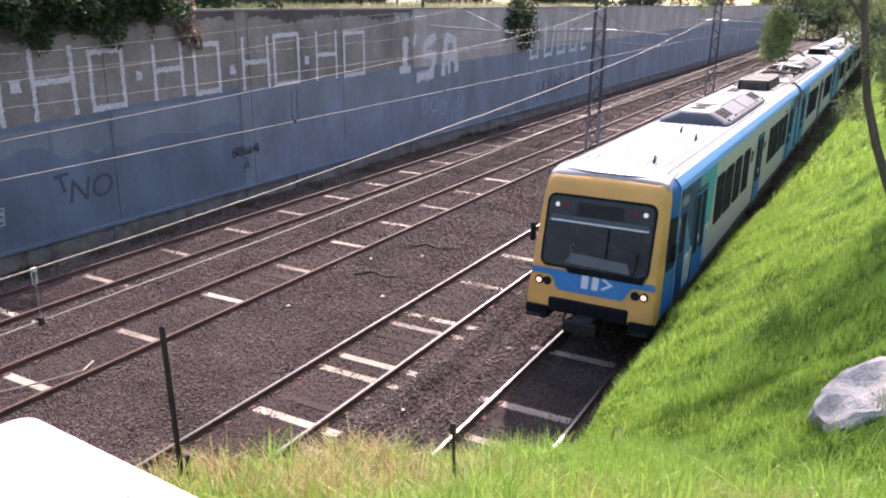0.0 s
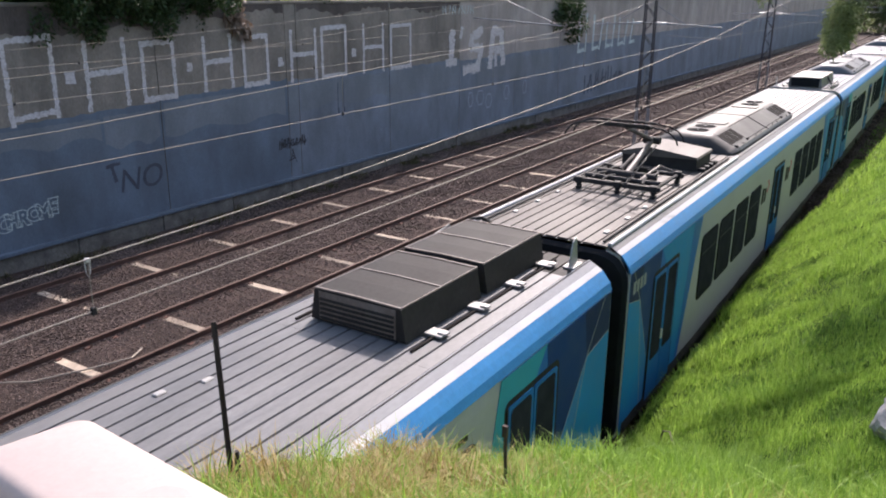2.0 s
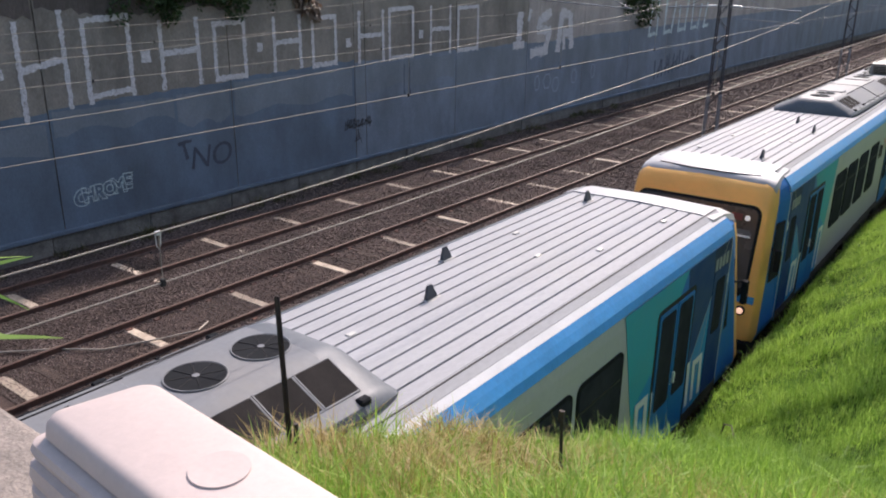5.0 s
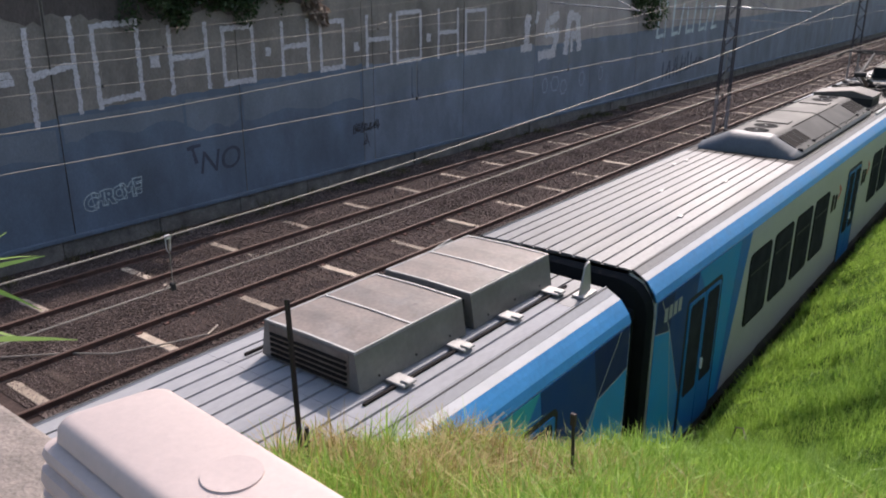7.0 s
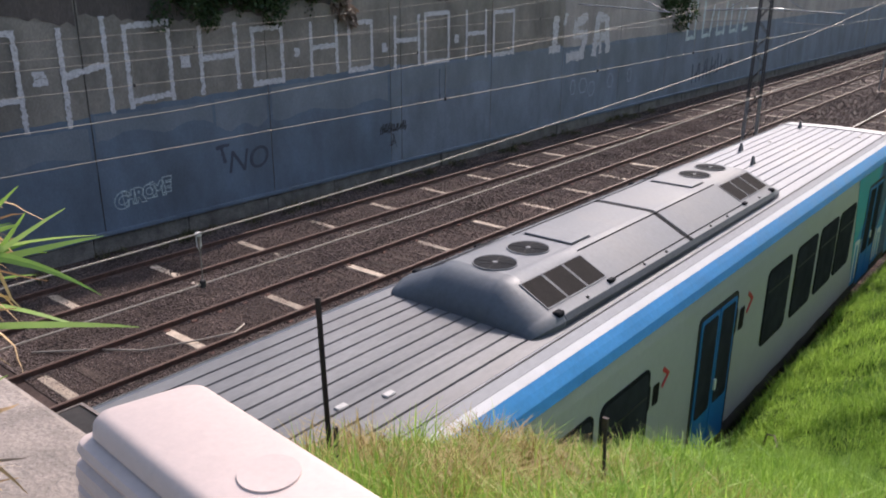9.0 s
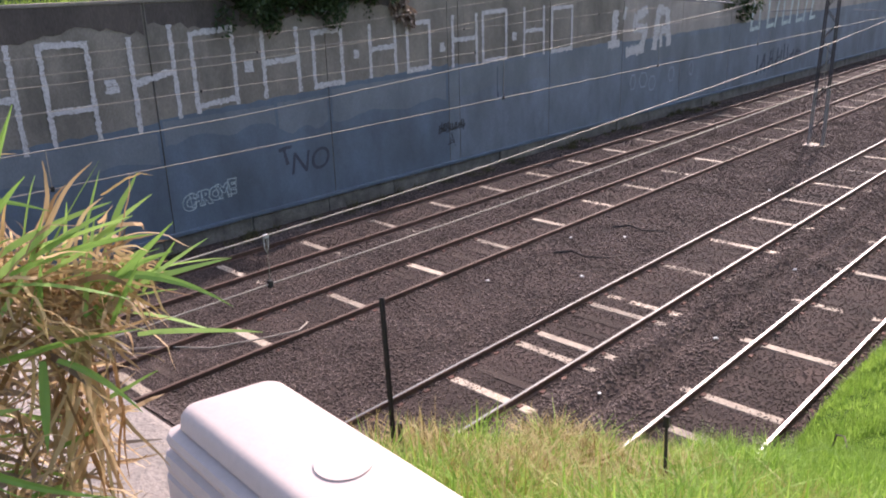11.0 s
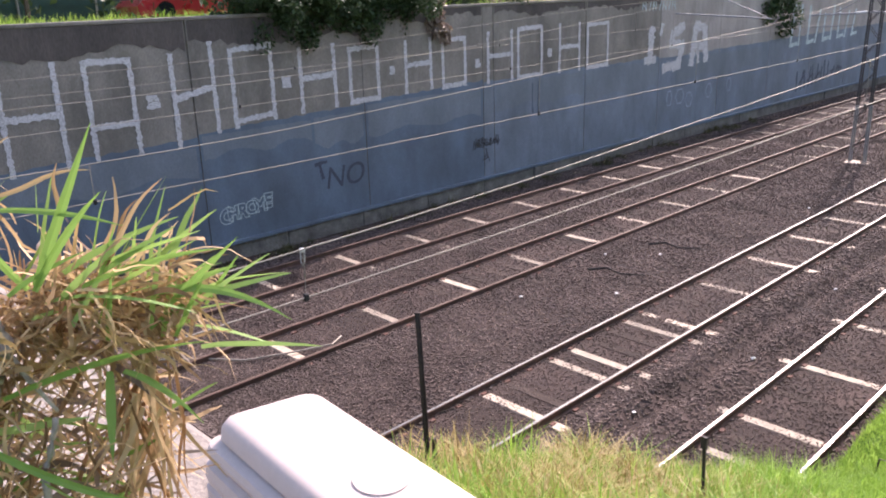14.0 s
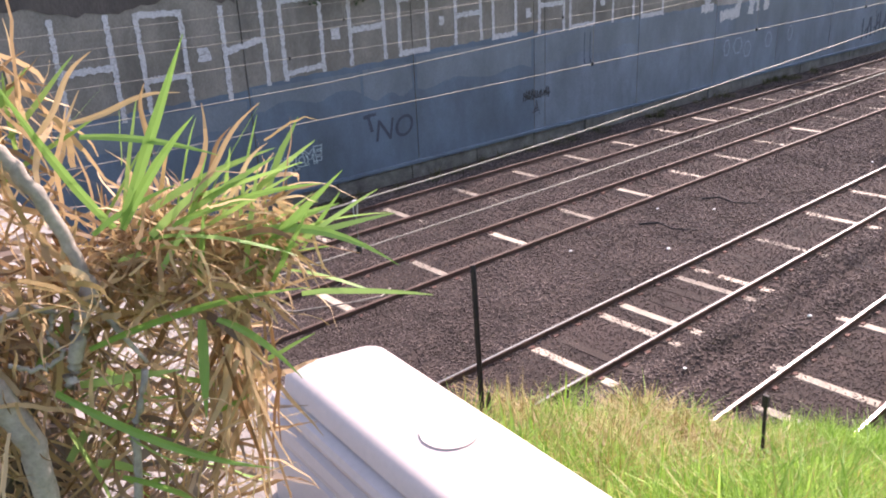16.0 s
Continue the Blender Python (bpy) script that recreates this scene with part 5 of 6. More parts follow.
        number_bars(car, s, 1.6, 3.22)
        part("notice", prism(rounded(1.46, 1.56, 2.86, 3.02, 0.015, 2), on_side(s, 0.008), 0.003), T_WHITE, car, "small white notice")
    grimy_skirt(car, 1.5, M_PLAN - 0.1)
    end_livery(car, 1.46, 1, (1.39, 2.71), 3.7, 3.0, 2.9)
    end_livery(car, M_PLAN, -1, (1.58, 2.9), 2.98, 3.6, 2.95)
    band(car, 1.45, M_LEN, T_ROOF_CLEAN)
    roof_skin(car, 1.9, 12.2, T_ROOF_CLEAN)
    roof_skin(car, 12.204, 19.3, T_ROOF_CLEAN if case_skin is T_BOX else T_ROOF)
    roof_skin(car, 19.304, 22.35, T_ROOF_CLEAN if case_skin is T_BOX else T_ROOF)
    # planks past the case darker: soot, and the case's shadow painted in
    roof_skin(car, 22.354, M_LEN - 0.02, T_ROOF if case_skin is T_BOX else T_SOOT_DEEP)
    end_hood(car, M_LEN, 1)
    for s in (-1, 1):
        off = 0.36 if s < 0 else 0.12
        for y in (5.3 - off / 2, 6.52 - off / 2, 7.82 - off / 2, 9.2 - off / 2, 14.35 - off, 15.6 - off, 16.9 - off, 18.2 - off):
            window(car, s, y, y + 1.12)
        for y in (2.85, 11.72 - off, 19.75):
            door(car, s, y, y + 1.32)
        logo_text(car, s, 10.5 if s > 0 else 11.5, 0.8, T_GRILLE, T_MARK)
        logo_text(car, s, 13.13 if s > 0 else 14.1, 0.66, T_GRILLE, T_MARK)
        part("vent_slot", prism([(18.3 - off, 3.25), (19.15 - off, 3.25), (19.15 - off, 3.32), (18.3 - off, 3.32)], on_side(s), 0.006), T_DARK, car)
    aircon_pod(car, 12.30, T_POD)
    resistor_case(car, 19.58, 22.72, case_skin)
    for x, y, tall in ((-0.75, 2.6, 0), (0.6, 2.3, 1), (0.1, 6.9, 1), (0.72, 5.8, 1), (-0.6, 4.3, 0), (-0.1, 5.0, 0), (0.6, 4.4, 0), (0.15, 8.1, 0), (-0.6, 17.6, 0), (-0.45, 18.0, 0)):
        roof_antenna(car, x, y, tall)
    underframe(car, 0.6, M_LEN)
    bogie(car, 3.4)
    bogie(car, M_LEN - 3.4)
    part("gangway", box(-1.22, 1.22, M_LEN + 0.06, M_LEN + 0.357, 1.0, 3.42, bevel=0.08), T_BLACK, car, "black gangway bellows")
    return car


def trailer_car(soot, pod_skin, hump_skin, roof, gear=0.0, pan_shift=0.0):
    """Middle car: pantograph and roof hump near y = 3, roof pod in the middle."""
    car = empty_thing("trailer_car", "silver-grey commuter train middle car with a pantograph on its sooty roof", "train car", "cars of the train")
    part("body", loft([side_section(0), side_section(T_LEN)]), T_GREY, car, "silver-grey car body")
    grimy_skirt(car, 0.1, T_PLAN - 0.1)
    end_livery(car, 0.0, 1, (1.05, 2.37), 3.65, 2.75, 3.06, T_CYAN)
    end_livery(car, T_PLAN, -1, (1.03, 2.35), 3.55, 2.7, 3.06, T_CYAN)
    band(car, 0.0, T_LEN, T_ROOF)
    roof_skin(car, 0.0, 5.2, T_SOOT)
    roof_skin(car, 5.204, 7.6, soot)
    roof_skin(car, 7.604, 14.9, soot if soot is T_SOOT_DEEP else roof)
    roof_skin(car, 14.904, T_LEN, roof)
    end_hood(car, 0.0, -1)
    end_hood(car, T_LEN, 1)
    for s in (-1, 1):
        for y in (3.75, 5.0, 6.28, 7.55, 13.0, 14.3, 15.6, 16.9):
            window(car, s, y, y + 1.12)
        for y in (1.05, 10.1, 19.3):
            door(car, s, y, y + 1.32)
        logo_text(car, s, 8.9 if s > 0 else 9.8, 0.8, T_GRILLE, T_MARK)
        logo_text(car, s, 11.8 if s > 0 else 12.7, 0.8, T_GRILLE, T_MARK)
        number_bars(car, s, 0.15, 3.24)
        number_bars(car, s, T_PLAN - 0.8, 3.24)
    aircon_pod(car, 11.1 + gear, pod_skin)
    # roof hump: a folded lid on a dark plinth
    sec = lambda y: [(-0.78, y, 4.07), (-0.77, y, 4.14), (-0.28, y, 4.26), (-0.18, y, 4.265), (0.76, y, 4.15), (0.78, y, 4.11)]
    y0, y1 = 5.30 + gear, 6.45 + gear
    hump = part("roof_case", loft([sec(y0), sec(y1)]), hump_skin, car, "sooty folded roof equipment case")
    wall_ = lambda y, k: [(-0.76 * k, y, 3.86), (-0.765 * k, y, 4.105), (-0.22, y, 4.245), (0.75 * k, y, 4.12), (0.76 * k, y, 3.86)]
    part("case_body", loft([wall_(y0 + 0.05, 1), wall_(y1 - 0.05, 1)]), T_DARK, hump, "dark body under the lid")
    for k in range(4):
        part("case_foot", box(0.76, 0.90, y0 + 0.1 + k * 0.3, y0 + 0.24 + k * 0.3, 3.86, 3.93, bevel=0.01, seg=1), T_DARK, hump)
    # pantograph: base frame, arms and head
    pan = part("pantograph", box(-0.72, 0.85, 2.92, 3.0, 3.99, 4.07, bevel=0.015), T_DARK, car, "raised dark single-arm pantograph")
    pan.location.y = pan_shift
    bm = bmesh.new()
    for x in (-0.62, 0.74):
        tube([(x, 2.95, 4.02), (x, 4.35, 4.02)], 0.032, bm)
    tube([(-0.72, 4.35, 4.02), (0.85, 4.35, 4.02)], 0.04, bm)
    tube([(-0.62, 3.25, 4.06), (0.74, 3.25, 4.06)], 0.045, bm)
    tube([(-0.55, 3.67, 4.06), (0.55, 3.67, 4.06)], 0.075, bm, 12)
    part("base_frame", bm, T_DARK, pan)
    for x in (-0.62, 0.1, 0.74):
        for y in (2.95, 4.35):
            bm = bmesh.new()
            for k in range(4):
                tube([(x, y, 3.86 + k * 0.035), (x, y, 3.882 + k * 0.035)], 0.062 if k % 2 else 0.045, bm, 12)
            part("insulator", bm, T_DARK, pan)
            part("insulator_cap", box(x - 0.07, x + 0.07, y - 0.06, y + 0.06, 3.99, 4.09, bevel=0.02), T_DARK, pan)
    part("lower_arm", tube([(0, 3.67, 4.06), (0, 5.0, 4.5)], 0.065, sides=10, taper=0.05), T_LID, pan, "dusty lower arm")
    part("thrust_rod", tube([(0.16, 3.4, 4.04), (0.12, 4.9, 4.42)], 0.018, sides=6), T_DARK, pan)
    part("damper", tube([(-0.15, 3.75, 4.12), (-0.12, 4.4, 4.28)], 0.045, sides=9), T_DARK, pan)
    part("upper_arm", tube([(0, 5.0, 4.5), (0, 3.35, 4.98)], 0.048, sides=8, taper=0.03), T_DARK, pan)
    part("guide_rod", tube([(0.09, 5.0, 4.46), (0.06, 3.35, 4.94)], 0.012, sides=6), T_DARK, pan)
    part("knuckle", tube([(-0.16, 5.0, 4.5), (0.16, 5.0, 4.5)], 0.075, sides=12), T_DARK, pan)
    bm = bmesh.new()
    for y in (3.14, 3.52):
        arc = [(-1.02, y, 4.78), (-0.99, y, 4.86), (-0.9, y, 4.955), (-0.75, y, 5.02), (-0.5, y, 5.045), (0, y, 5.055), (0.5, y, 5.045), (0.75, y, 5.02), (0.9, y, 4.955), (0.99, y, 4.86), (1.02, y, 4.78)]
        tube(arc, 0.016, bm, 7)
        box(-0.52, 0.52, y - 0.018, y + 0.018, 5.03, 5.07, bevel=0.006, bm=bm, seg=1)
    part("collector_head", bm, T_DARK, pan, "dark twin-strip collector head with drooping horns")
    bm = bmesh.new()
    for x in (-0.42, 0.42):
        tube([(x, 3.14, 5.02), (x, 3.52, 5.02)], 0.014, bm, 6)
        box(x - 0.07, x + 0.07, 3.27, 3.40, 4.97, 5.03, bevel=0.01, bm=bm, seg=1)
    tube([(-0.45, 3.33, 4.99), (0.45, 3.33, 4.99)], 0.022, bm, 7)
    part("head_carrier", bm, T_DARK, pan)
    part("pull_rod", tube([(0.35, 3.3, 4.06), (0.4, 4.3, 4.16), (0.62, 4.38, 4.08)], 0.022, sides=7), T_LID, pan, "dusty bent pull rod")
    for x, y in ((-0.45, 3.35), (-0.2, 3.2), (0.25, 3.15), (0.5, 3.3), (0.55, 3.85), (-0.4, 3.95)):
        part("spring", tube([(x, y - 0.22, 4.06), (x * 0.9, y, 4.10), (x * 0.8, y + 0.28, 4.07)], 0.026, sides=8), T_DARK, pan)
    for x, y in ((-0.82, 0.9), (-0.82, 1.7), (0.82, 0.6), (0.82, 1.5), (0.82, 2.3), (-0.82, 2.5)):
        roof_antenna(car, x, y, 0)
    for s in (-1, 1):
        part("roof_cable", tube([(s * 0.97, 0.1, 3.885), (s * 0.97, 7.3, 3.885)], 0.02, sides=6), T_DARK, car)
        part("gutter_rail", tube([(s * 1.10, 0.0, 3.872), (s * 1.10, 7.5, 3.872)], 0.034, sides=10), T_EDGE, car, "white rounded gutter rail")
    part("roof_cable", tube([(-0.85, 0.12, 3.86), (-0.93, -0.02, 3.96), (-1.0, -0.16, 3.97), (-1.04, -0.28, 3.88)], 0.028, sides=8), T_DARK, car)
    for x, y in ((0.7, 16.4), (-0.5, 17.1), (0.1, 18.4), (-0.7, 19.6), (0.65, 15.9)):
        roof_antenna(car, x, y, 0)
    underframe(car, 0.0, T_LEN)
    bogie(car, 3.3)
    bogie(car, T_LEN - 3.3)
    for y0, y1 in ((-0.357, -0.06), (T_LEN + 0.06, T_LEN + 0.357)):
        part("gangway", box(-1.22, 1.22, y0, y1, 1.0, 3.42, bevel=0.08), T_BLACK, car, "black gangway bellows")
    return car


motor = motor_car(T_BOX_SOOT)
pale_motor = motor_car(T_BOX)
trailer = trailer_car(T_SOOT, T_POD_SOOT, T_SOOT, T_ROOF, 0.2)
dark_trailer = trailer_car(T_SOOT_DEEP, T_POD_DEEP, T_SOOT, T_ROOF, -0.15, -0.75)
GAP = 0.714
UNIT = 2 * M_LEN + T_LEN + 2 * GAP
SECOND = UNIT + 0.306
cars = [(motor, 0.0, 0), (trailer, M_LEN + GAP, 0)]
spare = Matrix.Identity(4)
cars.append((pale_motor, UNIT, 180))
cars.append((copy_thing(pale_motor, spare), SECOND, 0))
cars.append((dark_trailer, SECOND + M_LEN + GAP + T_LEN, 180))
cars.append((copy_thing(motor, spare), SECOND + UNIT, 180))
tagged(cars[4][0], "silver-grey commuter train middle car, pantograph on the rear sooty roof")
tagged(cars[2][0], "silver-grey commuter train driving car running cab last, roof case leading")
tagged(cars[5][0], "silver-grey rearmost commuter train driving car, cab at the tail")
tagged(cars[3][0], "silver-grey commuter train driving car coupled nose to tail in mid train")

# ---- bridge deck edge, post, pegs and the white case at the camera's feet ----
deck = part("bridge_deck", box(-12.0, -1.2, -14.0, 0.97, 5.62, 5.9, bevel=0.02), DECK)
tagged(deck, "gritty concrete edge of the overbridge deck", "bridge deck", kind="structure")
lip = part("deck_edge", box(-1.195, -0.40, -14.0, 0.70, 5.62, 5.89, bevel=0.02), DECK)
tagged(lip, "gritty concrete strip between the deck and the bank", "bridge deck", kind="structure")
abut = part("abutment_wall", box(-2.84, -2.5, -14.0, 2.3, -0.4, 4.6, bevel=0.02), DECK)
tagged(abut, "plain concrete abutment wall beside the track", "wall", kind="structure")


def enamel_case():
    """Pinkish-white enamelled case with rounded corners, ridges down its side and a round cap on its lid."""
    c = Vector((-1.317, 0.745, 6.259))
    ax = Vector((0.64, -0.045, 0)).normalized()          # along the case
    ay = Vector((0.056, 0.248, 0)).normalized()        # across it
    length, width = 1.465, 0.262
    thing = empty_thing("enamel_case", "pinkish-white enamelled case with ridged side and round lid cap", "case")

    def at(a, b, h):
        p = c + ax * a + ay * b
        return (p.x, p.y, p.z + h)
    top = bmesh.new()
    n = 5
    rings = []
    for inset, h in ((0.0, -0.05), (0.004, -0.022), (0.014, -0.006), (0.03, 0.0)):
        rings.append([at(a, b, h) for a, b in rounded(inset, length - inset, inset, width - inset, 0.045 - inset * 0.4, n)])
    rv = [[top.verts.new(p) for p in r] for r in rings]
    m = len(rv[0])
    for u, w in zip(rv, rv[1:]):
        for k in range(m):
            top.faces.new((u[k], u[(k + 1) % m], w[(k + 1) % m], w[k]))
    top.faces.new(rv[-1])
    part("lid", top, BOX_PLASTIC, thing, smooth=True)
    body = bmesh.new()
    prof = [(0.006, -0.05), (0.006, -0.058), (-0.020, -0.068), (-0.026, -0.085), (-0.022, -0.10), (-0.012, -0.106), (-0.012, -0.112), (-0.030, -0.122), (-0.034, -0.15), (-0.030, -0.17), (-0.024, -0.176), (-0.034, -0.184), (-0.036, -0.36)]
    rv = [[body.verts.new(at(a, b, h)) for a, b in rounded(i, length - i, i, width - i, 0.045, n)] for i, h in prof]
    for u, w in zip(rv, rv[1:]):
        for k in range(m):
            body.faces.new((u[k], u[(k + 1) % m], w[(k + 1) % m], w[k]))
    body.faces.new(rv[-1])
    part("body", body, BOX_PLASTIC, thing, "ridged enamelled side")
    cc = Vector(at(0.461, 0.146, 0.0))
    part("cap", tube([cc, cc + Vector((0, 0, 0.004)), cc + Vector((0, 0, 0.0041))], 0.06, sides=36), BOX_PLASTIC, thing, "round flush cap")
    return thing


enamel_case()

post = empty_thing("fence_picket", "rust-dark steel fence picket standing in the grassy edge", "post", "fence pickets")
bm = bmesh.new()
for a in (0, 2.1, 4.2):
    d = Vector((math.cos(a), math.sin(a), 0)) * 0.016
    s = Vector((-d.y, d.x, 0)) * 0.16
    lo, hi = Vector((-2.40, 2.41, 4.6)), Vector((-2.445, 2.41, 5.70))
    vs = [bm.verts.new(p) for p in (lo - s, lo + s, lo + d + s * .5, lo + d - s * .5, hi - s, hi + s, hi + d + s * .5, hi + d - s * .5)]
    for f in ((0, 1, 2, 3), (7, 6, 5, 4), (0, 4, 5, 1), (1, 5, 6, 2), (2, 6, 7, 3), (3, 7, 4, 0)):
        bm.faces.new([vs[k] for k in f])
part("shaft", bm, PICKET, post)
bm = tube([(-2.37, 2.42, 4.6), (-2.375, 2.42, 5.02)], 0.013, sides=6)
tagged(part("steel_stub", bm, PICKET), "short rusty steel stub beside a fence picket", "post", "fence pickets")
bm = tube([(-1.425, 3.5, 4.4), (-1.445, 3.5, 4.92)], 0.011, sides=6, taper=0.009)
box(-1.46, -1.43, 3.49, 3.51, 4.86, 4.93, bm=bm)
tagged(part("steel_peg", bm, PICKET), "thin dark steel peg in the long grass", "peg", "fence pickets")

# ---- boulder, litter, loose cable ----
bm = bmesh.new()
bmesh.ops.create_icosphere(bm, subdivisions=4, radius=1)
for v in bm.verts:
    n_ = v.co.normalized()
    k = 1 + 0.20 * noise.noise(n_ * 1.6) + 0.10 * abs(noise.noise(n_ * 4.0)) + 0.05 * noise.noise(n_ * 11)
    p = Vector((n_.x * 0.78 * k, n_.y * 0.52 * k, n_.z * 0.46 * k))
    p.z = min(p.z, 0.25 + 0.10 * noise.noise(p * 3.0))           # broken flat top
    p.y = max(p.y, -0.36 + 0.08 * noise.noise(p * 4.0) - 0.25 * p.z)
    v.co = p
rock = part("boulder", bm, ROCK, smooth=False)
rock.matrix_world = Matrix.Translation((1.02, 7.55, 3.80)) @ pose(0, 0, 0, 6, -24, 12)
tagged(rock, "pale weathered boulder half sunk in the grass", "rock")
lay = random.Random(21)
for x, y in ((-9.9, 27.0), (-10.98, 19.35), (-5.96, 14.55), (-11.2, 35.0), (-6.4, 20.0), (-11.8, 14.2), (-12.2, 18.4), (-10.2, 16.0), (-6.6, 11.2)):
    bm = bmesh.new()
    bmesh.ops.create_icosphere(bm, subdivisions=1, radius=0.045)
    for v in bm.verts:
        v.co *= lay.uniform(0.6, 1.4)
        v.co.z *= 0.6
    p = part("litter", bm, RUBBISH)
    p.location = (x, y, float(ground_height(x, y)) + 0.05)
    tagged(p, "scrap of white litter on the ballast", "litter", "litter on the ballast")
bm = tube([(-15.5, 6.1, -0.10), (-14.6, 7.0, -0.09), (-13.9, 7.6, -0.12), (-13.4, 8.6, -0.10), (-13.1, 9.3, -0.08), (-13.35, 9.75, -0.1)], 0.02, sides=7)
tagged(part("loose_cable", bm, WIRE), "pale loose cable lying across a track", "cable")
for y0 in (17.0, 20.0):
    bm = tube([(-11.8, y0, -0.08), (-11.4, y0 + 0.3, -0.02), (-10.9, y0 + 0.2, -0.05), (-10.4, y0 + 0.6, -0.08)], 0.035, sides=6, taper=0.015)
    tagged(part("fallen_branch", bm, T_DARK), "dark fallen branch on the ballast", "branch")

z_twig = float(ground_height(-1.9, 8.7))
bm = tube([(-2.05, 8.95, z_twig - 0.15), (-1.98, 8.85, z_twig + 0.16), (-1.86, 8.7, z_twig + 0.26), (-1.72, 8.4, z_twig + 0.24)], 0.012, sides=6, taper=0.006)
tagged(part("twig", bm, BARK), "thin dark twig arching out of the grass", "branch")

# ---- long grass on the bank ----


def bank_grass(n, x0, x1, y0, y1, hmin, hmax, w, m, name, label, lean=0.45, power=1.0, deep=None):
    x = rng.uniform(x0, x1, n)
    y = y0 + (y1 - y0) * rng.uniform(0, 1, n) ** power
    keep = x > bank_edge(y) + 0.06 + 0.10 * value_noise(x, y, 3.1, 6)
    keep &= ~((y < 1.3) & (x < 0.35))
    if deep is not None:                # patches of darker grass among the bright, spread by noise
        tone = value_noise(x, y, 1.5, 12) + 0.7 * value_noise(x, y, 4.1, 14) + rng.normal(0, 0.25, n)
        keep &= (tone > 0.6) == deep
    x, y = x[keep], y[keep]
    patch = np.clip(0.8 + 0.5 * value_noise(x, y, 2.6, 8) + 0.25 * value_noise(x, y, 7.0, 2), 0.3, 2)
    h = rng.uniform(hmin, hmax, len(x)) * patch
    roots = np.stack([x, y, ground_height(x, y) - 0.02], 1)
    up = np.tile(np.array([[0.0, 0.0, 1.0]]), (len(x), 1))
    return tagged(blades(name, roots, up, h, w * rng.uniform(0.6, 1.3, len(x)), m, lean=lean), label, "grass", kind="stuff")


def straw_clumps(n, per):
    """Patches of dead straw and seeding stems on the crest of the bank."""
    cx, cy = rng.uniform(-2.8, -1.3, n), 2.1 + 2.1 * rng.uniform(0, 1, n)
    x, y = (np.repeat(c, per) + rng.normal(0, 0.06, n * per) for c in (cx, cy))
    roots = np.stack([x, y, ground_height(x, y) - 0.01], 1)
    keep = x > bank_edge(y) + 0.05
    roots = roots[keep]
    k = len(roots)
    up = np.tile(np.array([[0.0, 0.0, 1.0]]), (k, 1))
    return tagged(blades("bank_straw", roots, up, rng.uniform(0.10, 0.30, k), rng.uniform(0.004, 0.009, k), STRAW_BANK, lean=0.95, seg=4), "patches of dry straw on the bank crest", "grass", kind="stuff")


def tall_tufts(n, per):
    """Ragged taller tufts standing out of the turf."""
    cx, cy = rng.uniform(-2.8, 1.2, n), 1.9 + 5.0 * rng.uniform(0, 1, n) ** 1.6
    x, y = (np.repeat(c, per) + rng.normal(0, 0.07, n * per) for c in (cx, cy))
    keep = x > bank_edge(y) + 0.05
    x, y = x[keep], y[keep]
    roots = np.stack([x, y, ground_height(x, y) - 0.01], 1)
    k = len(roots)
    up = np.tile(np.array([[0.0, 0.0, 1.0]]), (k, 1))
    return tagged(blades("bank_tuft", roots, up, rng.uniform(0.16, 0.36, k), rng.uniform(0.005, 0.011, k), GRASS, lean=0.6, seg=3), "taller ragged green tufts on the near bank", "grass", kind="stuff")


bank_grass(110000, -2.95, 2.2, 1.6, 9.0, 0.08, 0.24, 0.0085, GRASS, "bank_grass", "lush bright green grass on the near bank", power=1.1, deep=False)
bank_grass(110000, -2.95, 2.2, 1.6, 9.0, 0.08, 0.22, 0.0085, GRASS_DEEP, "bank_grass", "darker green grass in patches on the bank", power=1.1, deep=True)
bank_grass(16000, -0.5, 7.0, -5.0, 6.0, 0.08, 0.2, 0.016, GRASS, "bank_grass", "short green grass on the bank top")
bank_grass(6500, -2.9, 0.6, 1.6, 4.6, 0.14, 0.34, 0.007, GRASS_GOLD, "bank_grass", "yellowing blades among the near grass", lean=0.6)
straw_clumps(36, 150)
tall_tufts(130, 40)
bank_grass(110000, -3.0, 4.0, 9.0, 24.0, 0.11, 0.28, 0.013, GRASS, "bank_grass", "bright green grass on the cutting slope", power=1.3, deep=False)
bank_grass(100000, -3.0, 4.0, 9.0, 24.0, 0.10, 0.25, 0.013, GRASS_DEEP, "bank_grass", "darker green grass in patches on the slope", power=1.3, deep=True)
bank_grass(40000, -3.0, 8.0, 24.0, 70.0, 0.2, 0.45, 0.03, GRASS, "bank_grass", "green grass far along the slope", power=1.3)
xs = rng.uniform(-27, -20.75, 14000)
ys = rng.uniform(0, 70, 14000)
rts = np.stack([xs, ys, ground_height(xs, ys) - 0.02], 1)
upv = np.tile(np.array([[0.0, 0.0, 1.0]]), (14000, 1))
tagged(blades("verge_grass", rts, upv, rng.uniform(0.2, 0.5, 14000), rng.uniform(0.02, 0.04, 14000), GRASS), "green grass on the verge above the wall", "grass", kind="stuff")
xs = rng.uniform(-23, -20.75, 5000)
ys = rng.uniform(24, 64, 5000)
rts = np.stack([xs, ys, ground_height(xs, ys) - 0.02], 1)
tagged(blades("verge_straw", rts, upv[:5000], rng.uniform(0.3, 0.7, 5000), rng.uniform(0.02, 0.05, 5000), STRAW_LONG, lean=0.8), "dry pale grass along the wall top", "grass", kind="stuff")



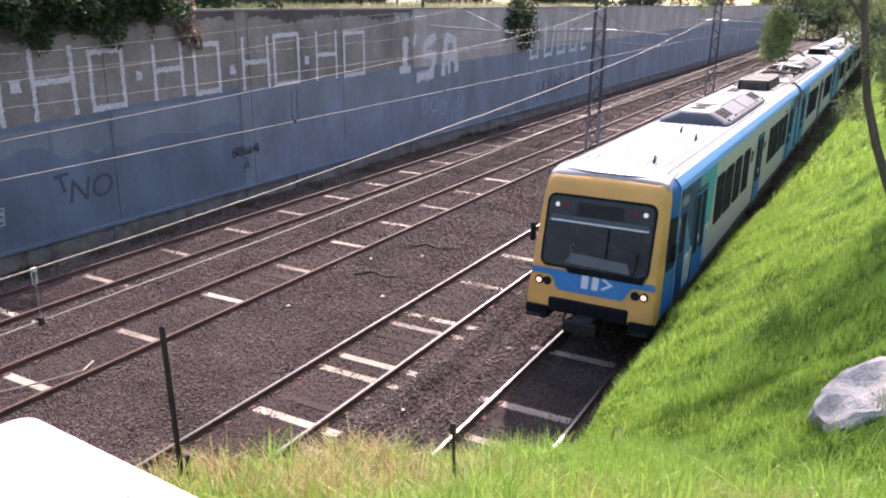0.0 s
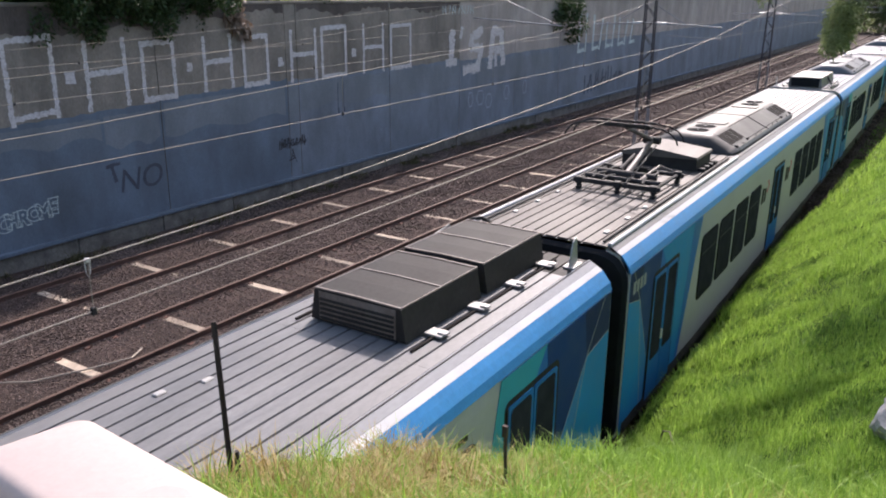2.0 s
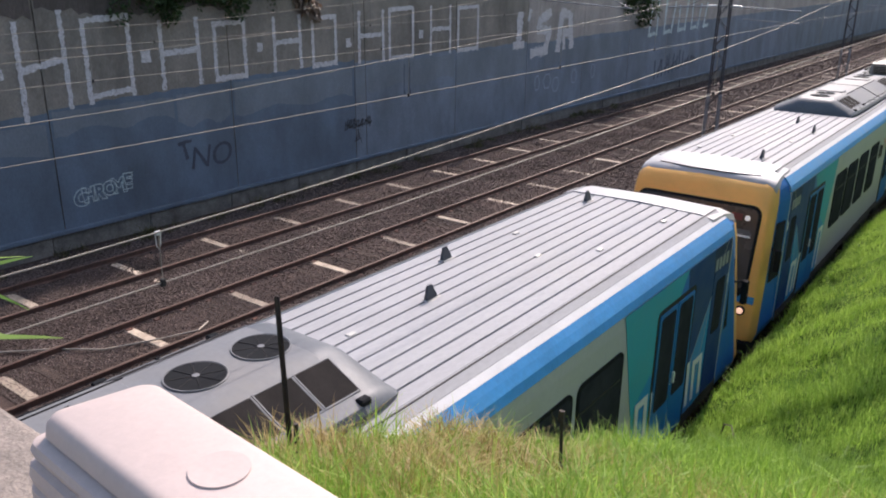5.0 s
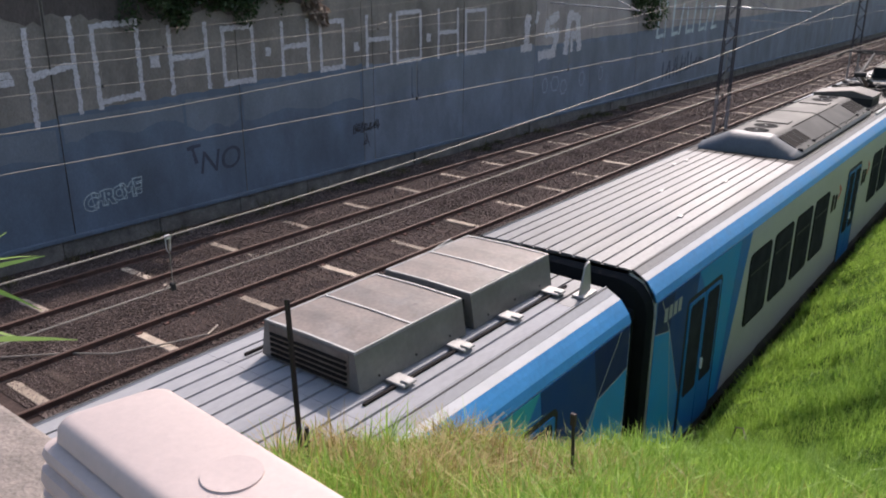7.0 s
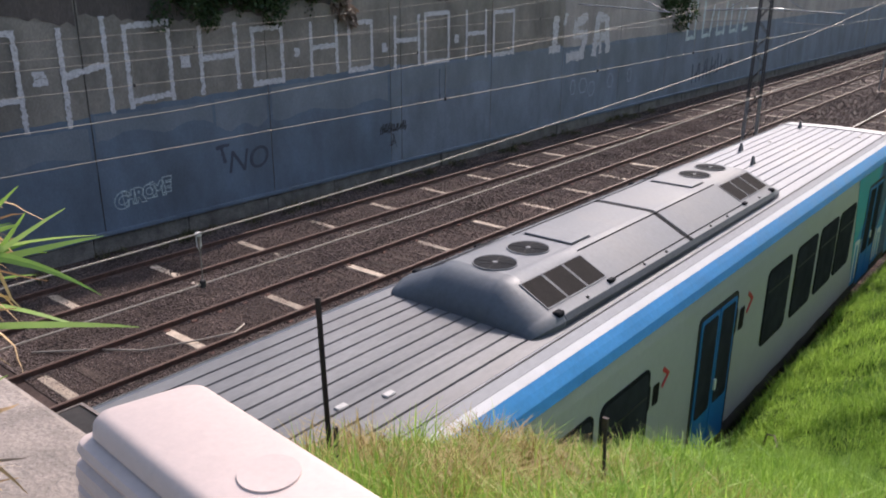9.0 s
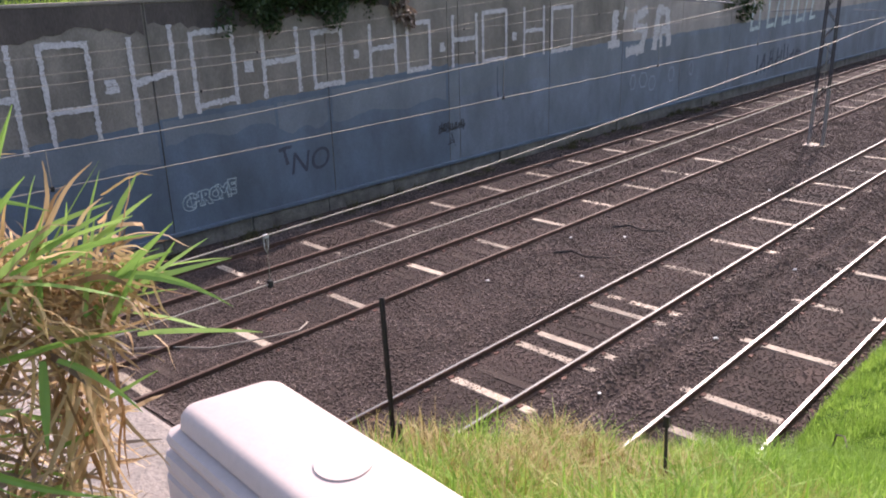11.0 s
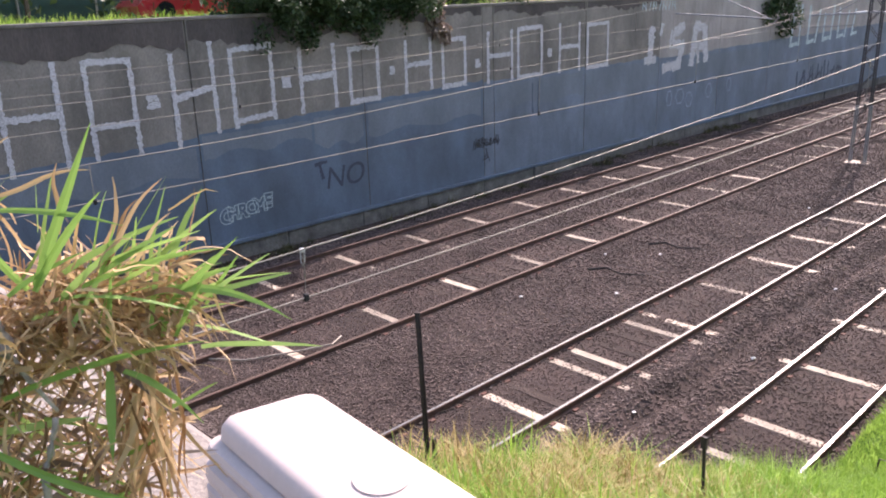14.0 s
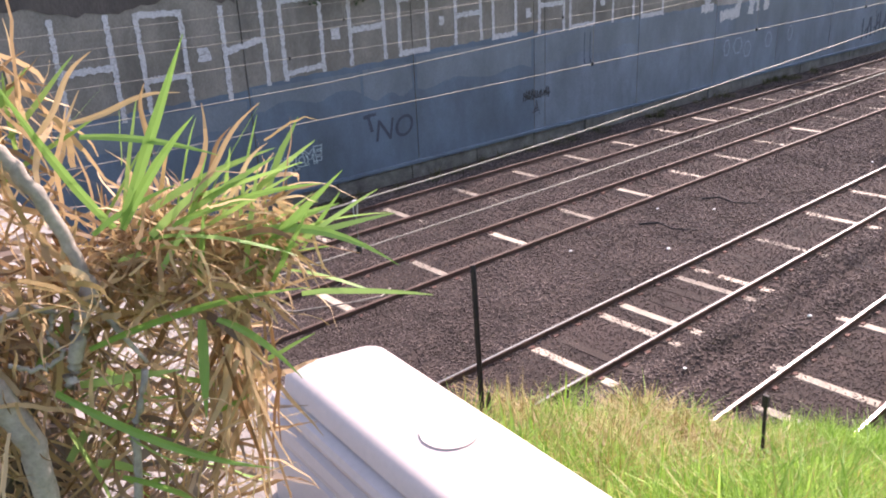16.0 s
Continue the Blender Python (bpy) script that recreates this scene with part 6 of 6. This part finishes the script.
def wall_weeds(n, per):
    """Scrubby weeds along the foot of the wall."""
    cx, cy = rng.uniform(-20.2, -19.6, n), rng.uniform(6, 48, n)
    x, y = (np.repeat(c, per) + rng.normal(0, 0.12, n * per) for c in (cx, cy))
    x = np.maximum(x, -20.15)
    roots = np.stack([x, y, ground_height(x, y) - 0.02], 1)
    k = len(roots)
    up_ = np.tile(np.array([[0.0, 0.0, 1.0]]), (k, 1))
    return tagged(blades("wall_weeds", roots, up_, np.repeat(rng.uniform(0.12, 0.5, n), per) * rng.uniform(0.5, 1.1, k), rng.uniform(0.012, 0.03, k), WEED, lean=0.5, seg=3), "brownish scrubby weeds along the wall foot", "weeds", kind="stuff")


wall_weeds(60, 45)

# ---- tuft beside the lens ----


# main fresh blades: start and tip along the tuft and up, width, sag
FRESH = [(0.062, 0.105, 0.104, 0.196, 0.0065, 0.0), (0.061, 0.102, 0.103, 0.158, 0.0055, 0.004), (0.057, 0.10, 0.018, 0.185, 0.006, -0.006), (0.085, 0.10, 0.165, 0.112, 0.005, 0.004),
         (0.034, 0.040, 0.150, 0.058, 0.0055, 0.006), (0.094, 0.06, 0.102, 0.106, 0.004, 0.0), (0.133, 0.055, 0.154, 0.102, 0.004, 0.0), (0.10, 0.04, 0.142, -0.005, 0.005, 0.006),
         (0.012, 0.014, 0.118, -0.050, 0.006, -0.010), (0.036, -0.046, 0.085, -0.078, 0.006, 0.003), (0.050, 0.150, 0.112, 0.137, 0.004, 0.003), (0.092, 0.04, 0.085, -0.015, 0.007, 0.0),
         (0.12, 0.085, 0.205, 0.056, 0.006, 0.012), (0.13, 0.075, 0.176, 0.118, 0.0055, 0.0)]


def tuft():
    """A clump of fresh and dead grass close beside the lens, on woody roots and a clod of soil."""
    thing = empty_thing("grass_tuft", "clump of fresh green and dead straw-coloured grass on woody roots", "grass tuft")
    r = random.Random(4)
    along, deep = Vector((0.33, 0.94, 0)).normalized(), Vector((-0.94, 0.33, 0)).normalized()
    base = Vector((-0.225, 0.067, 6.93))

    def at(s, v, w):
        return base + along * s + deep * w + Vector((0, 0, v))

    def ribbon(bm, p0, p1, width, sag, n=9, wave=0.0):
        """A tapered blade from p0 to p1, bowed up by sag."""
        d = p1 - p0
        side = (d.normalized().cross(deep) + deep * r.uniform(-0.5, 0.5)).normalized()
        prev = None
        for k in range(n + 1):
            t = k / n
            p = p0 + d * t + Vector((0, 0, 4 * sag * t * (1 - t))) + side * (wave * math.sin(t * 7 + width * 900))
            w = width * (0.55 + 1.3 * t * (1 - t)) * (1 - t ** 3) + 0.0003
            cur = (bm.verts.new(p - side * w / 2), bm.verts.new(p + deep * w * 0.12), bm.verts.new(p + side * w / 2))
            if prev:
                bm.faces.new((prev[0], prev[1], cur[1], cur[0]))
                bm.faces.new((prev[1], prev[2], cur[2], cur[1]))
            prev = cur

    def blade(bm, root, d, length, width, bend, n=6, curl=0.0):
        d = d.normalized()
        side = d.cross(Vector((r.uniform(-1, 1), r.uniform(-1, 1), r.uniform(-.3, 1)))).normalized()
        step, prev, p = length / n, None, root.copy()
        for k in range(n + 1):
            t = k / n
            w = width * (0.6 + 1.6 * t * (1 - t)) * (1 - t) ** 0.5 + 0.0004
            cur = (bm.verts.new(p - side * w / 2), bm.verts.new(p + side * w / 2))
            if prev:
                bm.faces.new((prev[0], prev[1], cur[1], cur[0]))
            prev = cur
            d = (d + Vector((0, 0, -bend / n)) + Vector((r.gauss(0, curl), r.gauss(0, curl), r.gauss(0, curl)))).normalized()
            p = p + d * step

    def fan(a0, a1, depth):
        a = radians(r.uniform(a0, a1))
        return along * math.cos(a) + Vector((0, 0, math.sin(a))) + deep * r.gauss(0, depth)
    for s0, v0, s1, v1, w, sag in FRESH:
        bm = bmesh.new()
        ribbon(bm, at(s0, v0, r.uniform(-0.015, 0.0)), at(s1, v1, r.uniform(-0.03, -0.005)), w, sag)
        part("fresh_blade", bm, GRASS_TUFT, thing, "long fresh green blade")
    bm = bmesh.new()
    for k in range(46):                 # young shoots fanning out on the far side
        s, v = ((0.105, 0.085), (0.125, 0.075), (0.14, 0.065), (0.085, 0.095), (0.06, 0.10))[k % 5]
        blade(bm, at(s + r.gauss(0, .010), v + r.gauss(0, .010), r.gauss(0.012, 0.015)), fan(-20, 85, 0.25), r.uniform(0.03, 0.075), r.uniform(0.0025, 0.0055), r.uniform(0.0, 0.5), 7, 0.03)
    for k in range(26):                 # green leaves in the shade below
        blade(bm, at(r.uniform(0.0, 0.11), r.uniform(-0.08, 0.03), r.gauss(0.02, 0.015)), fan(-70, 60, 0.3), r.uniform(0.03, 0.07), r.uniform(0.003, 0.0065), r.uniform(0.0, 0.6), 7, 0.04)
    for k in range(16):                 # shoots over the woody side
        blade(bm, at(r.uniform(-0.05, 0.02), r.uniform(0.12, 0.17), r.gauss(0.02, 0.015)), fan(30, 120, 0.3), r.uniform(0.03, 0.07), r.uniform(0.003, 0.005), r.uniform(0.0, 0.4), 7, 0.03)
    part("fresh_grass", bm, GRASS_TUFT, thing, "fresh green grass")
    # dead straw: a mat across the middle, a thatch on the woody side, sheaths hanging below
    for name, m, count, w0, w1 in (("dead_straw", STRAW_TAN, 480, 0.0012, 0.0044), ("bleached_straw", GRASS_DRY, 150, 0.0014, 0.0042)):
        bm = bmesh.new()
        for k in range(count):
            s = r.uniform(0.03, 0.145)
            v = r.gauss(0.076 + 0.012 * math.sin(s * 95), 0.013)
            blade(bm, at(s, v, r.gauss(0.02, 0.018)), fan(-75, 75, 0.5) * r.choice((1, 1, -1)), r.uniform(0.015, 0.06), r.uniform(w0, w1), r.uniform(-0.3, 1.2), 8, 0.24)
        tagged(part(name, bm, m, thing), kind="stuff")
    bm = bmesh.new()
    for k in range(560):
        v = r.uniform(-0.02, 0.19)
        blade(bm, at(0.035 - 0.12 * r.random() ** 0.8 + 0.25 * max(0, 0.1 - abs(v - 0.09)) * r.random(), v, r.gauss(0.025, 0.022)), fan(-120, -20, 0.4) * r.choice((1, -1)), r.uniform(0.025, 0.08), r.uniform(0.0014, 0.0046), r.uniform(-0.2, 0.9), 8, 0.15)
    tagged(part("upper_straw", bm, STRAW_TAN, thing), kind="stuff")
    bm = bmesh.new()
    for k in range(55):
        blade(bm, at(r.gauss(0.108, .012), r.uniform(-0.02, 0.05), r.gauss(0.015, 0.012)), fan(-125, -65, 0.2), r.uniform(0.04, 0.11), r.uniform(0.0016, 0.005), r.uniform(0.0, 0.4), 8, 0.07)
    for k in range(600):
        s = 0.125 - 0.215 * r.random() ** 0.75
        blade(bm, at(s, r.uniform(-0.13, 0.05), r.gauss(0.035, 0.02)), fan(-170, 60, 0.5), r.uniform(0.02, 0.08), r.uniform(0.0012, 0.0044), r.uniform(-0.2, 0.9), 8, 0.2)
    part("hanging_straw", bm, STRAW_TAN, thing)
    bm = bmesh.new()
    for k in range(360):
        blade(bm, at(0.095 - 0.185 * r.random(), r.uniform(-0.15, 0.09), r.gauss(0.06, 0.015)), fan(-170, 60, 0.5), r.uniform(0.03, 0.09), r.uniform(0.003, 0.008), r.uniform(-0.2, 0.9), 6, 0.2)
    tagged(part("rotting_thatch", bm, LEAF_DEAD, thing, "dark rotting thatch inside the clump"), kind="stuff")
    bm = bmesh.new()
    for s0, v0, s1, v1 in ((0.078, 0.13, 0.083, 0.172), (0.094, 0.105, 0.137, 0.158), (0.100, 0.107, 0.122, 0.145), (0.045, 0.155, 0.10, 0.165), (0.03, 0.15, 0.062, 0.19), (0.11, 0.10, 0.14, 0.135)):
        ribbon(bm, at(s0, v0, 0.0), at(s1, v1, r.uniform(-0.01, 0.01)), 0.0032, 0.002, 9, 0.0015)
    part("seed_stem", bm, STRAW_TAN, thing, "thin orange-brown dry stems")

    def root(knots, r0, r1):
        """A knotty woody root through the given places."""
        pts = []
        for (a, b), (c, e) in zip(knots, knots[1:]):
            for j in range(6):
                t = j / 6
                pts.append(at(a + (c - a) * t + r.gauss(0, 0.0006), b + (e - b) * t + r.gauss(0, 0.0006), -0.004 + r.gauss(0, 0.0006)))
        pts.append(at(*knots[-1], -0.004))
        part("root", tube(pts, r0, sides=10, taper=r1), ROOT, thing, "grey woody root", smooth=True)
    root([(-0.005, 0.165), (0.014, 0.146), (0.028, 0.12), (0.037, 0.082), (0.041, 0.072)], 0.0045, 0.003)
    root([(0.041, 0.074), (0.033, 0.055), (0.026, 0.035), (0.020, 0.017)], 0.0052, 0.0035)
    root([(0.038, 0.07), (0.048, 0.045), (0.060, 0.022)], 0.0022, 0.001)
    root([(-0.03, 0.035), (-0.014, 0.02), (-0.006, -0.006), (-0.004, -0.05), (-0.008, -0.10)], 0.008, 0.006)
    root([(-0.02, 0.07), (-0.006, 0.062), (0.010, 0.066), (0.021, 0.061), (0.015, 0.049), (0.021, 0.036), (0.010, 0.030), (-0.006, 0.036)], 0.0019, 0.0014)
    root([(0.038, -0.09), (0.046, -0.02), (0.058, 0.018)], 0.0028, 0.002)
    bm = bmesh.new()
    bmesh.ops.create_icosphere(bm, subdivisions=4, radius=1)
    for v in bm.verts:
        k = 1 + 0.2 * noise.noise(v.co * 2.3) + 0.1 * noise.noise(v.co * 7)
        v.co = Vector((-0.33 + v.co.x * 0.075 * k, 0.055 + v.co.y * 0.075 * k, 6.42 + v.co.z * 0.58 * k))
    part("root_clod", bm, BARK, thing, "dark clod of roots and soil")
    return thing


tuft()

# ---- trees and shrubs ----


def gum_tree(name, label, pts, radius, limbs, crowns, leaf=0.11, per=420):
    t = empty_thing(name, label, "tree", "gum trees")
    part("trunk", tube(pts, radius, sides=10, taper=radius * 0.55), BARK, t, smooth=True)
    for k, l in enumerate(limbs):
        part("limb", tube(l, radius * 0.4, sides=7, taper=0.012), BARK, t)
    leaf_cloud("crown", [c[:3] for c in crowns], [c[3:] for c in crowns], per, leaf, LEAF_GUM, t, droop=0.9, long=4.5)
    return t


lay = random.Random(8)


def clumps(cx, cy, cz, sx, sy, sz, n, r0, r1):
    return [(cx + lay.gauss(0, sx), cy + lay.gauss(0, sy), cz + lay.gauss(0, sz), lay.uniform(r0, r1), lay.uniform(r0, r1), lay.uniform(r0, r1) * 1.2) for _ in range(n)]


gum_tree("gum_tree", "slender leaning gum tree on the grassy bank with drooping leaves",
         [(0.95, 15.1, 3.7), (0.66, 15.1, 4.2), (0.36, 15.1, 4.9), (0.1, 15.0, 5.7), (-0.05, 15.0, 6.5), (-0.18, 15.0, 7.3), (-0.2, 15.1, 8.6)], 0.085,
         [[(-0.12, 15, 6.9), (-0.6, 14.9, 7.6), (-1.2, 14.9, 7.5), (-1.5, 14.9, 7.0)], [(-0.05, 15, 6.6), (0.6, 15.2, 7.2), (1.2, 15.3, 6.8)], [(-0.18, 15, 7.3), (0.4, 15.3, 8.2), (1.0, 15.3, 8.6)]],
         clumps(-1.6, 14.9, 6.75, 0.17, 0.3, 0.17, 9, 0.15, 0.27) + clumps(0.75, 15.6, 6.6, 0.45, 0.6, 0.6, 18, 0.2, 0.36) + clumps(-0.4, 15.0, 7.75, 0.7, 0.5, 0.3, 12, 0.2, 0.4)
         # the two groups above z 8 are unseen, added to shade the bank
         + clumps(1.2, 16.5, 5.6, 0.5, 0.8, 0.7, 14, 0.2, 0.36) + clumps(-0.2, 15.8, 8.7, 1.0, 1.2, 0.4, 48, 0.3, 0.55) + clumps(-1.0, 17.0, 9.7, 0.9, 1.9, 0.6, 40, 0.4, 0.7), per=330)
gum_tree("gum_tree", "gum tree with ragged grey-green crown further along the bank",
         [(0.6, 34, 2.3), (0.4, 34, 4.6), (0.2, 34, 7.5)], 0.16,
         [[(0.35, 34, 5.6), (-0.6, 34, 7.4)], [(0.3, 34, 6), (1.4, 34, 7.6)]],
         clumps(0.2, 34, 7.8, 1.2, 1.6, 1.2, 18, 0.45, 0.8), leaf=0.18, per=260)
gum_tree("gum_tree", "distant gum tree leaning over the cutting",
         [(1.2, 58, 2.5), (0.6, 58, 6), (0.0, 58, 10)], 0.22,
         [[(0.6, 58, 6), (-1.8, 58, 9)]], clumps(-0.4, 58, 9.5, 2.0, 2.4, 1.8, 18, 0.7, 1.3), leaf=0.25, per=260)


def shrub(label, cx, cy, cz, sx, sy, sz, n, r0, r1, m, leaf=0.16, per=300, droop=0.2):
    t = empty_thing("shrub", label, "shrub", "shrubs above the wall")
    part("stem", tube([(cx - 0.3, cy, WALL_TOP - 0.2), (cx - 0.1, cy, cz)], 0.07, sides=7), BARK, t)
    cl = clumps(cx, cy, cz, sx, sy, sz, n, r0, r1)
    leaf_cloud("foliage", [c[:3] for c in cl], [c[3:] for c in cl], per, leaf, m, t, droop=droop)
    return t


for y in (13.4, 15.0, 16.7, 18.3):
    shrub("dark dense shrub spilling over the wall top", -20.5, y, 7.0, 0.3, 0.6, 0.34, 26, 0.32, 0.56, LEAF_DARK, leaf=0.13, per=400)
shrub("dark dense shrub behind the coping", -21.3, 15.5, 7.5, 0.5, 1.6, 0.4, 26, 0.5, 0.8, LEAF_DARK, leaf=0.18)
shrub("dead brown frond hanging down the wall", -20.25, 19.7, 6.35, 0.08, 0.22, 0.3, 12, 0.14, 0.28, LEAF_DEAD, leaf=0.22, per=120, droop=2.0)
shrub("green leafy shrub on the wall top", -20.9, 18.6, 7.1, 0.35, 0.6, 0.35, 8, 0.3, 0.5, LEAF_GUM, leaf=0.2)
shrub("dark shrub behind the wall top", -21.6, 22.6, 7.5, 0.6, 1.4, 0.5, 14, 0.4, 0.8, LEAF_DARK)
# leaf clump standing in for a tree's shadow on the wall
shrub("dark foliage put on the far wall for a tree shadow", -20.4, 46.5, 6.0, 0.25, 1.1, 0.7, 14, 0.5, 0.8, LEAF_DARK, leaf=0.22)
for y in (-3, 3, 8, 26, 31, 36, 41, 52, 58, 64, 71, 79, 88, 98, 110, 124, 140):
    far = y > 40
    shrub("dark bushy tree in the row behind the wall", -25.5 + lay.uniform(-1, 1), y, 9.0 + lay.uniform(-.5, .8), 1.1, 2.4, 1.2, 16 if not far else 14, 0.9, 1.5, LEAF_DARK, leaf=0.3 if not far else 0.45, per=240)
for y in (75, 95, 120, 150):
    t = empty_thing("shrub", "dark bushy tree at the far edge of the bank", "shrub", "shrubs on the bank")
    part("stem", tube([(4, y, 3), (4, y, 7)], 0.1), BARK, t)
    cl = clumps(3.0, y, 7.5, 1.8, 4.0, 1.6, 16, 1.2, 2.0)
    leaf_cloud("foliage", [c[:3] for c in cl], [c[3:] for c in cl], 240, 0.5, LEAF_GUM, t, droop=0.3)

for k in range(8):
    x = -26.0 + k * 4.2
    t = empty_thing("shrub", "hazy grey-green tree closing the far end of the cutting", "shrub", "shrubs on the bank")
    part("stem", tube([(x, 196, -0.2), (x, 196, 6)], 0.15), BARK, t)
    cl = clumps(x, 196, 7.0, 1.8, 2.0, 3.0, 16, 1.5, 2.8)
    leaf_cloud("foliage", [c[:3] for c in cl], [c[3:] for c in cl], 200, 0.8, LEAF_GUM, t, droop=0.3)

# ---- red car and green fence on the land above the wall ----
fence = empty_thing("green_fence", "dark green slatted fence behind the verge", "fence")
for k in range(20):
    y = -6.0 + k * 2.4
    part("fence_panel", box(-27.02, -26.99, y, y + 2.38, 6.6, 8.8, bevel=0.004, seg=1), LEAF_FENCE, fence)
    part("fence_post", tube([(-26.94, y, 6.5), (-26.94, y, 8.9)], 0.035, sides=8), STEEL_PALE, fence, "pale steel post")
    for z in (7.2, 8.5):
        part("fence_rail", box(-26.985, -26.95, y, y + 2.38, z, z + 0.05), LEAF_FENCE, fence)
car_m = empty_thing("parked_car", "red parked car seen over the grass above the wall", "car")
side_line = [(10.9, 6.85), (10.8, 7.15), (11.0, 7.32), (12.1, 7.42), (12.7, 7.86), (14.0, 7.90), (14.75, 7.46), (15.2, 7.42), (15.3, 7.1), (15.2, 6.85)]
part("body", prism(side_line, lambda p, q, h: (-25.5 + h, p, q), 1.6), T_RED_CAR, car_m)
glass_line = [(12.22, 7.44), (12.76, 7.80), (13.92, 7.84), (14.5, 7.48)]
part("side_glass", prism(glass_line, lambda p, q, h: (-23.9 + h, p, q), 0.01), T_GLASS, car_m)
part("window_pillar", prism([(13.3, 7.44), (13.38, 7.44), (13.38, 7.84), (13.3, 7.84)], lambda p, q, h: (-23.888 + h, p, q), 0.01), T_RED_CAR, car_m)
for y in (11.7, 14.4):
    for x in (-25.5, -24.05):
        part("wheel", tube([(x, y, 6.98), (x + 0.16, y, 6.98)], 0.3, sides=20), T_BLACK, car_m)

# ---- what moves ----
NOSE_Y = 14.585
# seconds and metres run since the start
RUN = [(0.0, -0.2), (0.5, 6.99), (1.0, 14.08), (1.5, 21.16), (2.0, 28.23), (2.5, 35.24), (3.0, 42.38), (3.5, 49.52), (4.0, 56.66), (4.5, 63.9), (5.5, 78.13), (6.25, 88.84), (7.0, 99.89), (7.5, 107.92), (8.0, 116.03), (8.5, 124.19), (10.0, 148.92), (12.0, 182.07), (14.0, 215.22), (16.0, 248.88)]


def motions():
    for ob, offset, turn in cars:
        walk(ob, [(t, pose(TRAIN_X, NOSE_Y + offset - s, 0, 0, 0, turn)) for t, s in RUN])


motions()
